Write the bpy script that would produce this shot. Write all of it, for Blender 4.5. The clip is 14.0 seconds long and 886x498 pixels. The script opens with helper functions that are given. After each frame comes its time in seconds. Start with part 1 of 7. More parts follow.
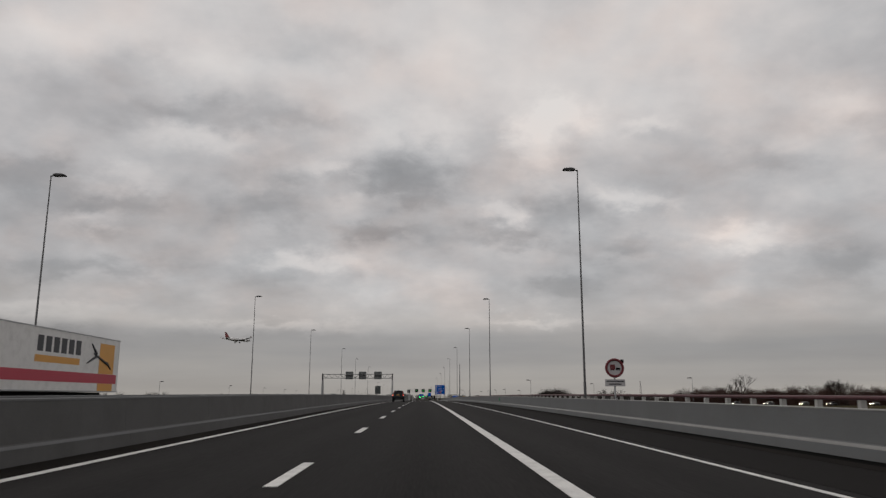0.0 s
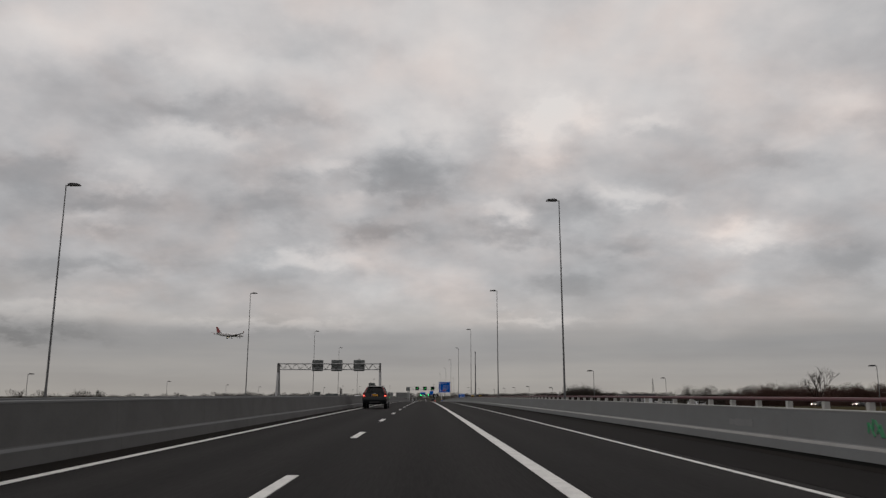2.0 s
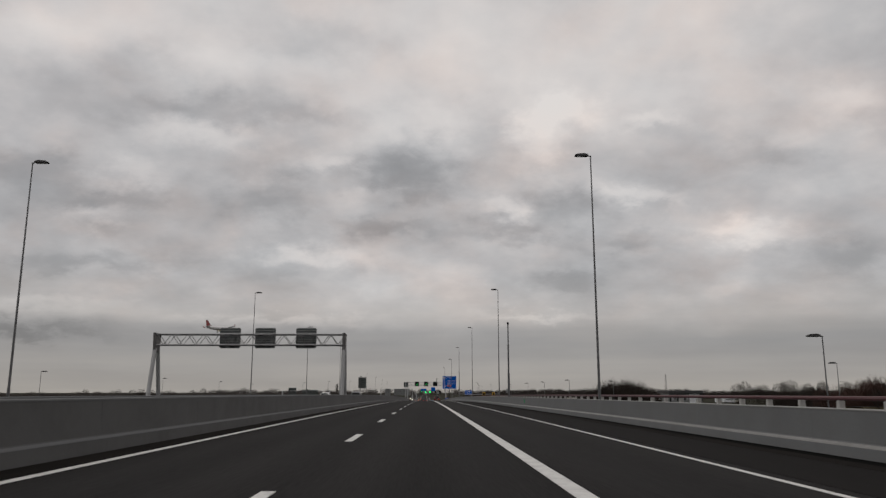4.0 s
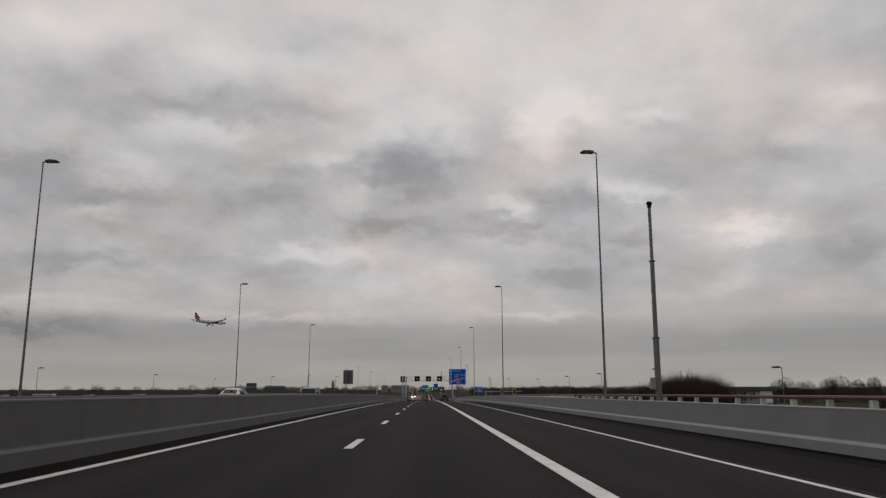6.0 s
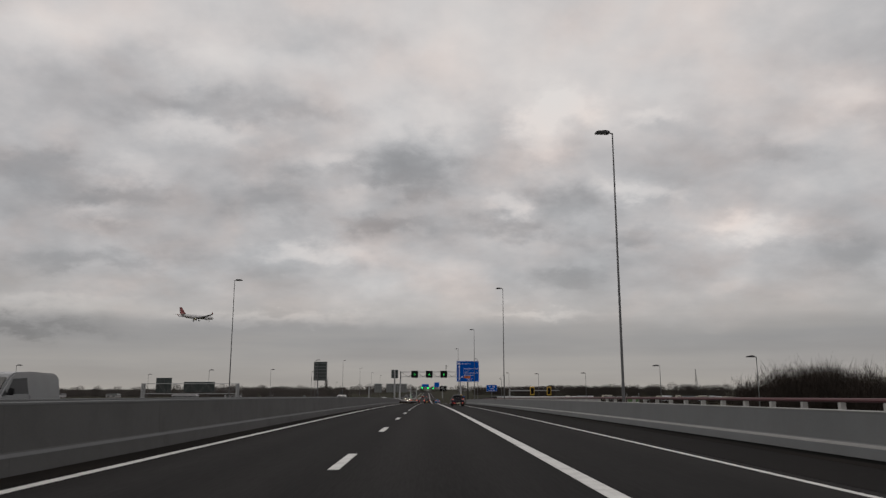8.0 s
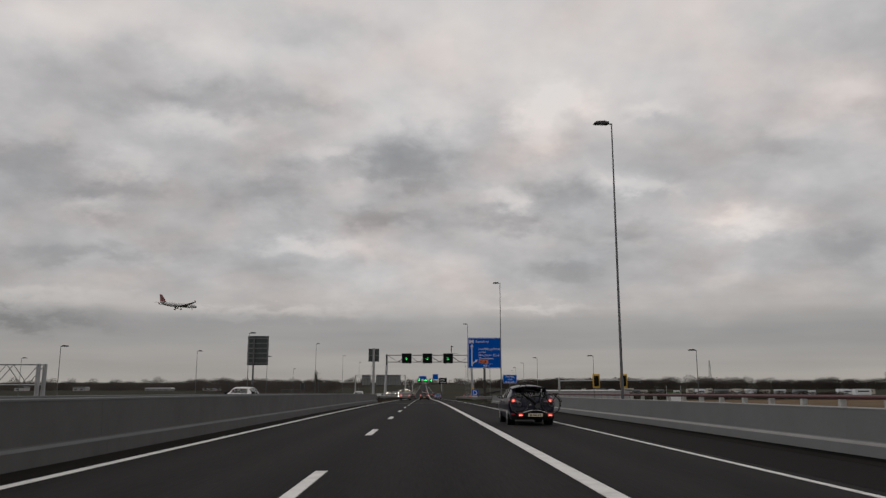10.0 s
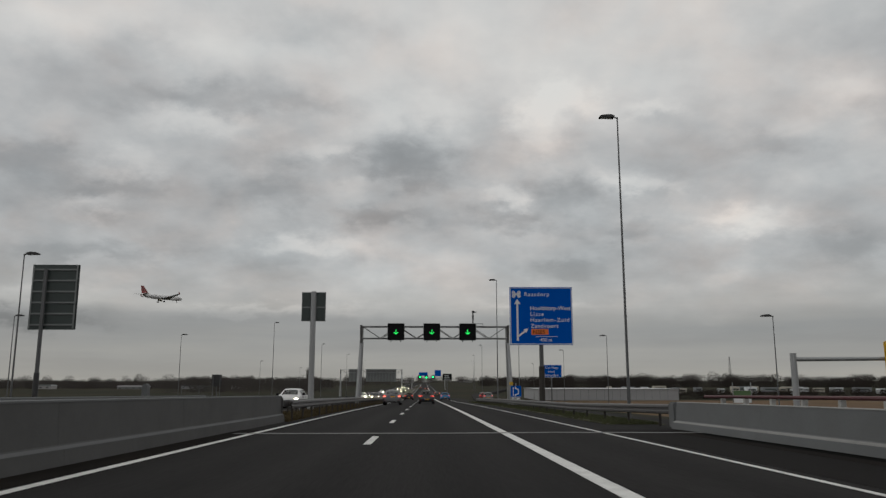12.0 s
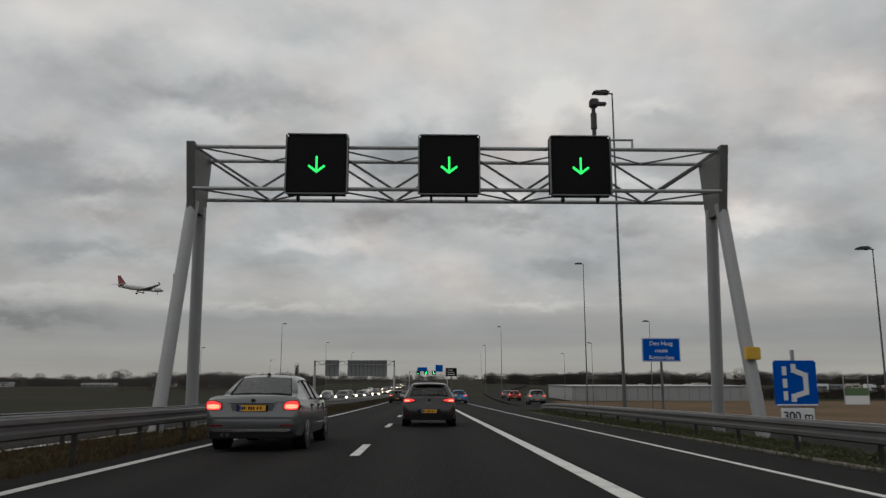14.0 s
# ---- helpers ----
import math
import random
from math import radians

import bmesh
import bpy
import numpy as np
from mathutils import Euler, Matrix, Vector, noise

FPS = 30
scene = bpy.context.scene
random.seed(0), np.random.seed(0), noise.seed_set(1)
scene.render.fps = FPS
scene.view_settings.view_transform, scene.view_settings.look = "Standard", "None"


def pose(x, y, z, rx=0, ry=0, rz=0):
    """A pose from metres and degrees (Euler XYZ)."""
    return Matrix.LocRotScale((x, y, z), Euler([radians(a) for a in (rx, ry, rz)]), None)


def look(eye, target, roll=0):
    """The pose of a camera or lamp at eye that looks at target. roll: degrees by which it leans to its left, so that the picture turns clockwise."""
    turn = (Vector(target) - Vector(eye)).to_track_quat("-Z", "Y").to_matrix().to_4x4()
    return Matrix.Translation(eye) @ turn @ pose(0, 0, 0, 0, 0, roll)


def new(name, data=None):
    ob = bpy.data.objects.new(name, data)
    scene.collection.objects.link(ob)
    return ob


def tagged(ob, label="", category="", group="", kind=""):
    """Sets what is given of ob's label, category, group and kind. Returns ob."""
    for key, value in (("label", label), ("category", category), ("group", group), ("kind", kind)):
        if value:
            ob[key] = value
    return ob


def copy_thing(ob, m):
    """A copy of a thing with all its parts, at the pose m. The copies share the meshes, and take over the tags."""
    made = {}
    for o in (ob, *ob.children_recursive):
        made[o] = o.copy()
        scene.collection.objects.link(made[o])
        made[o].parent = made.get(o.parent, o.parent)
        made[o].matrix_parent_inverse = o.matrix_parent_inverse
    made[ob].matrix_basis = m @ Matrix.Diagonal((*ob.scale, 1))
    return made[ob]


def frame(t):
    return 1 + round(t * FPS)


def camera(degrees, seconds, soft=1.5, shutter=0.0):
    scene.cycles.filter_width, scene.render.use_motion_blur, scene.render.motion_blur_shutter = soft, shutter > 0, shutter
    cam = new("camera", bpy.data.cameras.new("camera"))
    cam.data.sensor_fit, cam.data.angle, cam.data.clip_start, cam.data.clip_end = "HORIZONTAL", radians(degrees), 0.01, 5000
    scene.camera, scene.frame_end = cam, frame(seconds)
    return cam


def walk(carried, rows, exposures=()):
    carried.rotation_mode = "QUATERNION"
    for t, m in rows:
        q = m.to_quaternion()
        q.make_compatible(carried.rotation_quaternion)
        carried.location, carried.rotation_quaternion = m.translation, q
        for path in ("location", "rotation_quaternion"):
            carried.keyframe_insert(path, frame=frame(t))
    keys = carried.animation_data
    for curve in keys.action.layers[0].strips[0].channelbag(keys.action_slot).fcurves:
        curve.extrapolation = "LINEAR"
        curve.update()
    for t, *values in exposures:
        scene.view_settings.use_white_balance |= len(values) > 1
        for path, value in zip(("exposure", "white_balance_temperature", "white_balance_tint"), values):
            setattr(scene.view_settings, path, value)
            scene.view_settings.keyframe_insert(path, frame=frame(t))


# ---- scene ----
# ---- camera ----
cam = camera(61.17, 14.0, soft=1.35, shutter=0.06)
ROWS = [
    (0.0, -0.02, 0.00, 1.09, 11.16, -1.51),
    (0.5, -0.02, 14.99, 1.19, 11.14, -1.44),
    (1.0, -0.01, 30.05, 1.27, 11.15, -1.41),
    (1.5, -0.01, 45.25, 1.34, 11.09, -1.42),
    (2.0, -0.01, 60.52, 1.39, 11.02, -1.39),
    (2.5, 0.00, 75.77, 1.42, 10.98, -1.41),
    (3.0, -0.01, 90.97, 1.43, 10.86, -1.38),
    (5.5, -0.17, 167.29, 1.32, 10.68, -1.22),
    (6.0, -0.24, 182.74, 1.26, 10.55, -1.19),
    (6.5, -0.32, 198.33, 1.19, 10.54, -1.20),
    (7.0, -0.37, 213.96, 1.11, 10.53, -1.18),
    (7.5, -0.40, 229.69, 1.02, 10.52, -1.19),
    (8.0, -0.41, 245.44, 0.91, 10.53, -1.20),
    (10.5, -0.36, 323.73, 0.10, 9.98, -1.41),
    (11.0, -0.41, 339.34, -0.11, 9.99, -1.39),
    (11.5, -0.48, 354.78, -0.34, 9.97, -1.36),
    (12.0, -0.54, 370.11, -0.57, 9.92, -1.34),
    (12.5, -0.55, 385.46, -0.82, 9.82, -1.32),
    (13.0, -0.53, 400.88, -1.08, 9.89, -1.26),
    (13.5, -0.52, 416.29, -1.36, 9.93, -1.23),
    (14.0, -0.54, 431.83, -1.65, 9.80, -1.39),
]
walk(cam, [(t, pose(x, y, z, 90 + p, 0.0, w)) for t, x, y, z, p, w in ROWS], exposures=[(0.0, 0.0, 6500, 10), (10.9, 0.0, 6500, 10), (12.0, -0.03, 6345, 5.5), (14.0, -0.03, 6345, 5.5)])


# ---- world: overcast sky with a broken cloud layer ----
def node(nt, kind, **values):
    n = nt.nodes.new(kind)
    for k, v in values.items():
        n.inputs[k.replace("_", " ")].default_value = v
    return n


def calc(nt, op, a, b=None, c=None):
    n = nt.nodes.new("ShaderNodeMath")
    n.operation = op
    for i, v in enumerate((a, b, c)):
        if v is None:
            continue
        if isinstance(v, (int, float)):
            n.inputs[i].default_value = v
        else:
            nt.links.new(v, n.inputs[i])
    return n.outputs[0]


def ramp(nt, fac, stops):
    n = nt.nodes.new("ShaderNodeValToRGB")
    els = n.color_ramp.elements
    while len(els) < len(stops):
        els.new(0.5)
    for e, (p, c) in zip(els, stops):
        e.position, e.color = p, (*c, 1) if len(c) == 3 else c
    nt.links.new(fac, n.inputs[0])
    return n.outputs[0]


def noise_at(nt, vec, scale, detail=4.0, rough=0.55, distortion=0.0):
    n = nt.nodes.new("ShaderNodeTexNoise")
    n.inputs["Scale"].default_value, n.inputs["Detail"].default_value = scale, detail
    n.inputs["Roughness"].default_value, n.inputs["Distortion"].default_value = rough, distortion
    nt.links.new(vec, n.inputs["Vector"])
    return n.outputs["Fac"]


SUN_AZIMUTH, SUN_ELEVATION = 262.0, 56.0   # degrees clockwise from the road's direction (+y)
SKY_LEVEL = 0.86

world = bpy.data.worlds.new("overcast_sky")
scene.world = world
world.use_nodes = True
wn = world.node_tree
wn.nodes.clear()
sky = wn.nodes.new("ShaderNodeTexSky")
sky.sky_type, sky.sun_disc = "NISHITA", False
sky.sun_elevation, sky.sun_rotation = radians(SUN_ELEVATION), radians(SUN_AZIMUTH)
coord = wn.nodes.new("ShaderNodeTexCoord")
split = wn.nodes.new("ShaderNodeSeparateXYZ")
wn.links.new(coord.outputs["Generated"], split.inputs[0])
dx, dy, dz = split.outputs
# the cloud deck, seen in perspective from below
lift = calc(wn, "ADD", calc(wn, "MAXIMUM", dz, 0.0), 0.40)
deck = wn.nodes.new("ShaderNodeCombineXYZ")
wn.links.new(calc(wn, "DIVIDE", dx, lift), deck.inputs[0])
wn.links.new(calc(wn, "DIVIDE", dy, lift), deck.inputs[1])
big = noise_at(wn, deck.outputs[0], 1.3, 4.0, 0.5)
fine = noise_at(wn, deck.outputs[0], 3.6, 4.5, 0.54)
# rounded billows: soft cells, their edges broken up by noise
jolt = wn.nodes.new("ShaderNodeTexNoise")
jolt.inputs["Scale"].default_value, jolt.inputs["Detail"].default_value = 5.0, 3.0
wn.links.new(deck.outputs[0], jolt.inputs["Vector"])
push = wn.nodes.new("ShaderNodeVectorMath")
push.operation = "MULTIPLY_ADD"
push.inputs[1].default_value = (0.3, 0.3, 0.0)
wn.links.new(jolt.outputs["Color"], push.inputs[0]), wn.links.new(deck.outputs[0], push.inputs[2])
cell = wn.nodes.new("ShaderNodeTexVoronoi")
cell.feature = "SMOOTH_F1"
cell.inputs["Scale"].default_value, cell.inputs["Smoothness"].default_value = 4.2, 0.6
wn.links.new(push.outputs[0], cell.inputs["Vector"])
billow = cell.outputs["Distance"]
wob = noise_at(wn, deck.outputs[0], 9.0, 5.0, 0.6)
wob2 = noise_at(wn, deck.outputs[0], 10.5, 5.0, 0.6)
wisp = noise_at(wn, deck.outputs[0], 8.0, 6.0, 0.6)
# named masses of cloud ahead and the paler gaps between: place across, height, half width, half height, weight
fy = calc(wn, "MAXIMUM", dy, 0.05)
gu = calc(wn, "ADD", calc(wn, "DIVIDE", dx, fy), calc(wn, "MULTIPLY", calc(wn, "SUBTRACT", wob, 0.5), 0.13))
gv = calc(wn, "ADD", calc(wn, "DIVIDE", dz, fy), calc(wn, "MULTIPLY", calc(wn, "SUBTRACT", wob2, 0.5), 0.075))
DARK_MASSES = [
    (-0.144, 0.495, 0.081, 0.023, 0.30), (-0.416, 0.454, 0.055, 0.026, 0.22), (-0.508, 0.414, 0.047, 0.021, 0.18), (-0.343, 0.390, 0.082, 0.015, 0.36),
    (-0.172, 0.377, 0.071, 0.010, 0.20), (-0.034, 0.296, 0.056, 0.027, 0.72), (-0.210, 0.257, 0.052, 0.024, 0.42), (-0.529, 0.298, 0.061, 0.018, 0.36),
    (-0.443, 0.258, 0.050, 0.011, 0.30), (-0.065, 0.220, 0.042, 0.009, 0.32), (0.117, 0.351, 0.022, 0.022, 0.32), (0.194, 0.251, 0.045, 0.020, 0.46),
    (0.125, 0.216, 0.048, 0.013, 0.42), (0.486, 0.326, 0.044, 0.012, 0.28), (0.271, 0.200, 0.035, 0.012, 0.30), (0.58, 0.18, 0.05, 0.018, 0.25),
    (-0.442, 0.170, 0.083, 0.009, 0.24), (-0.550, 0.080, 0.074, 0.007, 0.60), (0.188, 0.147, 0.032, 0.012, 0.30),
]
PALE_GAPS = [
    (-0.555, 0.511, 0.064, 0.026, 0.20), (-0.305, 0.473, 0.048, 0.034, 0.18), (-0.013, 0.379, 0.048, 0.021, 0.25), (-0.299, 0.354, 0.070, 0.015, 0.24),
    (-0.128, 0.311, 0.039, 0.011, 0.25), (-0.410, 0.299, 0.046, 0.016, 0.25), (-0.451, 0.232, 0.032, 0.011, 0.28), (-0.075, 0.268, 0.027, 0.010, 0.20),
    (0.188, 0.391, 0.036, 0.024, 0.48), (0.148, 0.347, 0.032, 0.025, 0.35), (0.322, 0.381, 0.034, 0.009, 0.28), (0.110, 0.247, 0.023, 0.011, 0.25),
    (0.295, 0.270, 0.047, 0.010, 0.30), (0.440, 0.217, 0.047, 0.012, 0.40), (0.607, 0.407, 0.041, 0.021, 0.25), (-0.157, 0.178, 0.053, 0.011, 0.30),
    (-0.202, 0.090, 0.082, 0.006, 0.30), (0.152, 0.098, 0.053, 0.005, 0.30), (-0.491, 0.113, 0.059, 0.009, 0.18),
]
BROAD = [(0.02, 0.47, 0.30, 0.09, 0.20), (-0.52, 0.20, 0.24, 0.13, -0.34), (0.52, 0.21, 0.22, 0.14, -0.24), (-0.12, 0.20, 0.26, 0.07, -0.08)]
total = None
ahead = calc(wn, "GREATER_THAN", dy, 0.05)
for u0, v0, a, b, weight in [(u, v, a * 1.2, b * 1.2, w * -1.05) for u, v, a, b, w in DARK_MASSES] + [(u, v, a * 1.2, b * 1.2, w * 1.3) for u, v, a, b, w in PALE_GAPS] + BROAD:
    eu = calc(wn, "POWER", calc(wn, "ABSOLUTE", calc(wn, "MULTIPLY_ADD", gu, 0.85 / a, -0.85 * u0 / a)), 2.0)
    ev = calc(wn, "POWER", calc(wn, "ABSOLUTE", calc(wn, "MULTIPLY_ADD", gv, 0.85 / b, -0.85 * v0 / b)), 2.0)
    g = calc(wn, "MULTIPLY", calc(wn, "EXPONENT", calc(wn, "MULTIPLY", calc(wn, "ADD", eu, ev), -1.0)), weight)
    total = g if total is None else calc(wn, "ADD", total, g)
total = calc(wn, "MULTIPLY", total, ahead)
n0 = calc(wn, "ADD", calc(wn, "MULTIPLY", calc(wn, "SUBTRACT", big, 0.5), 0.5), calc(wn, "MULTIPLY", calc(wn, "SUBTRACT", fine, 0.5), 0.9))
n0 = calc(wn, "ADD", n0, calc(wn, "MULTIPLY", calc(wn, "SUBTRACT", wisp, 0.5), 0.5))
n0 = calc(wn, "ADD", n0, calc(wn, "MULTIPLY", calc(wn, "SUBTRACT", billow, 0.47), 0.35))
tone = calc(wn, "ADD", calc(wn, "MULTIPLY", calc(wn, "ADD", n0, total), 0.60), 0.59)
cloud = ramp(wn, tone, [(0.0, (0.28, 0.272, 0.272)), (0.3, (0.405, 0.393, 0.392)), (0.5, (0.565, 0.545, 0.54)),
                        (0.68, (0.74, 0.70, 0.68)), (0.9, (0.90, 0.84, 0.80))])
# towards the horizon the layer thickens into a flat grey bank with a paler foot
bank = ramp(wn, dz, [(0.0, (0.43, 0.405, 0.375)), (0.03, (0.41, 0.39, 0.375)), (0.062, (0.345, 0.335, 0.335)),
                     (0.08, (0.385, 0.37, 0.365)), (0.094, (0.52, 0.485, 0.46)), (1.0, (0.52, 0.49, 0.47))])
bank_on = ramp(wn, calc(wn, "ADD", dz, calc(wn, "MULTIPLY", calc(wn, "SUBTRACT", fine, 0.5), 0.05)),
               [(0.0, (1, 1, 1)), (0.075, (0.9, 0.9, 0.9)), (0.15, (0, 0, 0)), (1.0, (0, 0, 0))])
hue_noise = noise_at(wn, deck.outputs[0], 4.2, 4.0, 0.5, 0.2)
hue_tint = ramp(wn, hue_noise, [(0.34, (0.975, 1.0, 1.012)), (0.5, (1.0, 1.0, 1.0)), (0.66, (1.05, 0.995, 0.965))])
tinted = wn.nodes.new("ShaderNodeMixRGB")
tinted.blend_type, tinted.inputs[0].default_value = "MULTIPLY", 1.0
wn.links.new(cloud, tinted.inputs[1]), wn.links.new(hue_tint, tinted.inputs[2])
cloud = tinted.outputs[0]
# faint level streaks in the bank
flat = wn.nodes.new("ShaderNodeCombineXYZ")
wn.links.new(calc(wn, "MULTIPLY", dx, 2.2), flat.inputs[0]), wn.links.new(calc(wn, "MULTIPLY", dz, 26.0), flat.inputs[2])
streak = ramp(wn, noise_at(wn, flat.outputs[0], 1.3, 4.0, 0.5), [(0.3, (0.88, 0.88, 0.89)), (0.5, (0.98, 0.98, 0.98)), (0.7, (1.10, 1.085, 1.06))])
layered = wn.nodes.new("ShaderNodeMixRGB")
layered.blend_type, layered.inputs[0].default_value = "MULTIPLY", 1.0
wn.links.new(bank, layered.inputs[1]), wn.links.new(streak, layered.inputs[2])
shaped = wn.nodes.new("ShaderNodeMixRGB")
shaped.blend_type, shaped.inputs[0].default_value = "MULTIPLY", 1.0
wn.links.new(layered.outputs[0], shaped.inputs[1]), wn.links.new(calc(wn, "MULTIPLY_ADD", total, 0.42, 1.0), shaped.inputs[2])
bank = shaped.outputs[0]
blend = wn.nodes.new("ShaderNodeMixRGB")
wn.links.new(bank_on, blend.inputs[0]), wn.links.new(cloud, blend.inputs[1]), wn.links.new(bank, blend.inputs[2])
thin = wn.nodes.new("ShaderNodeMixRGB")
thin.inputs[0].default_value = 0.06
wn.links.new(blend.outputs[0], thin.inputs[1])
dim = wn.nodes.new("ShaderNodeMixRGB")
dim.blend_type, dim.inputs[0].default_value, dim.inputs[2].default_value = "MULTIPLY", 1.0, (0.1, 0.1, 0.1, 1)
wn.links.new(sky.outputs[0], dim.inputs[1])
wn.links.new(dim.outputs[0], thin.inputs[2])
bg = wn.nodes.new("ShaderNodeBackground")
bg.inputs["Strength"].default_value = SKY_LEVEL
wn.links.new(thin.outputs[0], bg.inputs[0])
wout = wn.nodes.new("ShaderNodeOutputWorld")
wn.links.new(bg.outputs[0], wout.inputs[0])

# veiled sun, low beyond the opposite carriageway
sun = new("sun", bpy.data.lights.new("sun", "SUN"))
sun.data.energy, sun.data.angle, sun.data.color = 0.5, radians(40), (1.0, 0.96, 0.9)
az, el = radians(SUN_AZIMUTH), radians(SUN_ELEVATION)
sun.matrix_world = look((0, 0, 60), (-math.sin(az) * math.cos(el), -math.cos(az) * math.cos(el), 60 - math.sin(el)))


# ---- materials ----
def material(name, base, rough=0.6, metal=0.0, spread=0.15, grain=0.0, fine_scale=40.0, big_scale=1.5, bump=0.0, stretch=(1, 1, 1),
             coat=0.0, piece=0.0, dirt=None, gloss=0.5, tracks=None):
    """A surface whose colour varies at two scales, laid out in the world's metres."""
    m = bpy.data.materials.new(name)
    m.use_nodes = True
    nt = m.node_tree
    b = nt.nodes["Principled BSDF"]
    b.inputs["Roughness"].default_value, b.inputs["Metallic"].default_value = rough, metal
    b.inputs["Coat Weight"].default_value = coat
    b.inputs["Coat Roughness"].default_value = 0.06
    b.inputs["Specular IOR Level"].default_value = gloss
    geo = nt.nodes.new("ShaderNodeNewGeometry")
    mp = nt.nodes.new("ShaderNodeVectorMath")
    mp.operation = "MULTIPLY"
    mp.inputs[1].default_value = stretch
    nt.links.new(geo.outputs["Position"], mp.inputs[0])
    v = mp.outputs[0]
    f1, f2 = noise_at(nt, v, fine_scale, 3.0), noise_at(nt, v, big_scale, 5.0, 0.6)
    amount = calc(nt, "ADD", calc(nt, "MULTIPLY", calc(nt, "SUBTRACT", f2, 0.5), spread * 2),
                  calc(nt, "MULTIPLY", calc(nt, "SUBTRACT", f1, 0.5), grain * 2))
    if piece:
        info = nt.nodes.new("ShaderNodeObjectInfo")
        amount = calc(nt, "ADD", amount, calc(nt, "MULTIPLY", calc(nt, "SUBTRACT", info.outputs["Random"], 0.5), piece * 2))
    if tracks:
        # worn wheel tracks along the lanes: place of a lane's middle, spacing, strength
        across = nt.nodes.new("ShaderNodeSeparateXYZ")
        nt.links.new(geo.outputs["Position"], across.inputs[0])
        wave = calc(nt, "COSINE", calc(nt, "MULTIPLY_ADD", across.outputs[0], 2 * math.pi / tracks[1], -2 * math.pi * tracks[0] / tracks[1]))
        amount = calc(nt, "ADD", amount, calc(nt, "MULTIPLY", calc(nt, "MULTIPLY", wave, -tracks[2]), calc(nt, "ADD", f2, 0.5)))
    bright = calc(nt, "ADD", amount, 1.0)
    hue = nt.nodes.new("ShaderNodeMixRGB")
    hue.blend_type, hue.inputs[0].default_value = "MULTIPLY", 1.0
    hue.inputs[1].default_value = (*base, 1)
    nt.links.new(bright, hue.inputs[2])
    colour = hue.outputs[0]
    if dirt:
        stain = nt.nodes.new("ShaderNodeMixRGB")
        stain.inputs[2].default_value = (*dirt[0], 1)
        mask = noise_at(nt, v, dirt[1], 6.0, 0.65)
        nt.links.new(ramp(nt, mask, [(0.45, (0, 0, 0)), (0.75, (dirt[2],) * 3)]), stain.inputs[0])
        nt.links.new(colour, stain.inputs[1])
        colour = stain.outputs[0]
    nt.links.new(colour, b.inputs["Base Color"])
    if bump:
        bp = nt.nodes.new("ShaderNodeBump")
        bp.inputs["Strength"].default_value, bp.inputs["Distance"].default_value = bump, 0.01
        nt.links.new(f1, bp.inputs["Height"])
        nt.links.new(bp.outputs[0], b.inputs["Normal"])
    return m


def glowing(name, colour, strength, base=(0.02, 0.02, 0.02)):
    m = bpy.data.materials.new(name)
    m.use_nodes = True
    b = m.node_tree.nodes["Principled BSDF"]
    b.inputs["Base Color"].default_value = (*base, 1)
    b.inputs["Emission Color"].default_value = (*colour, 1)
    b.inputs["Emission Strength"].default_value = strength
    b.inputs["Roughness"].default_value = 0.25
    return m


ASPHALT = material("asphalt", (0.0172, 0.0163, 0.0162), 0.9, gloss=0.08, spread=0.30, grain=0.55, fine_scale=30, big_scale=0.5, bump=0.6, stretch=(1, 0.05, 1),
                   dirt=((0.0125, 0.0123, 0.0125), 0.8, 0.7), tracks=(-0.08, 1.71, 0.15))
ASPHALT_OLD = material("shoulder_asphalt", (0.0098, 0.0089, 0.0086), 0.95, gloss=0.08, spread=0.25, grain=0.5, fine_scale=50, big_scale=0.5, bump=0.5, stretch=(1, 0.15, 1))
PAINT_LINE = material("road_paint", (0.62, 0.62, 0.60), 0.55, spread=0.10, grain=0.15, fine_scale=30, big_scale=2.0, dirt=((0.25, 0.25, 0.25), 3.0, 0.55))
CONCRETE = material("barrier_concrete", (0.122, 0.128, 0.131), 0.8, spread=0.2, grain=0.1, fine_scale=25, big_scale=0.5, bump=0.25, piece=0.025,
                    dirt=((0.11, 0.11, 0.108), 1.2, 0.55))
# worn edge concrete, lightened further to carry the sky highlight
CONCRETE_PALE = material("worn_highlit_concrete", (0.235, 0.234, 0.228), 0.8, spread=0.25, grain=0.15, fine_scale=20, big_scale=0.7, bump=0.2, dirt=((0.12, 0.118, 0.112), 1.4, 0.6))
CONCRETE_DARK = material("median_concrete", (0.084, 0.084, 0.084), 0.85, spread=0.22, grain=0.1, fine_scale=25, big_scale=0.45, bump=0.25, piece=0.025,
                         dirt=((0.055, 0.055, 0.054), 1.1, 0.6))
GUTTER_DIRT = material("gutter_dirt", (0.0105, 0.0092, 0.0082), 0.95, spread=0.45, grain=0.5, fine_scale=14, big_scale=0.9, gloss=0.05, bump=0.4, stretch=(1, 0.25, 1),
                       dirt=((0.021, 0.017, 0.0135), 1.6, 0.55))
JOINT_STEEL = material("worn_joint_steel", (0.16, 0.158, 0.155), 0.55, 0.5, spread=0.3, grain=0.25, fine_scale=12, big_scale=1.0)
# near-black for the shadow and wet at the barrier foot, put into colour
FOOT_SHADE = material("barrier_foot_shade", (0.003, 0.003, 0.003), 0.95, spread=0.3, gloss=0.03)
SOOT = material("joint_grime", (0.014, 0.013, 0.012), 0.95, spread=0.3)
ZINC = material("galvanised_steel", (0.36, 0.37, 0.38), 0.45, 0.75, spread=0.12, grain=0.1, fine_scale=20, big_scale=1.2)
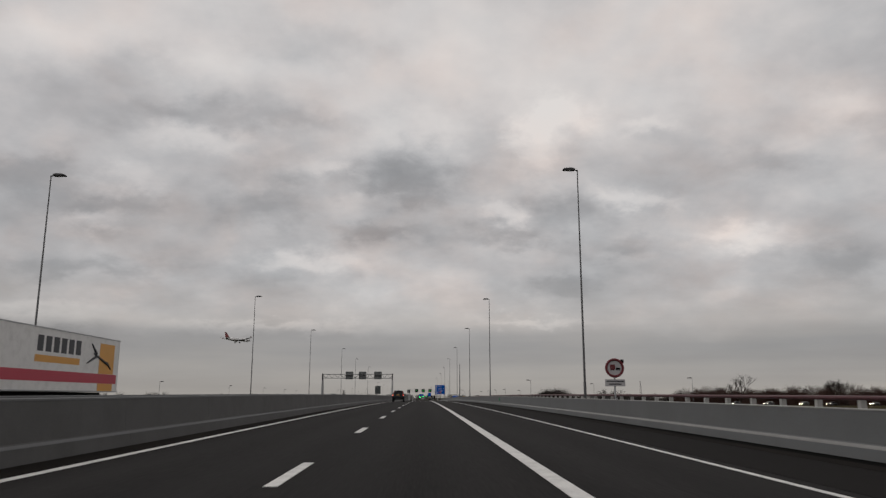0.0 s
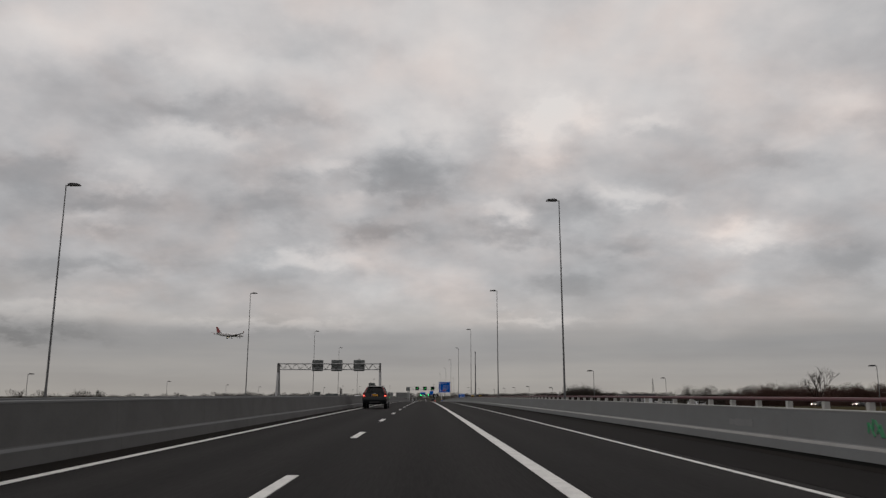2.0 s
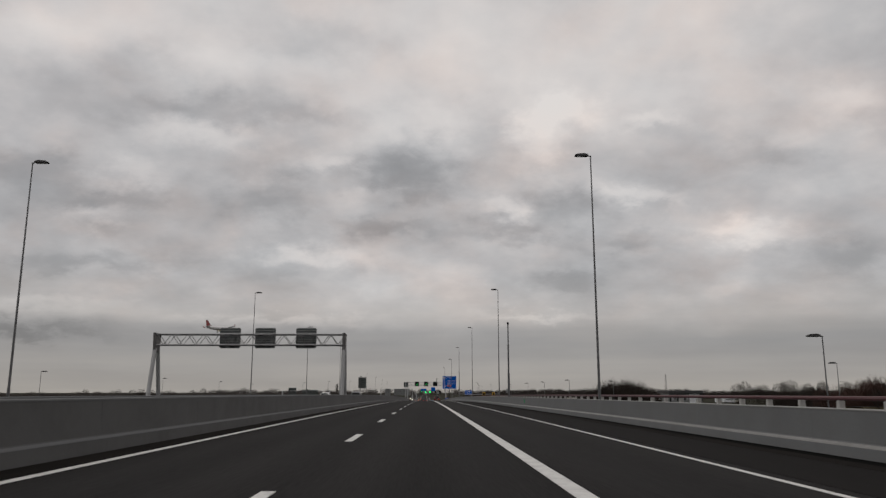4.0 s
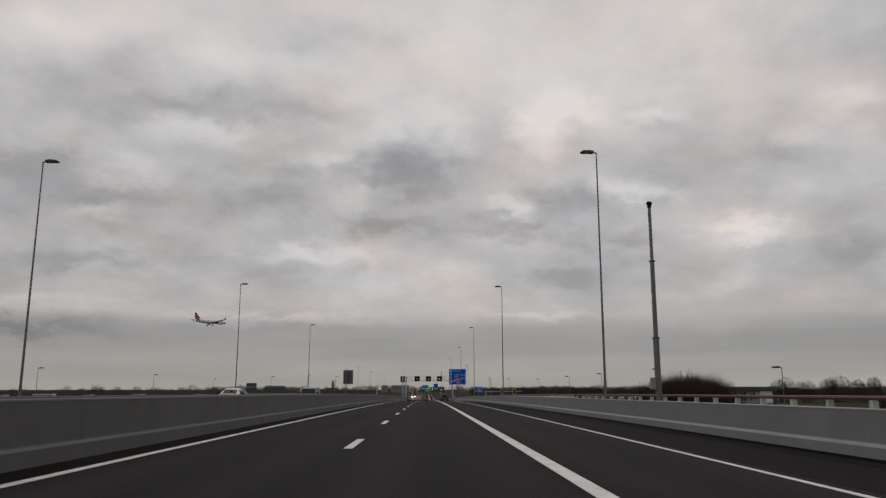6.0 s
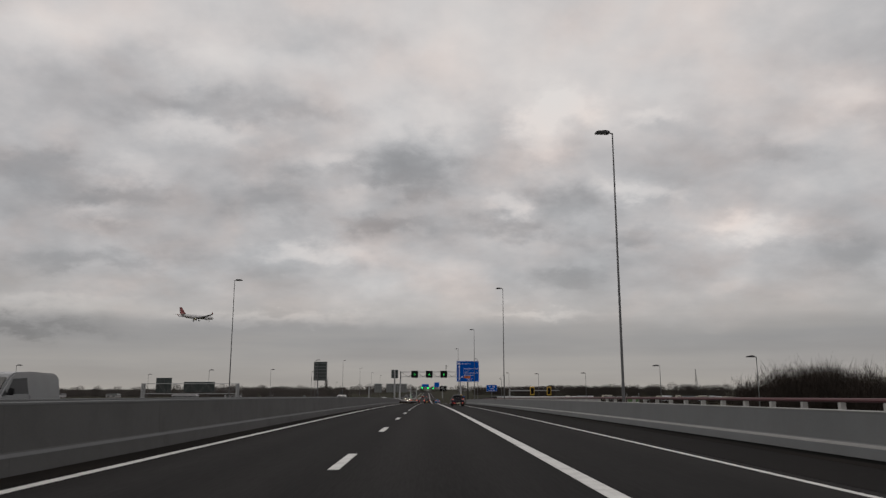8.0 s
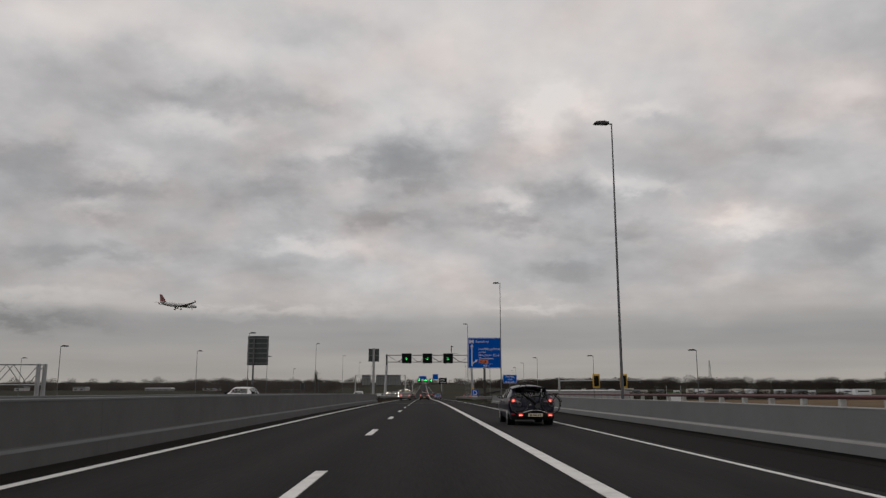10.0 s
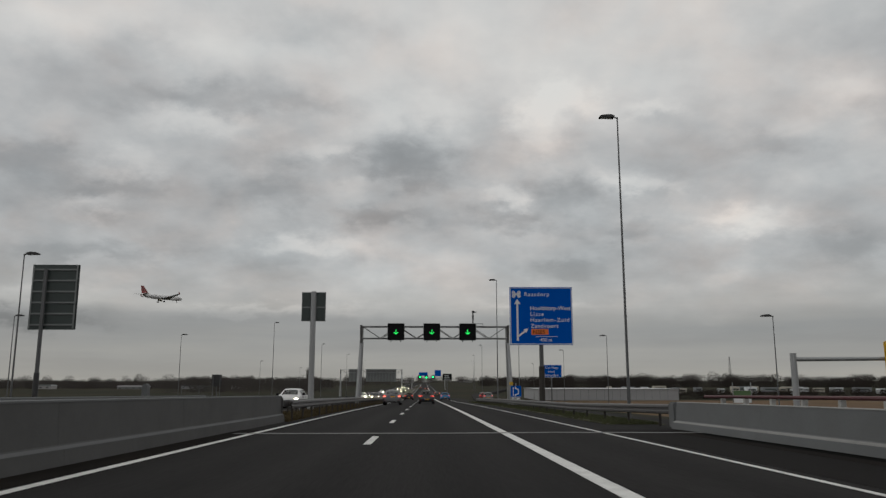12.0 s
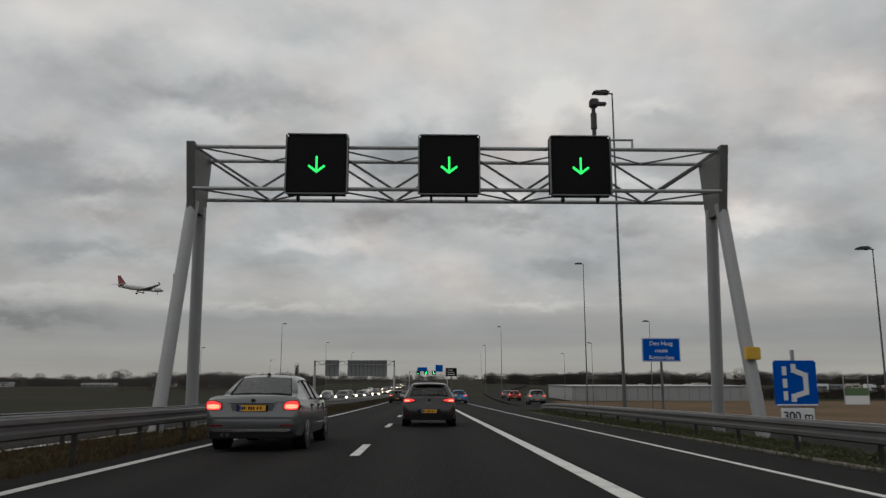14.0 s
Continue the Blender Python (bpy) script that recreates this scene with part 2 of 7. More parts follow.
RAIL_STEEL = material("weathered_guardrail_steel", (0.118, 0.115, 0.116), 0.48, 0.4, spread=0.2, grain=0.15, fine_scale=12, big_scale=0.8,
                      dirt=((0.06, 0.052, 0.045), 1.5, 0.5))
POST_DARK = material("dark_guardrail_post", (0.045, 0.04, 0.036), 0.7, 0.3, spread=0.25, grain=0.2, fine_scale=14)
GANTRY_DARK = material("weathered_gantry_steel", (0.13, 0.128, 0.126), 0.6, 0.4, spread=0.2, grain=0.1, fine_scale=12, big_scale=0.9)
KERB = material("mossy_kerb", (0.115, 0.105, 0.088), 0.9, spread=0.35, grain=0.3, fine_scale=8, big_scale=0.8, bump=0.3)
SOIL = material("olive_soil", (0.050, 0.043, 0.024), 0.95, spread=0.4, grain=0.4, fine_scale=7, big_scale=0.5, gloss=0.05)
FIELD = material("dry_brown_field", (0.125, 0.085, 0.054), 0.95, spread=0.35, grain=0.35, fine_scale=2.5, big_scale=0.06, gloss=0.05, dirt=((0.055, 0.05, 0.025), 0.05, 0.8))
POLE_STEEL = material("pole_steel", (0.13, 0.132, 0.135), 0.5, 0.6, spread=0.12, grain=0.06, fine_scale=15, big_scale=0.8)
GANTRY_STEEL = material("gantry_steel", (0.34, 0.345, 0.35), 0.55, 0.4, spread=0.12, grain=0.06, fine_scale=15, big_scale=0.8)
DARK_STEEL = material("dark_steel", (0.05, 0.05, 0.052), 0.5, 0.3, spread=0.15)
RED_RAIL = material("faded_red_paint", (0.072, 0.017, 0.021), 0.55, spread=0.15, grain=0.08, fine_scale=10, dirt=((0.075, 0.034, 0.034), 1.2, 0.5))
POST_WHITE = material("pale_parapet_post", (0.36, 0.355, 0.34), 0.75, spread=0.15, grain=0.08, piece=0.08)
SIGN_BLUE = material("sign_blue", (0.001, 0.088, 0.46), 0.65, gloss=0.05, spread=0.05, grain=0.03, fine_scale=8)
SIGN_WHITE = material("sign_white", (0.70, 0.72, 0.74), 0.45, spread=0.04)
# sign white greyed down: the no-overtaking sign's shade put into colour
SIGN_DULL = material("greyed_sign_white", (0.42, 0.41, 0.42), 0.6, spread=0.1)
TWIG_RED = material("reddish_twigs", (0.060, 0.036, 0.030), 0.95, gloss=0.05, spread=0.3, grain=0.2, fine_scale=2.0, big_scale=0.08)
SIGN_ORANGE = material("sign_orange", (0.75, 0.18, 0.02), 0.45, spread=0.04)
SIGN_RED = material("sign_red", (0.12, 0.009, 0.016), 0.45, spread=0.05)
SIGN_BACK = material("sign_back_alu", (0.20, 0.21, 0.21), 0.5, 0.4, spread=0.12, big_scale=2)
SIGN_BACK_DARK = material("sign_back_dark", (0.048, 0.06, 0.058), 0.5, 0.2, spread=0.15, big_scale=2)
BLACK = material("black_plastic", (0.006, 0.006, 0.007), 0.6, spread=0.2, gloss=0.12)
LEMON = material("lemon_sign_film", (0.70, 0.62, 0.03), 0.5, spread=0.06)
YELLOW = material("yellow_box_paint", (0.62, 0.38, 0.03), 0.5, spread=0.08)
GROUND = material("winter_field", (0.024, 0.025, 0.016), 0.95, spread=0.45, grain=0.4, fine_scale=3.0, big_scale=0.02, bump=0.6,
                  dirt=((0.042, 0.032, 0.020), 0.012, 0.9), gloss=0.05)
GRASS = material("verge_grass", (0.050, 0.056, 0.020), 0.95, spread=0.35, grain=0.3, fine_scale=9, big_scale=0.4)
OLIVE_GRASS = material("dull_olive_grass", (0.040, 0.038, 0.018), 0.95, spread=0.4, grain=0.3, fine_scale=9, big_scale=0.5, gloss=0.05)
MEDIAN_STRAW = material("straw_brown_grass", (0.088, 0.068, 0.038), 0.95, spread=0.4, grain=0.3, fine_scale=9, big_scale=0.5, gloss=0.05)
DRY_GRASS = material("dry_grass", (0.15, 0.11, 0.06), 0.95, spread=0.3, grain=0.3, fine_scale=9, big_scale=0.4)
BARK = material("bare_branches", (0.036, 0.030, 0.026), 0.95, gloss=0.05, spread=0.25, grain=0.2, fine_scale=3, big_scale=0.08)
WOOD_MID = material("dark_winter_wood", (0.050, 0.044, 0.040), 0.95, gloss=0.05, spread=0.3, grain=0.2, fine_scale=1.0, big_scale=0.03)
# distance haze is put into this bark colour, paler than the near scrub
WOOD_FAR = material("hazed_winter_wood", (0.085, 0.077, 0.072), 0.95, gloss=0.05, spread=0.3, grain=0.2, fine_scale=1.0, big_scale=0.03)
GREEN_LED = glowing("green_led", (0.04, 1.0, 0.15), 1.3)
TAIL_LIT = glowing("lit_tail_lamp", (1.0, 0.05, 0.05), 1.15, (0.3, 0.02, 0.02))
TAIL_CORE = glowing("lit_tail_core", (1.0, 0.26, 0.15), 2.2, (0.3, 0.02, 0.02))
GREEN_FAR = glowing("green_led_bright", (0.02, 1.0, 0.16), 14.0)
HEADLAMP = glowing("lit_headlamp", (1.0, 0.84, 0.54), 40.0, (0.6, 0.6, 0.6))


# ---- mesh helpers ----
def part(name, bm, mat, parent=None, label="", smooth=False):
    me = bpy.data.meshes.new(name)
    bmesh.ops.recalc_face_normals(bm, faces=bm.faces)
    bm.to_mesh(me)
    bm.free()
    for m in (mat if isinstance(mat, (list, tuple)) else [mat]):
        me.materials.append(m)
    if smooth:
        me.shade_smooth()
        me.set_sharp_from_angle(angle=radians(38))
    ob = new(name, me)
    if parent is not None:
        ob.parent = parent
    if label:
        ob["label"] = label
    return ob


def thing(name, label, category, m=None, group="", kind=""):
    ob = new(name)
    ob.empty_display_size = 0.2
    tagged(ob, label, category, group, kind)
    if m is not None:
        ob.matrix_world = m
    return ob


def box(bm, x0, x1, y0, y1, z0, z1, bevel=0.0):
    r = bmesh.ops.create_cube(bm, size=1, matrix=Matrix.LocRotScale(((x0 + x1) / 2, (y0 + y1) / 2, (z0 + z1) / 2), None, (x1 - x0, y1 - y0, z1 - z0)))
    if bevel:
        edges = {e for v in r["verts"] for e in v.link_edges}
        bmesh.ops.bevel(bm, geom=list(edges), offset=bevel, segments=2, affect="EDGES")
    return bm


def boxed(*a, bevel=0.0):
    return box(bmesh.new(), *a, bevel=bevel)


def tube(bm, p, q, r0, r1=None, seg=8, caps=True):
    p, q = Vector(p), Vector(q)
    d = q - p
    turn = d.to_track_quat("Z", "Y").to_matrix().to_4x4()
    bmesh.ops.create_cone(bm, cap_ends=caps, segments=seg, radius1=r0, radius2=r0 if r1 is None else r1, depth=d.length,
                          matrix=Matrix.Translation((p + q) / 2) @ turn)
    return bm


def disc(bm, centre, axis, r, thick, seg=24):
    c, a = Vector(centre), Vector(axis).normalized() * thick / 2
    return tube(bm, c - a, c + a, r, seg=seg)


def ring(bm, centre, axis, r, tube_r, seg=28, sides=6):
    """A torus."""
    turn = Vector(axis).to_track_quat("Z", "Y").to_matrix()
    c = Vector(centre)
    rows = []
    for i in range(seg):
        a = 2 * math.pi * i / seg
        rows.append([bm.verts.new(c + turn @ Vector(((r + tube_r * math.cos(b)) * math.cos(a), (r + tube_r * math.cos(b)) * math.sin(a), tube_r * math.sin(b))))
                     for b in (2 * math.pi * j / sides for j in range(sides))])
    for i in range(seg):
        for j in range(sides):
            bm.faces.new((rows[i][j], rows[i - 1][j], rows[i - 1][j - 1], rows[i][j - 1]))
    return bm


def prism(bm, outline, y0, y1):
    """An outline of (x, z) points pushed from y0 to y1."""
    a = [bm.verts.new((x, y0, z)) for x, z in outline]
    b = [bm.verts.new((x, y1, z)) for x, z in outline]
    bm.faces.new(a), bm.faces.new(b[::-1])
    for i in range(len(a)):
        bm.faces.new((a[i - 1], a[i], b[i], b[i - 1]))
    return bm


# ---- the road's lie ----
GRADES = [(-103.0, 0.0071), (0.0, 0.0071), (77.3, 0.0013), (154.6, -0.0028), (231.8, -0.0064), (309.1, -0.0123), (386.4, -0.0166), (463.7, -0.0211), (541.0, -0.016), (644.0, -0.004), (721.3, 0.0), (5000, 0.0)]
_ys = np.arange(-110.0, 2200.0, 1.0)
_gs = np.interp(_ys, [a for a, b in GRADES], [b for a, b in GRADES])
_zs = np.concatenate([[0.0], np.cumsum((_gs[1:] + _gs[:-1]) / 2)])
_zs -= np.interp(0.0, _ys, _zs)


def zr(y):
    """Height of the road's surface."""
    return float(np.interp(y, _ys, _zs))


# what stands beside the road is set out on a plan of its own, drawn to a smaller scale
PLAN = 1.288
SITE = Matrix.Translation((0.086, 0, -0.315)) @ Matrix.Scale(PLAN, 4)


def zl(y):
    """Height of the road on that plan."""
    return zr(y * PLAN) / PLAN


def on_road(x, y, lift=0.0, turn=0.0):
    """A pose on the road, tilted with its slope."""
    s = math.degrees(math.atan((zr(y + 1) - zr(y - 1)) / 2))
    return Matrix.Translation((x, y, zr(y) + lift)) @ pose(0, 0, 0, s) @ pose(0, 0, 0, 0, 0, turn)


def sweep(bm, outline, y0, y1, step=5.0, closed=True, shift=None, lie=zr):
    """An outline of (x, z) points drawn along the road."""
    n = max(1, math.ceil((y1 - y0) / step))
    rows = []
    for i in range(n + 1):
        y = y0 + (y1 - y0) * i / n
        sx, sz = shift(y) if shift else (0.0, 0.0)
        rows.append([bm.verts.new((x + sx, y, z + lie(y) + sz)) for x, z in outline])
    k = len(outline)
    for a, b in zip(rows, rows[1:]):
        for j in range(0 if closed else 1, k):
            bm.faces.new((a[j - 1], a[j], b[j], b[j - 1]))
    if closed:
        bm.faces.new(rows[0]), bm.faces.new(rows[-1][::-1])
    return bm


def lettering(words, size, mat, parent, x, y, z, name="lettering", align="LEFT", thick=0.006, spread=1.0):
    """Words in the built-in font, upright and facing -y."""
    cu = bpy.data.curves.new(name, "FONT")
    cu.body, cu.size, cu.align_x, cu.extrude, cu.offset = words, size, align, thick, size * 0.009
    cu.space_character = spread
    tmp = bpy.data.objects.new(name, cu)
    scene.collection.objects.link(tmp)
    bpy.context.view_layer.update()
    me = bpy.data.meshes.new_from_object(tmp)
    bpy.data.objects.remove(tmp)
    me.materials.clear()
    me.materials.append(mat)
    ob = new(name, me)
    ob.parent = parent
    ob.matrix_local = pose(x, y, z, 90)
    return ob


# ---- ground: one sheet to the horizon, banked up to the road past the viaduct ----
def ground_z(x, y):
    flat = -5.6 + 0.25 * noise.noise(Vector((x * 0.02, y * 0.02, 0)))
    f = min(1.0, max(0.0, (y - 296.0) / 12.0))
    out = max(0.0, (y - 395) * 0.055) if y < 560 else 9.1 + (y - 560) * 0.16
    side = max(0.0, x - 13.8 - out, -x - 21.0)
    bank = zl(min(y, 1500)) - 0.20 + 0.27 * min(1.0, max(0.0, (y - 345) / 45)) - side / 2.2
    z = flat + f * max(0.0, bank - flat)
    # old polder beyond 1.5 km rises a little
    return z


bm = bmesh.new()
xs = sorted({-4400, -3000, -2000, -1300, -900, -600, -420, -300, -220, -160, -120, -90, -70, -55, -45, -38, -33, -29, -26, -23.5, -21.5, -20.5, -14, -8.3, -7.5, -6.2,
             0, 5.9, 7.2, 8, 10.6, 13.2, 14, 16, 18, 20.5, 23, 26, 30, 35, 42, 55, 70, 90, 120, 160, 220, 300, 420, 600, 900, 1300, 2000, 3000, 4400})
ys = sorted({-1500, -800, -400, -200, -100} | set(range(-60, 290, 25)) | set(range(290, 340, 3)) | set(range(340, 700, 10)) | {720, 760, 820, 900, 1000, 1150, 1350, 1700, 2200, 3000, 4400})
rows = [[bm.verts.new((x, y, ground_z(x, y))) for x in xs] for y in ys]
for a, b in zip(rows, rows[1:]):
    for j in range(1, len(xs)):
        bm.faces.new((a[j - 1], a[j], b[j], b[j - 1]))
ground = tagged(part("ground", bm, GROUND, smooth=True), "flat brown and green winter farmland around the motorway", "ground", kind="structure")

# ---- carriageways ----
LEFT_LINE, DASH_LINE, MID_LINE, RIGHT_LINE = -5.23, -1.79, 1.64, 4.36
bm = bmesh.new()
sweep(bm, [(-6.5, -0.9), (7.35, -0.9), (7.35, 0.0), (3, 0.02), (0, 0.0), (-6.5, 0.0)], -90, 393)
bm2 = sweep(bmesh.new(), [(-6.2, -1.1), (5.85, -1.1), (5.85, 0.0), (3, 0.02), (0, 0.0), (-6.2, 0.0)], 393, 1900)
sweep(bm2, [(5.86, -1.1), (7.7, -1.1), (7.7, 0.0), (5.86, 0.0)], 393, 397)
road = tagged(part("road", bm, ASPHALT), "dark grey asphalt carriageway of the motorway viaduct, darker in the wheel tracks", "road", kind="structure")
road_on = tagged(part("road", bm2, ASPHALT), "dark grey asphalt carriageway running down to the plain", "road", kind="structure")
shoulder = tagged(part("shoulder", sweep(bmesh.new(), [(4.66, -0.02), (7.2, -0.02), (7.2, 0.006), (4.66, 0.0165)], -90, 393), ASPHALT_OLD),
                  "older darker asphalt strip between edge line and concrete barrier", "shoulder", kind="structure")

def side_shift(y):
    y -= 96.6
    k = min(1.0, max(0.0, (y - 330) / 55))
    return (max(0.0, (y - 400) * 0.055) if y < 560 else 8.8 + (y - 560) * 0.16, -0.30 * (1 - k))


tagged(part("road", sweep(bmesh.new(), [(8.0, -1.3), (12.6, -1.3), (12.6, 0.0), (8.0, 0.0)], 397, 1000, shift=side_shift), ASPHALT),
       "asphalt exit road running beside the motorway", "road", kind="structure")
tagged(part("road", sweep(bmesh.new(), [(5.85, -1.1), (8.1, -1.1), (8.1, 0.004), (5.85, 0.004)], 482.6, 567), ASPHALT),
       "asphalt where the exit lane leaves the carriageway", "road", kind="structure")


def crown(x):
    """Height of the carriageway's gentle crown."""
    return float(np.interp(x, [-6.5, 0.0, 3.0, 7.35], [0.0, 0.0, 0.02, 0.0]))


def line(x, width, y0, y1, owner, label):
    a, b = crown(x - width / 2), crown(x + width / 2)
    return part("lane_line", sweep(bmesh.new(), [(x - width / 2, a - 0.01), (x + width / 2, b - 0.01), (x + width / 2, b + 0.006), (x - width / 2, a + 0.006)], y0, y1, 6), PAINT_LINE, owner, label)


for owner, a, b in ((road, -90, 393), (road_on, 393, 1500)):
    line(LEFT_LINE, 0.17, a, b, owner, "worn solid white edge line")
    line(MID_LINE, 0.23, a, b, owner, "broad solid white line")
    line(RIGHT_LINE, 0.10, a, b, owner, "narrow white edge line")
opp = tagged(part("road", sweep(bmesh.new(), [(-24.4, -0.9), (-8.25, -0.9), (-8.25, 0.0), (-24.4, 0.0)], -90, 1900), ASPHALT),
             "dark asphalt of the opposite carriageway", "road", kind="structure")
line(-8.75, 0.2, -90, 1500, opp, "solid white edge line")
line(-20.2, 0.2, -90, 1500, opp, "solid white edge line")
dash_me = None
y = -1.17
while y < 830:
    if dash_me is None:
        d = part("lane_dash", boxed(-0.085, 0.085, -1.5, 1.5, -0.008, 0.008, bevel=0.003), PAINT_LINE, road)
        dash_me = d.data
    else:
        d = new("lane_dash", dash_me)
        d.parent = road
    d.matrix_world = on_road(DASH_LINE, y, 0.0)
    for x in (-12.6, -16.4):
        d = new("lane_dash", dash_me)
        d.parent = opp
        d.matrix_world = on_road(x, y + 4, 0.0)
    y += 11.8

tagged(part("expansion_joint", sweep(bmesh.new(), [(-6.2, -0.01), (7.1, -0.01), (7.1, 0.012), (3.0, 0.031), (0.0, 0.012), (-6.2, 0.012)], 391.0, 391.32, 1), JOINT_STEEL), "pale steel expansion joint across the carriageway", "expansion joint", kind="structure")
tagged(part("gutter", sweep(bmesh.new(), [(6.3, -0.01), (6.716, -0.01), (6.716, 0.0122), (6.3, 0.0132)], -90, 391, 6), GUTTER_DIRT), "brown dirt lying in the gutter along the barrier foot", "gutter", kind="structure")
# flat black band painting in the barrier foot's shadow, with some wet
tagged(part("drain_slot", sweep(bmesh.new(), [(6.72, -0.01), (7.105, -0.01), (7.105, 0.011), (6.72, 0.0125)], -90, 391, 6), FOOT_SHADE), "black band of shade and wet along the barrier foot", "drain", kind="structure")
tagged(part("gutter", sweep(bmesh.new(), [(-5.98, -0.01), (-5.42, -0.01), (-5.42, 0.005), (-5.98, 0.018)], -90, 393, 6), GUTTER_DIRT), "black dirt along the median barrier foot", "gutter", kind="structure")

# ---- concrete barriers, cast in lengths ----
def barrier_run(owner, outline, mat, y0, y1, length, joint=0.0025):
    me = None
    y = y0
    while y < y1 - 0.1:
        if me is None:
            bm = prism(bmesh.new(), outline, -length / 2 + joint, length / 2 - joint)
            ob = part("barrier_segment", bm, mat, owner)
            me = ob.data
        else:
            ob = new("barrier_segment", me)
            ob.parent = owner
        ob.matrix_world = on_road(0, y + length / 2)
        y += length


wall_r = tagged(part("barrier_core", sweep(bmesh.new(), [(7.26, 0.01), (7.56, 0.01), (7.50, 0.775), (7.34, 0.775)], -80.2, 393.8), SOOT),
                "pale grey concrete step barrier along the shoulder", "barrier", kind="structure")
barrier_run(wall_r, [(7.10, 0.0), (7.13, 0.19), (7.145, 0.205), (7.235, 0.238), (7.255, 0.255), (7.30, 0.79), (7.315, 0.805), (7.52, 0.805), (7.60, 0.012)], CONCRETE, -80.2, 393.7, 6.0)
wall_l = tagged(part("barrier_core", sweep(bmesh.new(), [(-6.33, 0.01), (-6.10, 0.01), (-6.14, 0.96), (-6.30, 0.96)], -80.1, 399.9), SOOT),
                "dark weathered concrete step barrier on the median", "barrier", kind="structure")
barrier_run(wall_l, [(-5.96, 0.0), (-5.985, 0.255), (-6.0, 0.272), (-6.07, 0.302), (-6.085, 0.32), (-6.12, 0.97), (-6.135, 0.985), (-6.33, 0.985), (-6.36, 0.012)], CONCRETE_DARK, -80.1, 399.8, 6.0)
wall_m = tagged(part("barrier_core", sweep(bmesh.new(), [(-8.17, -0.4), (-7.90, -0.4), (-7.93, 0.96), (-8.13, 0.96)], -84, 396), SOOT),
                "dark concrete barrier of the opposite carriageway", "barrier", kind="structure")
barrier_run(wall_m, [(-8.25, 0.012), (-8.19, 0.99), (-8.175, 1.005), (-7.92, 1.005), (-7.85, 0.012)], CONCRETE_DARK, -84, 396, 6.0)
tagged(part("barrier", sweep(bmesh.new(), [(-19.5, -0.9), (-19.0, -0.9), (-19.08, 0.8), (-19.3, 0.8)], -70, 306, lie=zl), CONCRETE_DARK),
       "concrete barrier on the far edge of the viaduct", "barrier", kind="structure")
# sprayed scrawl and painted-over patches on the shoulder barrier
SCRAWL = material("green_spray_paint", (0.02, 0.20, 0.08), 0.6, spread=0.2)
PATCH = material("grey_cover_paint", (0.14, 0.143, 0.146), 0.8, spread=0.2, grain=0.1, fine_scale=20)


def wall_face(z):
    return 7.255 + 0.045 * (z - 0.255) / 0.535


rnd = random.Random(21)
bm = bmesh.new()
for at, k in [(72.25, k) for k in range(9)] + [(177.5, k) for k in range(8)]:
    a, b = (at + 0.09 * k + rnd.uniform(-0.05, 0.05), rnd.uniform(0.40, 0.5)), (at + 0.05 + 0.09 * k + rnd.uniform(-0.12, 0.12), rnd.uniform(0.56, 0.70))
    tube(bm, (wall_face(a[1]) - 0.004, a[0], zr(a[0]) + a[1]), (wall_face(b[1]) - 0.004, b[0], zr(b[0]) + b[1]), 0.018, seg=6)
part("scrawl", bm, SCRAWL, wall_r, "green sprayed scrawl")
for y0, y1, z0, z1 in ((77.4, 78.7, 0.38, 0.52), (106.0, 107.3, 0.42, 0.60)):
    bm = bmesh.new()
    n = 9
    rim = [(y0 + (y1 - y0) * k / n, z0 + rnd.uniform(-0.02, 0.03)) for k in range(n + 1)] + [(y1 - (y1 - y0) * k / n, z1 + rnd.uniform(-0.03, 0.02)) for k in range(n + 1)]
    front = [bm.verts.new((wall_face(z) - 0.005, y, zr(y) + z)) for y, z in rim]
    back = [bm.verts.new((wall_face(z) + 0.01, y, zr(y) + z)) for y, z in rim]
    bm.faces.new(front), bm.faces.new(back[::-1])
    for k in range(len(rim)):
        bm.faces.new((front[k - 1], front[k], back[k], back[k - 1]))
    part("paint_patch", bm, PATCH, wall_r, "darker grey painted-over patch")
# deck and pillars under the viaduct
tagged(part("viaduct_deck", sweep(bmesh.new(), [(-20.6, -1.7), (8.9, -1.7), (9.15, -0.9), (9.15, 0.02), (5.85, 0.02), (5.8, -0.92), (-19.2, -0.92), (-20.6, -0.9)], -70, 304, lie=zl), CONCRETE),
       "concrete deck and edge beam of the viaduct", "viaduct", kind="structure")
tagged(part("abutment", boxed(-20.6, 9.1, 300, 304.5, -5.9, zl(304) - 1.72), CONCRETE), "concrete abutment where the viaduct meets the bank", "abutment", kind="structure")
for py in range(-60, 300, 30):
    for px in (-16.0, -4.0, 5.0):
        bm = tube(bmesh.new(), (0, 0, -5.9), (0, 0, zl(py) - 1.75), 0.6, seg=16)
        p = tagged(part("viaduct_pillar", bm, CONCRETE, smooth=True), "round concrete pillar under the viaduct deck", "pillar", "viaduct pillars", "structure")
        p.location = (px, py, 0)
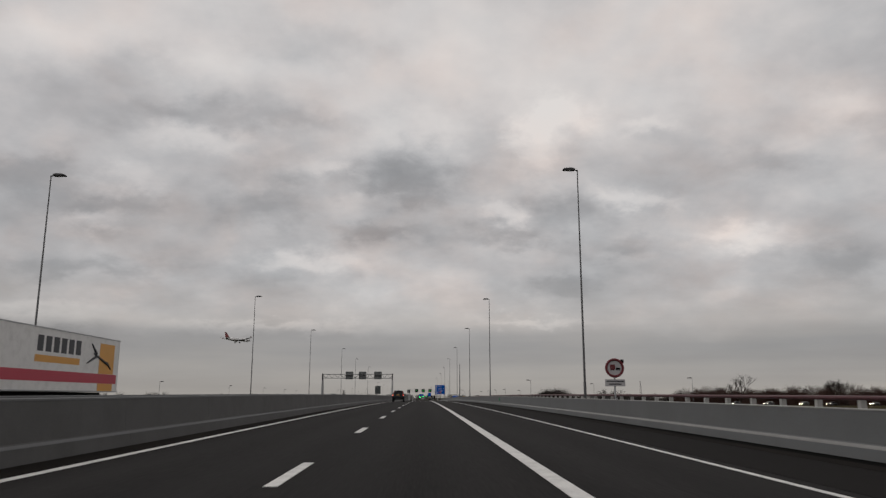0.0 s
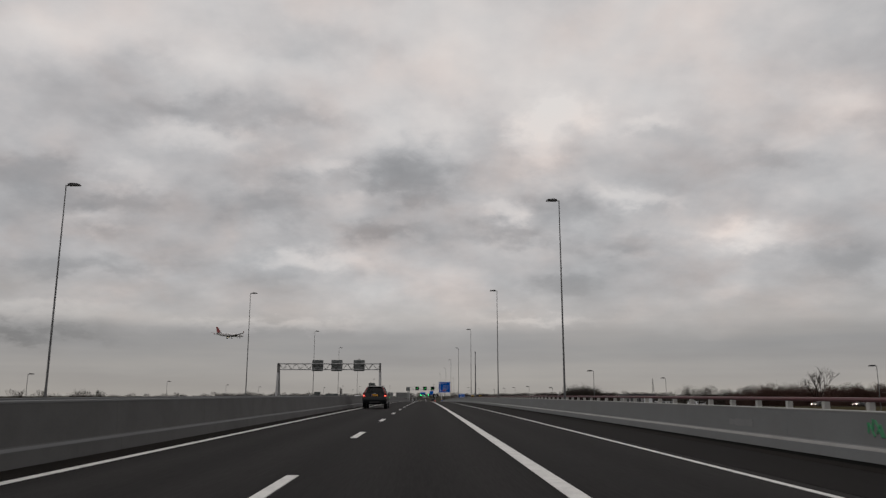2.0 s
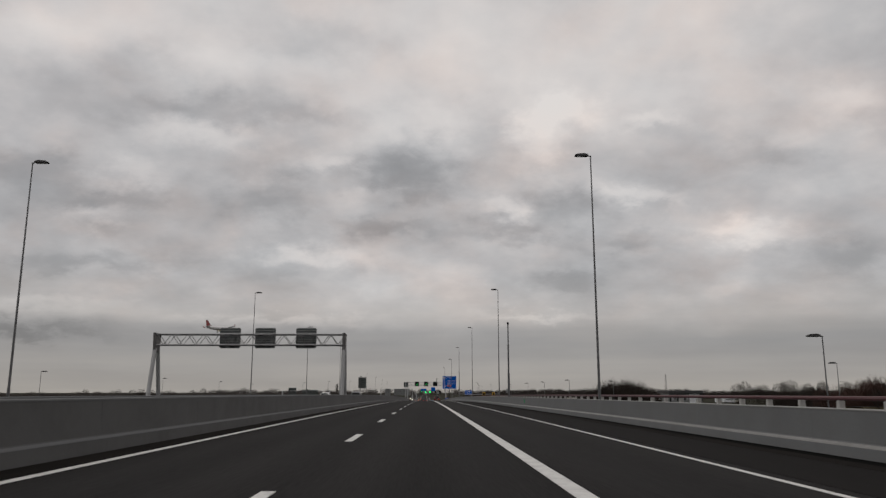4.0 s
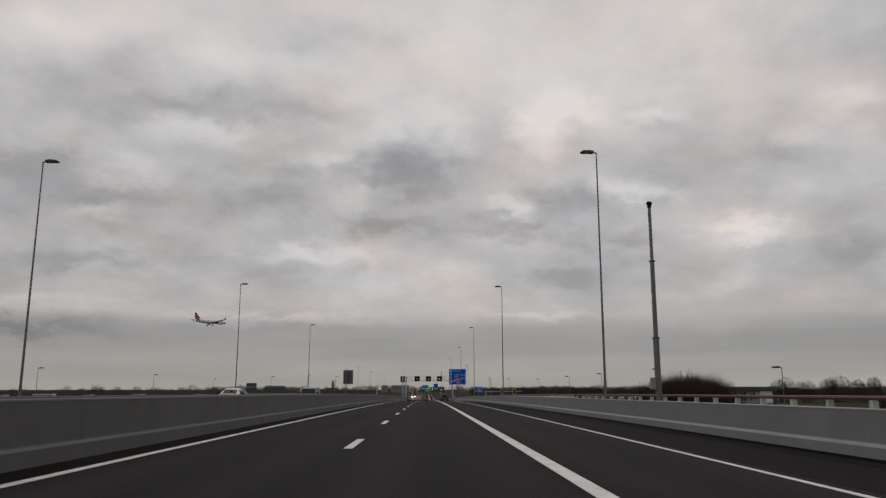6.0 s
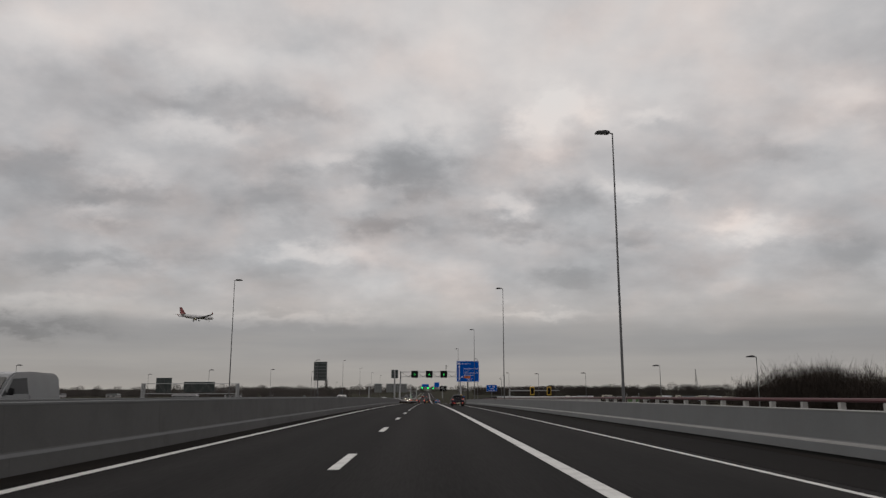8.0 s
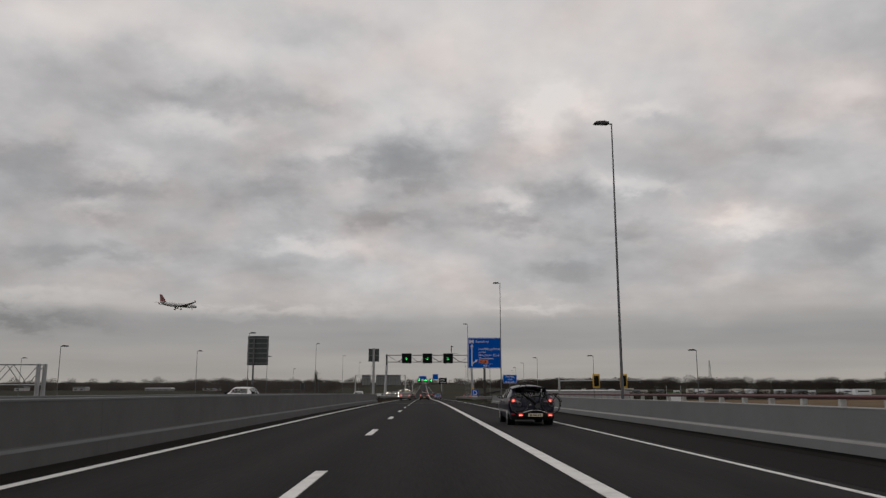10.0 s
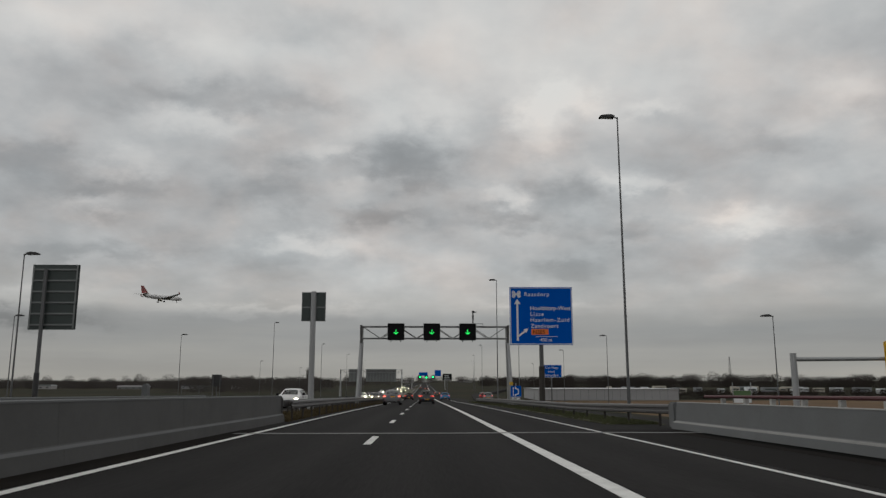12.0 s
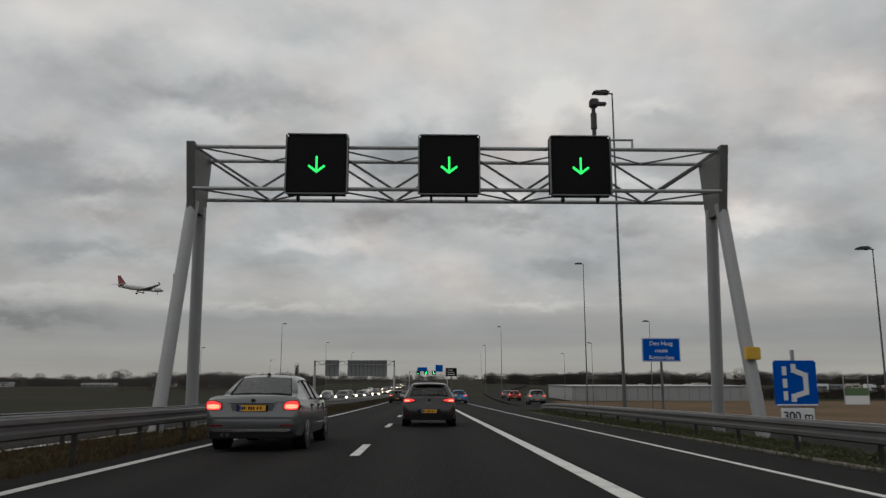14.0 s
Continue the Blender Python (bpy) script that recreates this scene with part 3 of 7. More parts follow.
# washed-clean top edges and ledges, their sky highlight put into paler concrete
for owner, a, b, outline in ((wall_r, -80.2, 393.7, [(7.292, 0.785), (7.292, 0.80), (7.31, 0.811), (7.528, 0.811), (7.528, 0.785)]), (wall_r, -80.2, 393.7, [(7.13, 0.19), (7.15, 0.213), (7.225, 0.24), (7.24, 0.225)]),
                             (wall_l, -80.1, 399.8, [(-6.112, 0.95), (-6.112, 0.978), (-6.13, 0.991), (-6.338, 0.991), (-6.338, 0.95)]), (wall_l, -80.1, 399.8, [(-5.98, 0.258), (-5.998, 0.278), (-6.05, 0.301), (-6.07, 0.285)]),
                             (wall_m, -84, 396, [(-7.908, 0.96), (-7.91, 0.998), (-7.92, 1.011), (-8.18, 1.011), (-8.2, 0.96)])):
    part("coping", sweep(bmesh.new(), outline, a, b, 6), CONCRETE_PALE if owner is wall_r else CONCRETE, owner, "weathered concrete edge, paler for its sky highlight")
# end blocks where the concrete stops
for x, y, h, lab in ((-6.2, 400.03, 0.97, "weathered concrete end post of the median barrier"), (7.42, 394.1, 0.81, "pale concrete end block of the shoulder barrier")):
    bm = bmesh.new()
    box(bm, *((-0.12, 0.12, -0.12, 0.12) if x < 0 else (-0.2, 0.2, -0.28, 0.28)), 0, h, bevel=0.05)
    ob = tagged(part("barrier_end", bm, CONCRETE_DARK if x < 0 else CONCRETE), lab, "barrier end", kind="structure")
    ob.matrix_world = on_road(x, y)

# ---- parapet rail behind the shoulder barrier ----
parapet = thing("parapet_rail", "faded red tube rail on pale posts along the viaduct edge", "railing")
part("rail", sweep(bmesh.new(), [(8.62 + 0.046 * math.cos(a), 0.975 + 0.046 * math.sin(a)) for a in (i * math.pi / 4 for i in range(8))], -60, 312, 5, lie=zl), RED_RAIL, parapet, "faded red painted tube", smooth=True)
me = None
for i in range(222):
    y = -58.47 + i * 1.67
    if me is None:
        bm = bmesh.new()
        prism(bm, [(-0.06, 0.0), (0.06, 0.0), (0.06, 0.91), (0.035, 0.94), (-0.035, 0.94), (-0.06, 0.91)], -0.06, 0.06)
        ob = part("post", bm, POST_WHITE, parapet)
        me = ob.data
    else:
        ob = new("post", me)
        ob.parent = parapet
    ob.matrix_world = Matrix.Translation((8.66, y, zl(y)))


# ---- steel guardrails past the viaduct ----
def guardrail(x, y0, y1, face, label, bend=None):
    """face: 1 where the beam looks towards +x."""
    g = thing("guardrail", label, "guardrail")
    w = [(0.0, 0.44), (0.05, 0.47), (0.055, 0.53), (0.01, 0.565), (0.01, 0.615), (0.055, 0.65), (0.05, 0.71), (0.0, 0.74)]
    prof = [(x + face * a, z) for a, z in w] + [(x + face * (a - 0.012), z) for a, z in w[::-1]]
    part("beam", sweep(bmesh.new(), prof, y0, y1, 4, shift=bend), RAIL_STEEL, g, "dull corrugated steel beam", smooth=True)
    # added strip in brighter zinc paints the sky-lit top of the beam
    cap = [(x + face * a, z) for a, z in ((-0.075, 0.742), (0.004, 0.742), (0.004, 0.756), (-0.075, 0.756))]
    part("top_flange", sweep(bmesh.new(), cap, y0, y1, 4, shift=bend), ZINC, g, "top strip paler for the sky highlight")
    back = [(x + face * a, z) for a, z in ((-0.30, 0.50), (-0.26, 0.50), (-0.26, 0.72), (-0.30, 0.72))]
    part("rear_beam", sweep(bmesh.new(), back, y0, y1, 4, shift=bend), RAIL_STEEL, g)
    me = None
    y = y0 + 1
    while y < y1 - 0.5:
        sx, sz = bend(y) if bend else (0, 0)
        if me is None:
            bm = bmesh.new()
            box(bm, -0.04, 0.04, -0.022, 0.022, -0.3, 0.60, bevel=0.006)
            box(bm, -0.13, 0.13, -0.03, 0.03, 0.53, 0.66, bevel=0.008)
            ob = part("post", bm, POST_DARK, g, "dark steel post")
            me = ob.data
        else:
            ob = new("post", me)
            ob.parent = g
        ob.matrix_world = on_road(x - face * 0.14 + sx, y, sz)
        y += 2.67 if y < 540 else 5.34
    return g


guardrail(-5.74, 400.0, 780, 1, "weathered steel guardrail on grassy median beside the fast lane", lambda y: (0.0, 0.06))
guardrail(-7.75, 398, 780, -1, "weathered steel guardrail on median beside the opposite carriageway")


def flare(y):
    k, j = max(0.0, (y - 468.6) / 14), max(0.0, 1 - (y - 394.5) / 12)
    return (0.9 * k * k + 0.95 * j * j, -0.12 - 0.22 * k * k + 0.1 * j)


guardrail(6.35, 394.5, 483.6, -1, "long dull steel guardrail between motorway and exit road", flare)


# ---- verges: grass strips with tufts ----
def tufts(name, x0, x1, y0, y1, count, mat, label, h0=0.12, h1=0.34, seed=3, lift=-0.05, blades=5, wide=1.0):
    """Grass in tufts: slim blades, each bent over towards its tip."""
    rnd = random.Random(seed)
    verts, faces = [], []
    for _ in range(count):
        y = y0 + (y1 - y0) * rnd.random() ** 1.3
        x = rnd.uniform(x0, x1)
        z = zr(y) + lift
        tall = rnd.uniform(0.6, 1.1)
        for _ in range(blades):
            a, h, w = rnd.uniform(0, 6.28), tall * rnd.uniform(h0, h1), rnd.uniform(0.005, 0.011) * wide
            cx, cy = x + rnd.gauss(0, 0.05), y + rnd.gauss(0, 0.05)
            lx, ly = rnd.gauss(0, 0.35) * h, rnd.gauss(0, 0.35) * h
            ox, oy = w * math.cos(a), w * math.sin(a)
            i = len(verts)
            verts += [(cx - ox, cy - oy, z), (cx + ox, cy + oy, z), (cx + lx * 0.4 + ox * 0.7, cy + ly * 0.4 + oy * 0.7, z + h * 0.65),
                      (cx + lx * 0.4 - ox * 0.7, cy + ly * 0.4 - oy * 0.7, z + h * 0.65), (cx + lx * 1.5, cy + ly * 1.5, z + h)]
            faces += [(i, i + 1, i + 2, i + 3), (i + 3, i + 2, i + 4)]
    me = bpy.data.meshes.new(name)
    me.from_pydata(verts, [], faces)
    me.materials.append(mat)
    return tagged(new(name, me), label, "grass", kind="stuff")


for a, b, y0, y1, lab in ((-8.3, -6.15, 399.95, 1200, "rough dry grass strip of the median"), (5.9, 7.95, 397, 482.6, "grass strip under the guardrail beside the exit road")):
    tagged(part("verge", sweep(bmesh.new(), [(a, -1.0), (b, -1.0), (b, -0.01), ((a + b) / 2, 0.04), (a, -0.01)], y0, y1, 6), GRASS if a > 0 else SOIL), lab, "verge", kind="structure")
tagged(part("verge_kerb", sweep(bmesh.new(), [(5.86, -0.3), (5.99, -0.3), (5.985, 0.035), (5.93, 0.055), (5.865, 0.03)], 397, 482.6, 6), KERB), "low weathered kerb along the grass strip", "kerb", kind="structure")
tufts("median_grass", -8.2, -5.85, 400, 560, 22000, MEDIAN_STRAW, "rough straw-brown winter grass on the median", 0.07, 0.26, seed=4, lift=-0.03)
tufts("median_grass", -8.2, -5.9, 400, 560, 12000, OLIVE_GRASS, "short dull olive grass on the median", 0.05, 0.2, seed=14, lift=-0.03)
tufts("verge_grass", 5.84, 7.7, 397, 482.6, 24000, GRASS, "short green grass under the guardrail", 0.05, 0.17, seed=5, lift=-0.02)
tufts("bank_reeds", 18.1, 25.8, 409, 670, 5200, DRY_GRASS, "brown dead reeds beyond the exit road", 0.4, 1.0, seed=6, lift=-2.3, wide=3.0)


# ---- street lamps ----
def lamp(label, height=12.45, arm=0.55, group="tall motorway lamps"):
    """A tapered mast with a flat lantern reaching towards -x."""
    t = thing("street_lamp", label, "street lamp", group=group)
    r = 0.062 if height > 11 else 0.052
    bm = bmesh.new()
    tube(bm, (0, 0, 0), (0, 0, 1.6), r * 1.16, r * 1.12, 12)
    tube(bm, (0, 0, 1.6), (0, 0, height), r * 0.95, r * 0.45, 12)
    part("mast", bm, POLE_STEEL, t, "grey tapered steel mast", smooth=True)
    bm = bmesh.new()
    tube(bm, (0.03, 0, height - 0.03), (-0.25, 0, height + 0.02), 0.035, 0.03, 8)
    part("arm", bm, POLE_STEEL, t)
    bm = bmesh.new()
    prism(bm, [(-arm - 0.22, 0.0), (-arm - 0.2, -0.05), (-0.15, -0.06), (-0.12, 0.03), (-0.3, 0.085), (-arm - 0.1, 0.06)], -0.14, 0.14)
    bmesh.ops.bevel(bm, geom=list(bm.edges), offset=0.015, segments=1, affect="EDGES")
    head = part("lantern", bm, DARK_STEEL, t, "flat dark lantern")
    head.location = (0, 0, height + 0.02)
    bm = boxed(-arm - 0.12, -0.3, -0.1, 0.1, -0.062, -0.052)
    lens = part("lens", bm, SIGN_WHITE, head, "frosted lamp lens")
    part("base_flange", boxed(-0.17, 0.17, -0.17, 0.17, -0.3, 0.04, bevel=0.02), CONCRETE, t)
    return t


first = lamp("tall slim grey motorway lamp mast with flat lantern at viaduct edge")
first.matrix_world = Matrix.Translation((7.87, 37.2, zl(37.2)))
for x, y in ((7.9, 90.2), (7.88, 129.1), (7.85, 176.4), (7.75, 222.0), (7.66, 269.9), (7.52, 317.2), (6.68, 362.5), (13.6, 401), (13.2, 470), (16, 540), (20, 610)):
    copy_thing(first, Matrix.Translation((x, y, zl(y))))
for x, y in ((-19.5, 38.1), (-19.5, 86.6), (-19.4, 130.0), (-19.1, 177.6), (-19.5, 218.9), (-19.1, 263.1), (-24.2, 406), (-24.2, 461), (-24.5, 520), (-25, 590)):
    c = copy_thing(first, pose(x, y, zl(y) - 0.25, 0, 0, 180))
    c["label"] = "tall slim grey motorway lamp mast beside the opposite carriageway"
low = lamp("low grey road lamp standing on the plain below the viaduct", 9.3, 0.5, "low road lamps")
low.matrix_world = Matrix.Translation((23.8, 220.3, -6.1))
for x, y, dz_ in ((40.8, 114.6, 0.1), (36, 160, 0), (24.93, 195.3, -1.1), (18.15, 128.5, 0.06), (23.5, 245, -0.6), (23.2, 267, -0.6), (23.7, 305.6, -0.58), (20.4, 332, -0.2), (18.58, 366.3, 0.61), (22, 410, 0.8), (25, 450, 0.5), (30, 500, 0.5)):
    copy_thing(low, Matrix.Translation((x, y, -5.5 + dz_)))
copy_thing(low, pose(-19.85, 323.5, -3.5, 0, 0, 180))
for x, y, dz_ in ((-48, 90, 0), (-48, 140, 0), (-48, 190, 0), (-50, 240, 0), (-52, 287, 0), (-35, 312, 0), (-58, 349, 0), (-32.2, 346, 0.9), (-28, 373, 1.05), (-40, 470, 0.5), (-42, 540, 0)):
    copy_thing(low, pose(x, y, -5.5 + dz_, 0, 0, 180))


# ---- gantries ----
def truss(t, x0, x1, z0, z1, y0, y1, bays, mat, brace=0.03):
    for name, y, z in (("chord", y0, z0), ("chord", y0, z1), ("chord", y1, z0), ("chord", y1, z1)):
        part(name, tube(bmesh.new(), (x0, y, z), (x1, y, z), 0.048, seg=8), mat, t)
    step = (x1 - x0) / bays
    for y in (y0, y1):
        for i in range(bays):
            a, b = (z1, z0) if i % 2 == 0 else (z0, z1)
            part("brace", tube(bmesh.new(), (x0 + i * step, y, a), (x0 + (i + 1) * step, y, b), brace, seg=6, caps=False), GANTRY_DARK, t)
    for i in range(bays):
        for z in (z0, z1):
            a, b = (y0, y1) if i % 2 == 0 else (y1, y0)
            part("cross_brace", tube(bmesh.new(), (x0 + i * step, a, z), (x0 + (i + 1) * step, b, z), brace * 0.75, seg=6, caps=False), GANTRY_DARK, t)


def gantry_legs(t, x, z_base, z0, z1, y0, y1, side, mat):
    """An A of two round posts under a tapered end plate."""
    ym = (y0 + y1) / 2
    for y, s in ((y0, -1), (y1, 1)):
        bm = tube(bmesh.new(), (x + side * 0.25, ym + s * 1.35, z_base - 0.4), (x, ym + s * 0.3, z0 - 0.25), 0.15, 0.145, 14)
        part("leg", bm, mat, t, smooth=True)
        part("foot", boxed(x + side * 0.25 - 0.35, x + side * 0.25 + 0.35, ym + s * 1.35 - 0.35, ym + s * 1.35 + 0.35, z_base - 0.6, z_base - 0.06, bevel=0.03), CONCRETE_DARK, t, "concrete foot")
    bm = bmesh.new()
    a = [(x - 0.1, ym - 0.45, z0 - 0.5), (x - 0.1, ym + 0.45, z0 - 0.5), (x - 0.1, y1 + 0.16, z1 + 0.1), (x - 0.1, y0 - 0.16, z1 + 0.1)]
    v0 = [bm.verts.new(p) for p in a]
    v1 = [bm.verts.new((p[0] + 0.2, p[1], p[2])) for p in a]
    bm.faces.new(v0), bm.faces.new(v1[::-1])
    for i in range(4):
        bm.faces.new((v0[i - 1], v0[i], v1[i], v1[i - 1]))
    bmesh.ops.bevel(bm, geom=list(bm.edges), offset=0.02, segments=1, affect="EDGES")
    part("end_plate", bm, GANTRY_DARK, t, "dark weathered end plate")


def matrix_sign(t, x, y, zc, size, lit=True, led=GREEN_LED, big=1.25):
    """A lane signal box facing -y with a lit arrow, or shown from its slatted back."""
    h = size / 2
    s = part("signal_box", boxed(x - h, x + h, y, y + 0.28, zc - h, zc + h, bevel=0.06), BLACK if lit else SIGN_BACK, t, "black lane signal box with pale rim" if lit else "grey back of a lane signal box")
    if lit:
        bm = bmesh.new()
        for a in ((x - h, x - h + 0.035, zc - h + 0.03, zc + h - 0.03), (x + h - 0.035, x + h, zc - h + 0.03, zc + h - 0.03), (x - h + 0.036, x + h - 0.036, zc - h, zc - h + 0.03), (x - h + 0.036, x + h - 0.036, zc + h - 0.03, zc + h)):
            box(bm, a[0], a[1], y - 0.03, y + 0.04, a[2], a[3], bevel=0.008)
        part("rim", bm, SIGN_BACK, s, "pale metal rim")
        bm = bmesh.new()
        box(bm, x - 0.019 * big, x + 0.019 * big, y - 0.012, y - 0.006, zc - 0.12 * big, zc + 0.15 * big)
        for sgn in (-1, 1):
            m = Matrix.Translation((x + sgn * 0.072 * big, y - 0.009 + 0.001 * sgn, zc - 0.10 * big)) @ Matrix.Rotation(sgn * radians(52), 4, "Y") @ Matrix.Diagonal((0.042 * big, 0.006, 0.20 * big, 1))
            bmesh.ops.create_cube(bm, size=1, matrix=m)
        part("arrow", bm, led, s, "lit green down arrow")
        for dx_ in (-0.42, 0.4):
            part("lamp_bracket", boxed(x + dx_ - 0.03, x + dx_ + 0.03, y + 0.02, y + 0.2, zc - h - 0.13, zc - h + 0.02, bevel=0.01), BLACK, s)
    else:
        for i in range(9):
            z = zc - h + 0.12 + i * (size - 0.24) / 8
            part("rib", boxed(x - h + 0.04, x + h - 0.04, y - 0.045, y - 0.003, z - 0.03, z + 0.03, bevel=0.01), SIGN_BACK_DARK, s)
    return s


Y2 = 353.15
g2 = thing("sign_gantry", "grey steel lattice gantry over the lanes with three lit lane signals", "gantry", Matrix.Translation((0, Y2, zl(Y2))))
truss(g2, -5.95, 6.6, 5.86, 6.88, -0.6, 0.6, 8, GANTRY_STEEL)
gantry_legs(g2, -6.03, 0.0, 5.86, 6.88, -0.6, 0.6, -1, GANTRY_STEEL)
gantry_legs(g2, 6.68, 0.0, 5.86, 6.88, -0.6, 0.6, 1, GANTRY_STEEL)
for x in (-3.02, 0.07, 3.16):
    matrix_sign(g2, x, -0.95, 6.38, 1.46)
bm = bmesh.new()
tube(bm, (3.66, -0.3, 6.88), (3.66, -0.3, 8.1), 0.055, 0.045, 10)
tube(bm, (3.66, -0.3, 7.5), (3.66, -0.3, 7.9), 0.075, seg=10)
box(bm, 3.57, 3.78, -0.42, -0.18, 8.06, 8.26, bevel=0.03)
box(bm, 3.74, 3.98, -0.36, -0.24, 8.10, 8.19, bevel=0.02)
part("camera_mast", bm, DARK_STEEL, g2, "short mast with a traffic camera")
bm = tube(bmesh.new(), (3.9, -0.6, 7.12), (4.5, -0.6, 7.12), 0.028)
tube(bm, (4.5, -0.6, 7.14), (4.5, -0.6, 6.88), 0.028), tube(bm, (3.9, -0.6, 7.14), (3.9, -0.6, 6.88), 0.028)
part("hand_bar", bm, GANTRY_STEEL, g2)
part("junction_box", boxed(6.68, 6.99, -1.24, -1.06, 1.86, 2.14, bevel=0.02), YELLOW, g2, "small yellow cabinet on a leg")

Y1 = 149.8
g1 = thing("sign_gantry", "grey lattice gantry over opposite lanes, signal boxes seen from behind", "gantry", Matrix.Translation((0, Y1, zl(Y1))))
truss(g1, -19.7, -5.95, 4.59, 5.36, -0.42, 0.42, 24, GANTRY_STEEL, 0.021)
gantry_legs(g1, -6.08, 0.0, 4.59, 5.36, -0.42, 0.42, 0, GANTRY_STEEL)
gantry_legs(g1, -19.75, 0.0, 4.59, 5.36, -0.42, 0.42, 0, GANTRY_STEEL)
for x in (-14.6, -12.0, -8.98):
    matrix_sign(g1, x, 0.5, 5.15, 1.5, lit=False)

Y3 = 640
g3 = thing("sign_gantry", "distant grey gantry with green lane signals and blue boards", "gantry", Matrix.Translation((0, Y3, zl(Y3))))
truss(g3, -6.4, 8.4, 5.4, 6.4, -0.5, 0.5, 10, GANTRY_STEEL)
gantry_legs(g3, -6.5, 0.0, 5.4, 6.4, -0.5, 0.5, -1, GANTRY_STEEL)
gantry_legs(g3, 8.5, 0.0, 5.4, 6.4, -0.5, 0.5, 1, GANTRY_STEEL)
for x in (-3.0, 0.1, 3.2):
    matrix_sign(g3, x, -0.9, 5.9, 1.5, led=GREEN_FAR, big=2.2)
part("blue_board", boxed(-3.4, 0.6, -0.85, -0.75, 6.45, 8.0, bevel=0.02), SIGN_BLUE, g3, "blue direction board")
part("blue_board", boxed(3.9, 6.8, -0.85, -0.75, 6.3, 9.0, bevel=0.02), SIGN_BLUE, g3, "blue direction board")
vm = thing("message_sign", "distant black electronic message board on a post", "message sign", Matrix.Translation((7.4, 560, zl(560))))
part("panel", boxed(-1.65, 1.65, -0.2, 0.2, 4.3, 6.7, bevel=0.05), BLACK, vm)
for i in range(3):
    part("text_bar", boxed(-1.15, 1.15 - 0.3 * i, -0.225, -0.204, 4.75 + i * 0.62, 4.88 + i * 0.62), SIGN_WHITE, vm, "row of lit characters")
part("post", tube(bmesh.new(), (0, 0.3, -0.4), (0, 0.3, 6.0), 0.15, seg=12), POLE_STEEL, vm)

# gantry far down the opposite carriageway with direction boards seen from behind
Y4 = 495
g4 = thing("sign_gantry", "steel gantry over the opposite lanes with large boards seen from behind", "gantry", Matrix.Translation((0, Y4, zl(Y4))))
truss(g4, -23.3, -6.9, 6.3, 7.1, -0.4, 0.4, 12, GANTRY_STEEL)
gantry_legs(g4, -23.5, 0.0, 6.3, 7.1, -0.4, 0.4, 0, GANTRY_STEEL)
gantry_legs(g4, -6.85, 0.0, 6.3, 7.1, -0.4, 0.4, 0, GANTRY_STEEL)
for a, b in ((-21.4, -18.5), (-16.7, -8.4)):
    p = part("board_back", boxed(a, b, 0.5, 0.58, 3.9, 7.3, bevel=0.02), SIGN_BACK, g4, "grey back of a direction board")
    n = int((b - a) / 0.8)
    for i in range(1, n):
        x = a + (b - a) * i / n
        part("stiffener", boxed(x - 0.04, x + 0.04, 0.44, 0.497, 3.95, 7.25), SIGN_BACK_DARK, p)

# ---- direction sign ahead of the exit ----
bs = thing("direction_sign", "large blue direction sign with white lettering on a grey post", "road sign", Matrix.Translation((7.6, 339.6, zl(339.6))))
board = part("board", boxed(-2.2, 2.2, -0.05, 0.03, 4.42, 8.46, bevel=0.02), SIGN_BLUE, bs, "blue sign board")
bm = bmesh.new()
for a in ((-2.17, -2.12, 4.46, 8.42), (2.12, 2.17, 4.46, 8.42), (-2.115, 2.115, 4.46, 4.51), (-2.115, 2.115, 8.37, 8.42)):
    box(bm, a[0], a[1], -0.058, -0.052, a[2], a[3])
part("border", bm, SIGN_WHITE, board, "white border")
for words, x, z, wide in (("Raasdorp", -1.18, 7.82, 1.2), ("Hoofddorp-West", -0.78, 6.84, 1.02), ("Lisse", -0.78, 6.43, 1.25), ("Haarlem-Zuid", -0.78, 6.02, 1.24), ("Zandvoort", -0.76, 5.60, 1.14)):
    lettering(words, 0.395, SIGN_WHITE, board, x, -0.06, z, thick=0.004, spread=wide)
part("route_plate", boxed(-0.72, 0.48, -0.06, -0.052, 5.12, 5.52, bevel=0.003), SIGN_ORANGE, board, "orange route number plate")
lettering("N205", 0.38, BLACK, board, -0.62, -0.066, 5.18, thick=0.003)
part("rule", boxed(-0.4, 1.1, -0.058, -0.052, 4.98, 5.01), SIGN_WHITE, board)
lettering("400 m", 0.33, SIGN_WHITE, board, -0.12, -0.06, 4.66, thick=0.004)
bm = bmesh.new()
box(bm, -1.74, -1.60, -0.058, -0.052, 4.70, 7.30)
v = [bm.verts.new(p) for p in ((-1.90, -0.061, 7.25), (-1.44, -0.061, 7.25), (-1.67, -0.061, 7.62))]
bm.faces.new(v)
part("arrow", bm, SIGN_WHITE, board, "white straight-on arrow")
bm = bmesh.new()
m = Matrix.Translation((-1.35, -0.060, 5.22)) @ Matrix.Rotation(radians(52), 4, "Y") @ Matrix.Diagonal((0.13, 0.006, 0.62, 1))
bmesh.ops.create_cube(bm, size=1, matrix=m)
v = [bm.verts.new(p) for p in ((-1.27, -0.068, 5.50), (-1.08, -0.068, 5.22), (-0.92, -0.068, 5.56))]
bm.faces.new(v)
part("arrow", bm, SIGN_WHITE, board, "white exit arrow")
bm = bmesh.new()
for sx_ in (-1, 1):
    for sz_ in (-1, 1):
        ring(bm, (-1.73 + sx_ * 0.19, -0.056, 7.94 + sz_ * 0.12), (0, 1, 0), 0.10, 0.032, 18, 4)
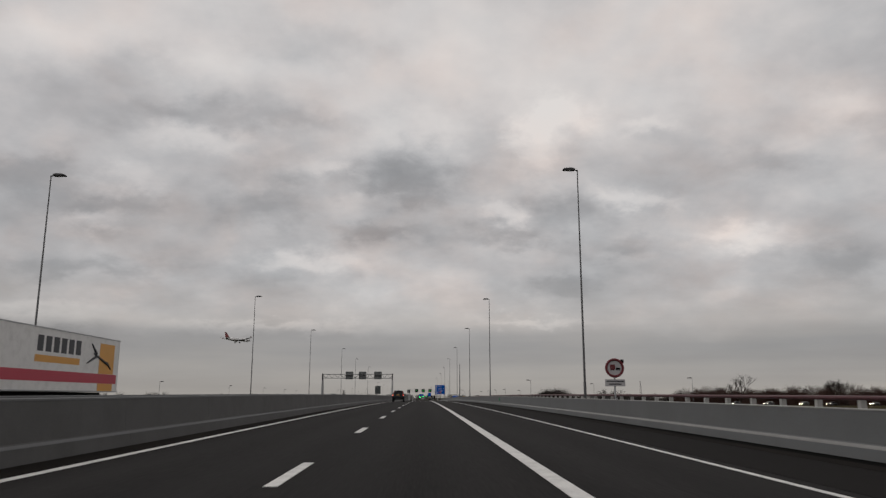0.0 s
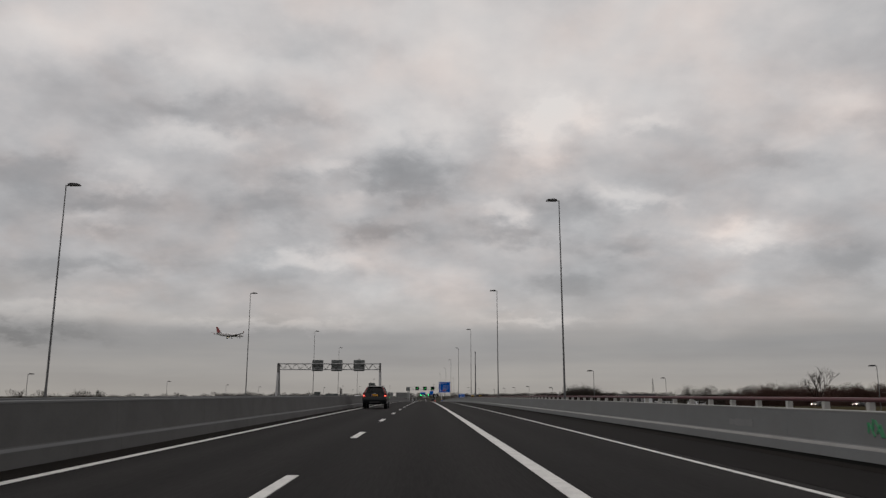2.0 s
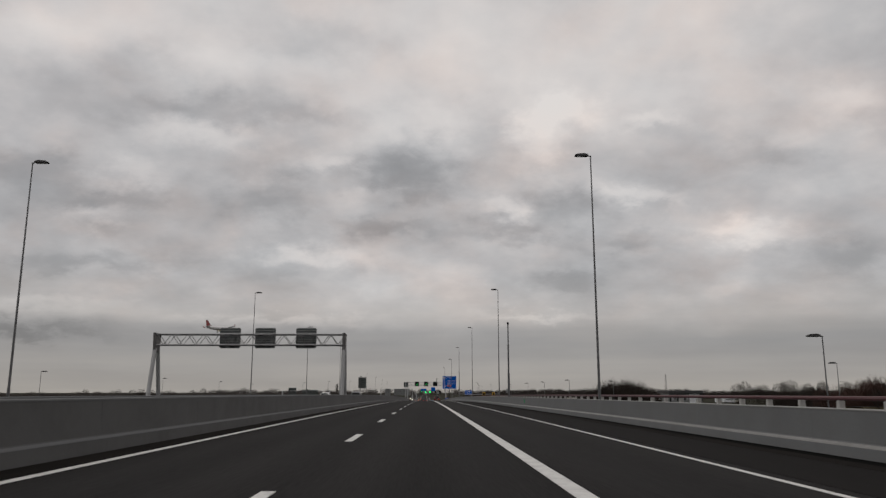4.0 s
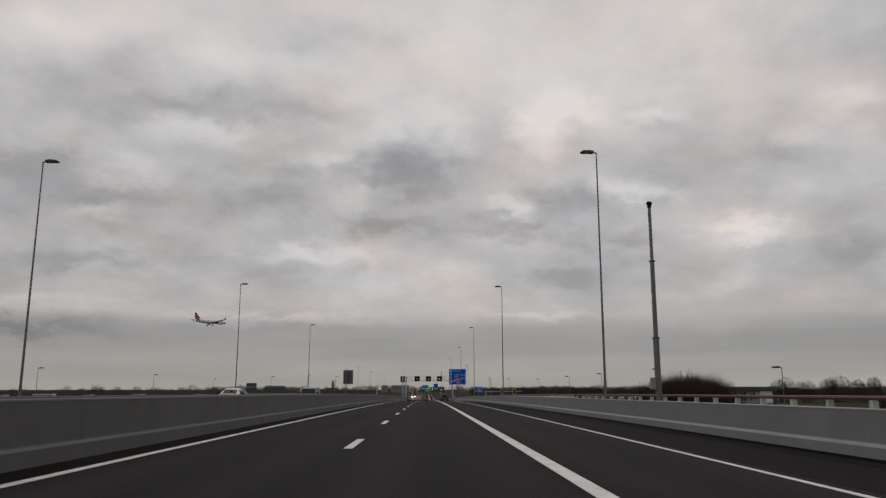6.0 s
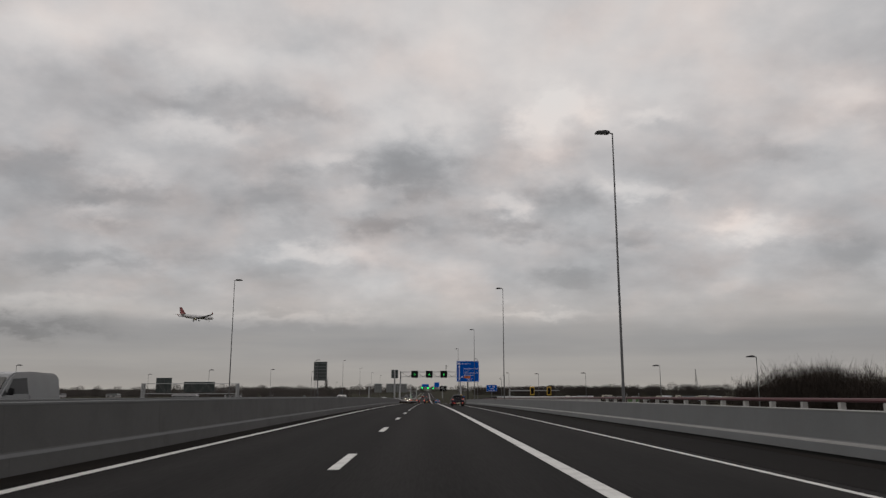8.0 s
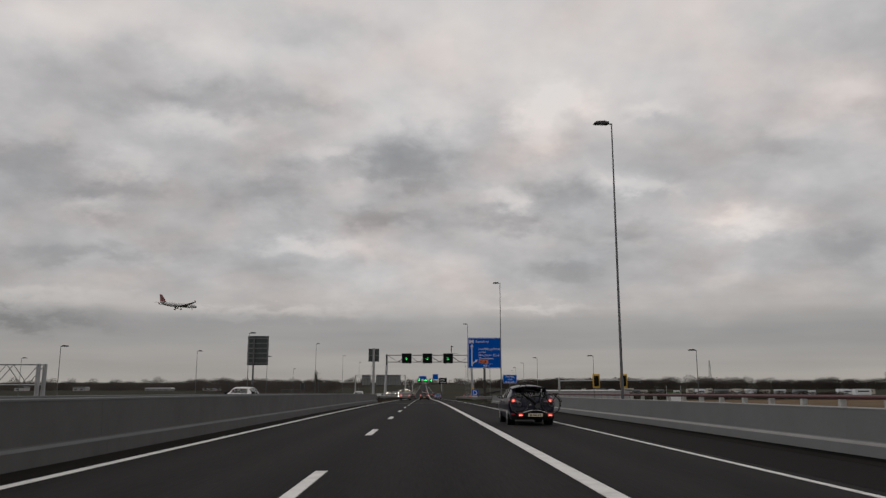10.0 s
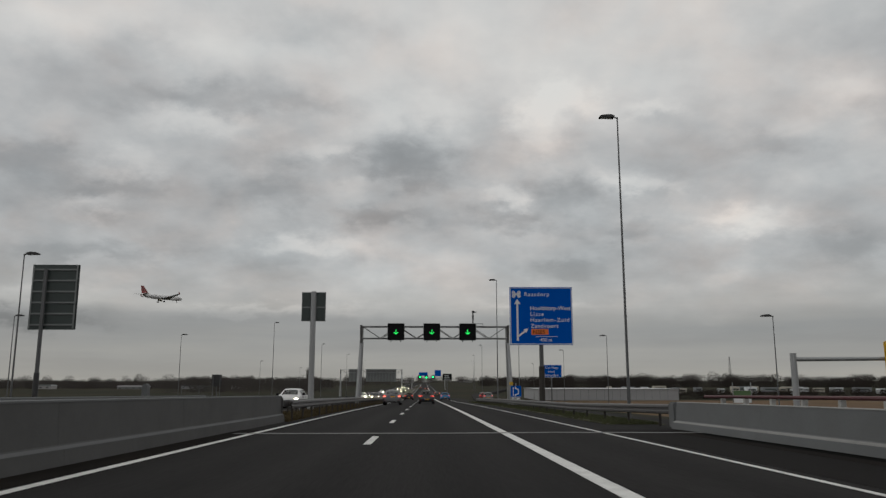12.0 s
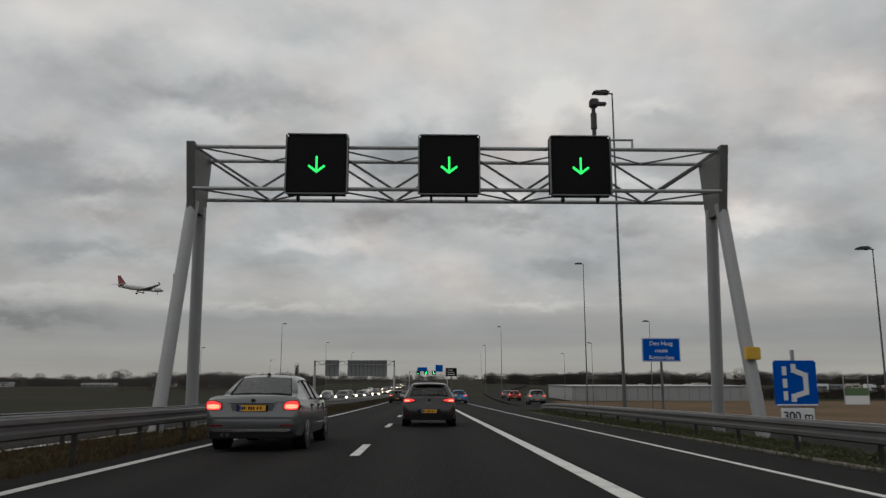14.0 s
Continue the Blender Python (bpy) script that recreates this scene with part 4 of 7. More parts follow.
for a_ in (32, -32):
    bmesh.ops.create_cube(bm, size=1, matrix=Matrix.Translation((-1.73, -0.063 - a_ * 1e-5, 7.94)) @ Matrix.Rotation(radians(a_), 4, "Y") @ Matrix.Diagonal((0.66, 0.004, 0.075, 1)))
part("interchange_mark", bm, SIGN_WHITE, board, "white interchange symbol")
bm = tube(bmesh.new(), (0.0, 0.25, -0.4), (0.0, 0.25, 2.95), 0.21, 0.20, 16)
part("lower_post", bm, POST_DARK, bs, "dark lower sleeve of the post", smooth=True)
part("upper_post", tube(bmesh.new(), (0.0, 0.25, 2.95), (0.0, 0.25, 8.0), 0.15, 0.14, 16), POLE_STEEL, bs, smooth=True)
for z in (5.2, 6.4, 7.6):
    part("bracket", boxed(-1.8, 1.8, 0.035, 0.12, z - 0.05, z + 0.05), GANTRY_STEEL, bs)

dh = thing("direction_sign", "small blue route sign with three white lines on one post", "road sign", Matrix.Translation((16.5, 389.2, zl(389.2))))
board = part("board", boxed(-1.38, 1.38, -0.04, 0.02, 3.36, 5.04, bevel=0.02), SIGN_BLUE, dh)
bm = bmesh.new()
for a in ((-1.36, -1.32, 3.38, 5.02), (1.32, 1.36, 3.38, 5.02), (-1.315, 1.315, 3.38, 3.42), (-1.315, 1.315, 4.98, 5.02)):
    box(bm, a[0], a[1], -0.048, -0.042, a[2], a[3])
part("border", bm, SIGN_WHITE, board)
for words, z in (("Den Haag", 4.52), ("route", 4.02), ("Rotterdam", 3.52)):
    lettering(words, 0.42, SIGN_WHITE, board, 0, -0.05, z, align="CENTER", thick=0.004)
part("post", tube(bmesh.new(), (0, 0.1, -2.2), (0, 0.1, 4.9), 0.09, seg=12), POLE_STEEL, dh, smooth=True)

dv = thing("diversion_sign", "square blue diversion sign with white bent arrow above a white plate", "road sign", Matrix.Translation((7.06, 350.6, zl(350.6) + 0.12)))
board = part("board", boxed(-0.44, 0.44, -0.03, 0.01, 0.72, 1.64, bevel=0.03), SIGN_BLUE, dv)
bm = bmesh.new()
for i, (a, b) in enumerate((((-0.06, 0.84), (-0.06, 0.94)), ((-0.06, 0.92), (0.2, 1.0)), ((0.2, 0.98), (0.2, 1.36)), ((0.2, 1.34), (-0.04, 1.44)), ((-0.04, 1.42), (-0.04, 1.54)))):
    p, q = Vector((a[0], -0.036 - 0.002 * i, a[1])), Vector((b[0], -0.036 - 0.002 * i, b[1]))
    ang = math.atan2(q.x - p.x, q.z - p.z)
    bmesh.ops.create_cube(bm, size=1, matrix=Matrix.Translation((p + q) / 2) @ Matrix.Rotation(ang, 4, "Y") @ Matrix.Diagonal((0.1, 0.008, (q - p).length + 0.06, 1)))
part("bent_arrow", bm, SIGN_WHITE, board)
for i in range(3):
    part("block_mark", boxed(-0.27, -0.18, -0.038, -0.031, 0.84 + i * 0.25, 1.02 + i * 0.25), SIGN_WHITE, board)
part("border", box(bmesh.new(), -0.42, 0.42, -0.034, -0.0305, 0.735, 0.765), SIGN_WHITE, board)
plate = part("distance_plate", boxed(-0.34, 0.34, -0.03, 0.0, 0.40, 0.68, bevel=0.01), SIGN_WHITE, dv, "white distance plate")
lettering("300 m", 0.24, BLACK, plate, 0, -0.034, 0.45, align="CENTER", thick=0.002)
part("post", tube(bmesh.new(), (0, 0.04, -0.8), (0, 0.04, 1.85), 0.038, seg=10), ZINC, dv)

# no-overtaking sign behind the barrier
rs = thing("prohibition_sign", "round white sign with dark red rim above a white text plate", "road sign", Matrix.Translation((8.3, 33.0, zl(33.0))))
part("post", tube(bmesh.new(), (0, 0.05, 0.0), (0, 0.05, 2.5), 0.04, seg=10), ZINC, rs)
dsc = part("disc", disc(bmesh.new(), (0, 0, 2.15), (0, 1, 0), 0.42, 0.03, 40), SIGN_DULL, rs, "white round plate")
part("rim", ring(bmesh.new(), (0, -0.02, 2.15), (0, 1, 0), 0.365, 0.056, 40, 6), SIGN_RED, dsc, "dark red rim", smooth=True)
part("lorry_mark", boxed(-0.2, 0.02, -0.03, -0.017, 2.08, 2.30, bevel=0.003), SIGN_RED, dsc, "red lorry symbol")
bm = boxed(0.05, 0.24, -0.03, -0.017, 2.08, 2.16, bevel=0.003)
disc(bm, (0.1, -0.024, 2.07), (0, 1, 0), 0.03, 0.01, 12), disc(bm, (0.2, -0.024, 2.07), (0, 1, 0), 0.03, 0.01, 12)
disc(bm, (-0.05, -0.024, 2.07), (0, 1, 0), 0.03, 0.01, 12), disc(bm, (-0.16, -0.024, 2.07), (0, 1, 0), 0.03, 0.01, 12)
part("car_mark", bm, BLACK, dsc, "black car symbol")
part("clamp", boxed(0.24, 0.42, -0.04, 0.04, 2.34, 2.52, bevel=0.03), BLACK, rs)
plate = part("text_plate", boxed(-0.44, 0.44, -0.015, 0.015, 1.36, 1.66, bevel=0.005), SIGN_DULL, rs, "white plate with two lines of small text")
for i, (a, b) in enumerate(((-0.38, 0.38), (-0.28, 0.26))):
    part("text_bar", boxed(a, b, -0.021, -0.0165, 1.55 - i * 0.12, 1.60 - i * 0.12), DARK_STEEL, plate)

# signs of the opposite carriageway, seen from behind
vb = thing("message_sign", "large grey-green sign back on one post beside the opposite carriageway", "sign", Matrix.Translation((-19.3, 325.6, zl(325.6) - 0.3)))
pn = part("panel", boxed(-1.18, 1.18, 0, 0.1, 4.55, 7.85, bevel=0.02), SIGN_BACK_DARK, vb, "dark ribbed panel back")
for i in range(6):
    part("rib", boxed(-1.12, 1.12, -0.05, -0.003, 4.75 + i * 0.56, 4.83 + i * 0.56), SIGN_BACK, pn)
part("side_rail", boxed(-1.14, -1.06, -0.06, -0.052, 4.6, 7.8), SIGN_BACK, pn), part("side_rail", boxed(1.06, 1.14, -0.06, -0.052, 4.6, 7.8), SIGN_BACK, pn)
part("post", tube(bmesh.new(), (-0.42, -0.17, 2.4), (-0.42, -0.17, 7.6), 0.10, 0.09, 12), POLE_STEEL, vb, smooth=True)
part("lower_post", tube(bmesh.new(), (-0.42, -0.17, -0.5), (-0.42, -0.17, 2.4), 0.14, 0.13, 12), DARK_STEEL, vb, "dark lower sleeve of the post", smooth=True)
vb2 = thing("message_sign", "dark split sign back on one stout pale post on the median", "sign", Matrix.Translation((-6.1, 325.0, zl(325))))
for a, b in ((-0.56, -0.15), (0.15, 0.56)):
    part("panel", boxed(a, b, 0, 0.08, 4.68, 6.06, bevel=0.02), SIGN_BACK_DARK, vb2, "dark panel back")
part("frame", box(boxed(-0.6, 0.6, 0.083, 0.12, 4.64, 6.1), -0.58, 0.58, -0.03, -0.004, 5.3, 5.36), SIGN_BACK, vb2)
part("post", tube(bmesh.new(), (0, -0.02, -0.4), (0, -0.02, 6.12), 0.15, 0.13, 14), GANTRY_STEEL, vb2, smooth=True)

# gantry over the slip road beyond the opposite carriageway, in the open fields
lg = thing("road_gantry", "pale lattice gantry over a lower road, dark boards seen from behind", "gantry", Matrix.Translation((-38.0, 370.0, 0.0)))
truss(lg, -8.4, 6.8, 0.05, 1.65, -0.5, 0.5, 12, GANTRY_STEEL)
for x in (-8.4, 6.8):
    for y in (-0.5, 0.5):
        part("leg", tube(bmesh.new(), (x, y, -8.2), (x, y, 1.7), 0.17, seg=12), GANTRY_STEEL, lg, smooth=True)
for a, b, z0, z1 in ((-6.6, -4.1, 0.2, 2.6), (-2.1, 2.9, 0.25, 1.95)):
    p = part("board_back", boxed(a, b, 0.6, 0.75, z0, z1, bevel=0.02), SIGN_BACK_DARK, lg, "dark back of a sign board")
    for k in range(1, 4):
        x = a + (b - a) * k / 4
        part("stiffener", boxed(x - 0.05, x + 0.05, 0.53, 0.597, z0 + 0.05, z1 - 0.05), DARK_STEEL, p)

# flat-roofed building on the plain past the thicket
pv = thing("pavilion", "low building with a thick dark flat roof and pale daubed walls", "building", Matrix.Translation((101.0, 418.0, -7.6)))
part("wall", boxed(-5.8, 6.6, 0.6, 12.0, 0, 8.3, bevel=0.03), SIGN_BACK, pv, "pale grey wall")
part("roof", boxed(-6.3, 7.6, -0.6, 13.0, 8.304, 9.45, bevel=0.06), DARK_STEEL, pv, "thick dark flat roof")
part("corner_wall", boxed(6.604, 7.5, 0.2, 12.0, 0, 8.3, bevel=0.02), DARK_STEEL, pv, "dark corner pier")
part("white_panel", boxed(2.4, 6.4, 0.52, 0.597, 4.6, 8.2, bevel=0.01), SIGN_WHITE, pv, "white wall panel")
for k in range(8):
    part("daub", boxed(-5.4 + 0.95 * k, -4.9 + 0.95 * k, 0.53, 0.597, 5.2 + (k * 37 % 5) * 0.22, 7.0 + (k * 53 % 4) * 0.28), (BLACK, SIGN_DULL, DARK_STEEL)[k % 3], pv, "dark daub on the wall")

# camera mast at the viaduct edge
cm = thing("camera_mast", "stout telescopic grey steel mast with collars and a camera on top", "mast", Matrix.Translation((8.12, 169.3, zl(169.3))))
for a, b, r in ((0.0, 3.05, 0.115), (3.05, 5.9, 0.085), (5.9, 8.0, 0.062)):
    part("mast_section", tube(bmesh.new(), (0, 0, a), (0, 0, b), r, r * 0.94, 14), POLE_STEEL, cm, smooth=True)
for z, r in ((3.05, 0.14), (5.9, 0.115)):
    part("collar", tube(bmesh.new(), (0, 0, z - 0.02), (0, 0, z + 0.02), r, seg=14), DARK_STEEL, cm)
bm = tube(bmesh.new(), (0, 0, 7.95), (0, 0, 8.1), 0.07, 0.09, 12)
box(bm, -0.1, 0.1, -0.1, 0.08, 8.06, 8.18, bevel=0.03)
part("camera", bm, BLACK, cm, "black camera head")
part("cabinet", boxed(-0.27, -0.10, -0.10, 0.10, 1.2, 1.62, bevel=0.02), SIGN_BACK, cm, "grey control cabinet")

# signal arm of the lower road
ts = thing("signal_gantry", "pale cantilever arm with yellow-backed traffic lights over the lower road", "traffic light", Matrix.Translation((13.1, 315.0, -5.4)))
part("post", tube(bmesh.new(), (0, 0, -0.4), (0, 0, 6.18), 0.13, 0.11, 12), GANTRY_STEEL, ts, smooth=True)
part("arm", tube(bmesh.new(), (-0.1, 0, 5.96), (8.2, 0, 6.02), 0.085, 0.06, 10), GANTRY_STEEL, ts, smooth=True)
for x in (3.7, 6.45):
    s = part("signal_head", boxed(x - 0.36, x + 0.36, -0.22, -0.1, 5.25, 6.62, bevel=0.04), YELLOW, ts, "yellow-bordered signal backboard")
    bm = boxed(x - 0.24, x + 0.24, -0.30, -0.225, 5.42, 6.46, bevel=0.03)
    for k in range(3):
        disc(bm, (x, -0.33, 5.62 + 0.32 * k), (0, 1, 0), 0.12, 0.06, 14)
    part("signal_body", bm, BLACK, s, "black signal body")

# small roadside things past the end of the viaduct
mk = thing("marker_sign", "small yellow marker plate with a dark bow at the guardrail end", "marker", on_road(-8.0, 415.7))
part("post", boxed(-0.03, 0.03, 0.0, 0.05, -0.2, 0.62), ZINC, mk)
part("plate", boxed(-0.16, 0.16, -0.03, -0.002, 0.42, 0.74, bevel=0.01), YELLOW, mk)
part("bow_mark", ring(bmesh.new(), (0, -0.034, 0.52), (0, 1, 0), 0.085, 0.02, 16, 4), SIGN_RED, mk)


# ---- vehicles ----
def car_glass(name, tint, ior=1.5):
    """Tinted pane: see-through, with a grazing sheen."""
    m = bpy.data.materials.new(name)
    m.use_nodes = True
    nt = m.node_tree
    nt.nodes.clear()
    tr = nt.nodes.new("ShaderNodeBsdfTransparent")
    tr.inputs[0].default_value = (*tint, 1)
    gl = nt.nodes.new("ShaderNodeBsdfGlossy")
    gl.inputs["Roughness"].default_value = 0.03
    fr = nt.nodes.new("ShaderNodeFresnel")
    fr.inputs["IOR"].default_value = ior
    mx = nt.nodes.new("ShaderNodeMixShader")
    out = nt.nodes.new("ShaderNodeOutputMaterial")
    nt.links.new(fr.outputs[0], mx.inputs[0])
    nt.links.new(tr.outputs[0], mx.inputs[1]), nt.links.new(gl.outputs[0], mx.inputs[2])
    nt.links.new(mx.outputs[0], out.inputs[0])
    return m


def paint(name, colour, metal=0.35, rough=0.32, coat=0.35, gloss=0.5):
    return material(name, colour, rough, metal, spread=0.05, grain=0.04, fine_scale=60, big_scale=1.2, coat=coat, gloss=gloss, dirt=((0.03, 0.029, 0.027), 2.2, 0.2))


PANE = car_glass("tinted_pane", (0.74, 0.80, 0.79), 1.65)
PANE_SHINY = car_glass("coated_rear_pane", (0.72, 0.80, 0.78), 2.3)
PANE_DARK = car_glass("privacy_pane", (0.04, 0.044, 0.048), 1.4)
TYRE = material("tyre_rubber", (0.009, 0.009, 0.009), 0.9, gloss=0.12, spread=0.2, grain=0.2, fine_scale=30)
ALLOY = material("alloy_rim", (0.26, 0.26, 0.27), 0.35, 0.85, spread=0.1)
CHROME = material("chrome_trim", (0.62, 0.62, 0.63), 0.15, 1.0, spread=0.03)
TRIM = material("black_trim", (0.009, 0.009, 0.010), 0.65, gloss=0.18, spread=0.2)
SEATS = material("dark_upholstery", (0.02, 0.02, 0.022), 0.9, spread=0.2)
PLATE_YELLOW = material("yellow_plate", (0.72, 0.36, 0.03), 0.5, spread=0.03)
PLATE_PALE = material("pale_plate", (0.62, 0.56, 0.42), 0.5, spread=0.03)
TAIL_DIM = material("unlit_red_lens", (0.13, 0.006, 0.009), 0.2, spread=0.1, coat=0.5)
REFLEX = material("red_reflector", (0.42, 0.02, 0.03), 0.25, spread=0.1, coat=0.5)
TAIL_CLEAR = material("clear_lens", (0.40, 0.29, 0.30), 0.2, spread=0.1, coat=0.5)

HATCH = dict(
    stations=[(0.00, .70, .69, .56, .36, .57, .60), (0.025, .79, .785, .66, .28, .66, .69), (0.07, .85, .84, .72, .24, .77, .80), (0.12, .88, .86, .75, .22, .90, .93),
              (0.20, .90, .862, .76, .21, .965, 1.00), (0.56, .91, .86, .615, .20, .98, 1.385), (0.68, .91, .86, .62, .20, .98, 1.425), (1.1, .91, .86, .61, .20, .98, 1.45), (1.7, .91, .87, .61, .20, .97, 1.46),
              (2.25, .91, .87, .60, .20, .96, 1.435), (2.70, .91, .87, .59, .20, .95, 1.34), (3.30, .91, .86, .70, .20, .94, 1.00), (3.85, .90, .84, .68, .21, .85, .90), (4.15, .84, .78, .62, .22, .70, .74),
              (4.26, .74, .70, .55, .26, .55, .58)],
    rear=(4, 5), screen=(10, 11), sides=[(5, 7), (7, 8), (8, 10)], axles=(0.80, 3.42), wheel=0.318, length=4.26)
SUVC = dict(
    stations=[(0.00, .84, .83, .70, .46, .72, .75), (0.03, .91, .89, .78, .40, .80, .83), (0.07, .935, .92, .82, .36, .96, 1.0), (0.12, .945, .925, .83, .34, 1.12, 1.16), (0.42, .95, .905, .62, .33, 1.15, 1.62),
              (0.57, .95, .905, .62, .33, 1.15, 1.69), (1.2, .95, .91, .63, .33, 1.15, 1.735), (1.9, .95, .91, .63, .33, 1.14, 1.74), (2.6, .95, .91, .62, .33, 1.13, 1.70), (2.95, .95, .91, .61, .33, 1.13, 1.62),
              (3.55, .95, .91, .76, .33, 1.12, 1.17), (4.15, .94, .88, .72, .34, 1.02, 1.07), (4.60, .88, .82, .64, .36, .84, .88), (4.80, .78, .74, .56, .40, .66, .70)],
    rear=(3, 4), screen=(9, 10), sides=[(4, 6), (6, 7), (7, 9)], axles=(0.98, 3.84), wheel=0.365, length=4.80)
SALOON = dict(
    stations=[(0.00, .72, .70, .58, .38, .60, .63), (0.03, .81, .80, .67, .30, .70, .73), (0.08, .87, .85, .73, .26, .86, .90), (0.13, .89, .865, .75, .24, .96, 1.00), (0.22, .91, .87, .76, .22, .985, 1.035),
              (0.62, .92, .87, .74, .21, .98, 1.05), (0.76, .92, .87, .72, .21, .98, 1.06), (1.34, .92, .87, .585, .20, .97, 1.40), (1.75, .92, .87, .60, .20, .97, 1.455), (2.45, .92, .87, .60, .20, .96, 1.455),
              (3.00, .92, .87, .585, .20, .96, 1.37), (3.66, .92, .86, .71, .20, .95, 1.01), (4.30, .90, .84, .68, .21, .86, .91), (4.68, .84, .78, .62, .23, .72, .76), (4.84, .72, .68, .54, .27, .58, .61)],
    rear=(6, 7), screen=(10, 11), sides=[(7, 8), (8, 9), (9, 10)], axles=(1.06, 3.95), wheel=0.325, length=4.84)


COMPACT = dict(HATCH)
COMPACT["stations"] = [(0.00, .64, .63, .52, .40, .58, .61), (0.03, .74, .735, .62, .31, .66, .69), (0.09, .81, .80, .69, .26, .78, .81), (0.16, .845, .83, .72, .23, .91, .94),
                       (0.26, .865, .835, .72, .22, .985, 1.02), (0.74, .878, .83, .60, .20, 1.0, 1.37), (0.88, .878, .83, .60, .20, 1.0, 1.42), (1.25, .878, .83, .60, .20, .99, 1.455), (1.8, .878, .84, .60, .20, .98, 1.47),
                       (2.35, .878, .84, .59, .20, .96, 1.44), (2.80, .878, .84, .58, .20, .95, 1.34), (3.45, .878, .83, .68, .20, .94, 1.0), (4.0, .87, .81, .65, .21, .85, .90), (4.33, .81, .75, .6, .22, .70, .74),
                       (4.46, .70, .66, .52, .26, .55, .58)]
COMPACT["axles"], COMPACT["length"], COMPACT["tuck"], COMPACT["drop"] = (0.90, 3.54), 4.46, 0.055, 0.085


def section(st, tuck=0.0, drop=0.05):
    """One cross-section; tuck draws the flanks in towards the sill, drop rounds the roof edge."""
    y, wl, wb, wt, zb, belt, top = st
    f = belt + (top - belt) * 0.80
    return [(0, zb), (wl * 0.82 - tuck, zb), (wl - 0.035 - tuck * 1.3, zb + 0.045), (wl - tuck, zb + (belt - zb) * 0.28), (wl, zb + (belt - zb) * 0.66), (wb + 0.012, belt - 0.03), (wb, belt),
            (wb + (wt - wb) * 0.82, f), (wt, top - min(drop, (top - belt) * 0.2)), (wt * 0.86, top - min(drop * 0.8 - 0.036, 0.04)), (wt * 0.45, top + 0.012), (0, top + 0.018)]


def car_body(spec, t, body_mat, rear_pane, side_pane, trim_low=0.0):
    """A shell lofted through cross-sections, with its panes cut out as parts of their own."""
    given = spec["stations"]
    fine, owner = [], []
    for i in range(len(given) - 1):
        # finer stations between the given ones, along a smooth curve
        p0, p1, p2, p3 = (given[max(0, min(len(given) - 1, i + k))] for k in (-1, 0, 1, 2))
        for u in (0.0, 0.34, 0.67):
            st = []
            for q0, q1, q2, q3 in zip(p0, p1, p2, p3):
                m1, m2 = (q2 - q0) * 0.3, (q3 - q1) * 0.3
                h00, h10, h01, h11 = 2 * u ** 3 - 3 * u * u + 1, u ** 3 - 2 * u * u + u, -2 * u ** 3 + 3 * u * u, u ** 3 - u * u
                st.append(min(max(h00 * q1 + h10 * m1 + h01 * q2 + h11 * m2, min(q1, q2)), max(q1, q2)))
            fine.append(st)
            owner.append(i)
    fine.append(given[-1])
    tuck, drop = spec.get("tuck", 0.0), spec.get("drop", 0.05)
    secs = [section(s, tuck, drop) for s in fine]
    ys = [s[0] for s in fine]
    coarse = [section(s, tuck, drop) for s in given]
    n = len(secs[0])
    bm = bmesh.new()
    panes = {}

    def vert(store, i, j, side):
        key = (i, j, side if j not in (0, n - 1) else 0)
        if key not in store:
            x, z = secs[i][j]
            store[key] = store["bm"].verts.new((x * (side if side else 1), ys[i], z))
        return store[key]

    shell = {"bm": bm}
    for i in range(len(secs) - 1):
        for j in range(n - 1):
            for side in (-1, 1):
                which = shell
                own = owner[i]
                if j in (9, 10) and own == spec["rear"][0]:
                    which = panes.setdefault("rear_window", {"bm": bmesh.new()})
                elif j in (9, 10) and own == spec["screen"][0]:
                    which = panes.setdefault("windscreen", {"bm": bmesh.new()})
                elif j == 6 and any(a <= own < b for a, b in spec["sides"]):
                    k = next(k for k, (a, b) in enumerate(spec["sides"]) if a <= own < b)
                    which = panes.setdefault(("side_window", k, side), {"bm": bmesh.new()})
                q = [vert(which, i, j, side), vert(which, i, j + 1, side), vert(which, i + 1, j + 1, side), vert(which, i + 1, j, side)]
                q = list(dict.fromkeys(q))
                if len(q) > 2:
                    try:
                        which["bm"].faces.new(q if side > 0 else q[::-1])
                    except ValueError:
                        pass
    for i in (0, len(secs) - 1):
        loop = [vert(shell, i, j, 1) for j in range(n)] + [vert(shell, i, j, -1) for j in range(n - 2, 0, -1)]
        bm.faces.new(loop if i else loop[::-1])
    body = part("body", bm, body_mat, t, smooth=True)
    bev = body.modifiers.new("soften", "BEVEL")
    bev.width, bev.segments, bev.limit_method, bev.angle_limit = 0.012, 2, "ANGLE", radians(32)
    for key, st in panes.items():
        name = key if isinstance(key, str) else key[0]
        pane = part(name, st["bm"], rear_pane if name == "rear_window" else side_pane, t, "tinted glass", smooth=True)
        pane.visible_shadow = False
    # black rubber round the panes
    def chain(pts, r):
        cb = bmesh.new()
        for u, v in zip(pts, pts[1:]):
            tube(cb, u, v, r, seg=5)
        return cb
    i0, i1 = spec["sides"][0][0] * 3, spec["sides"][-1][1] * 3
    for side in (-1, 1):
        part("belt_trim", chain([(side * (secs[i][6][0] + 0.002), ys[i], secs[i][6][1]) for i in range(i0, i1 + 1)], 0.012), TRIM, t, "black window trim")
        part("roof_trim", chain([(side * (secs[i][7][0] + 0.002), ys[i], secs[i][7][1]) for i in range(i0, i1 + 1)], 0.014), TRIM, t, "black window trim")
    r0, r1 = spec["rear"][0] * 3, spec["rear"][1] * 3
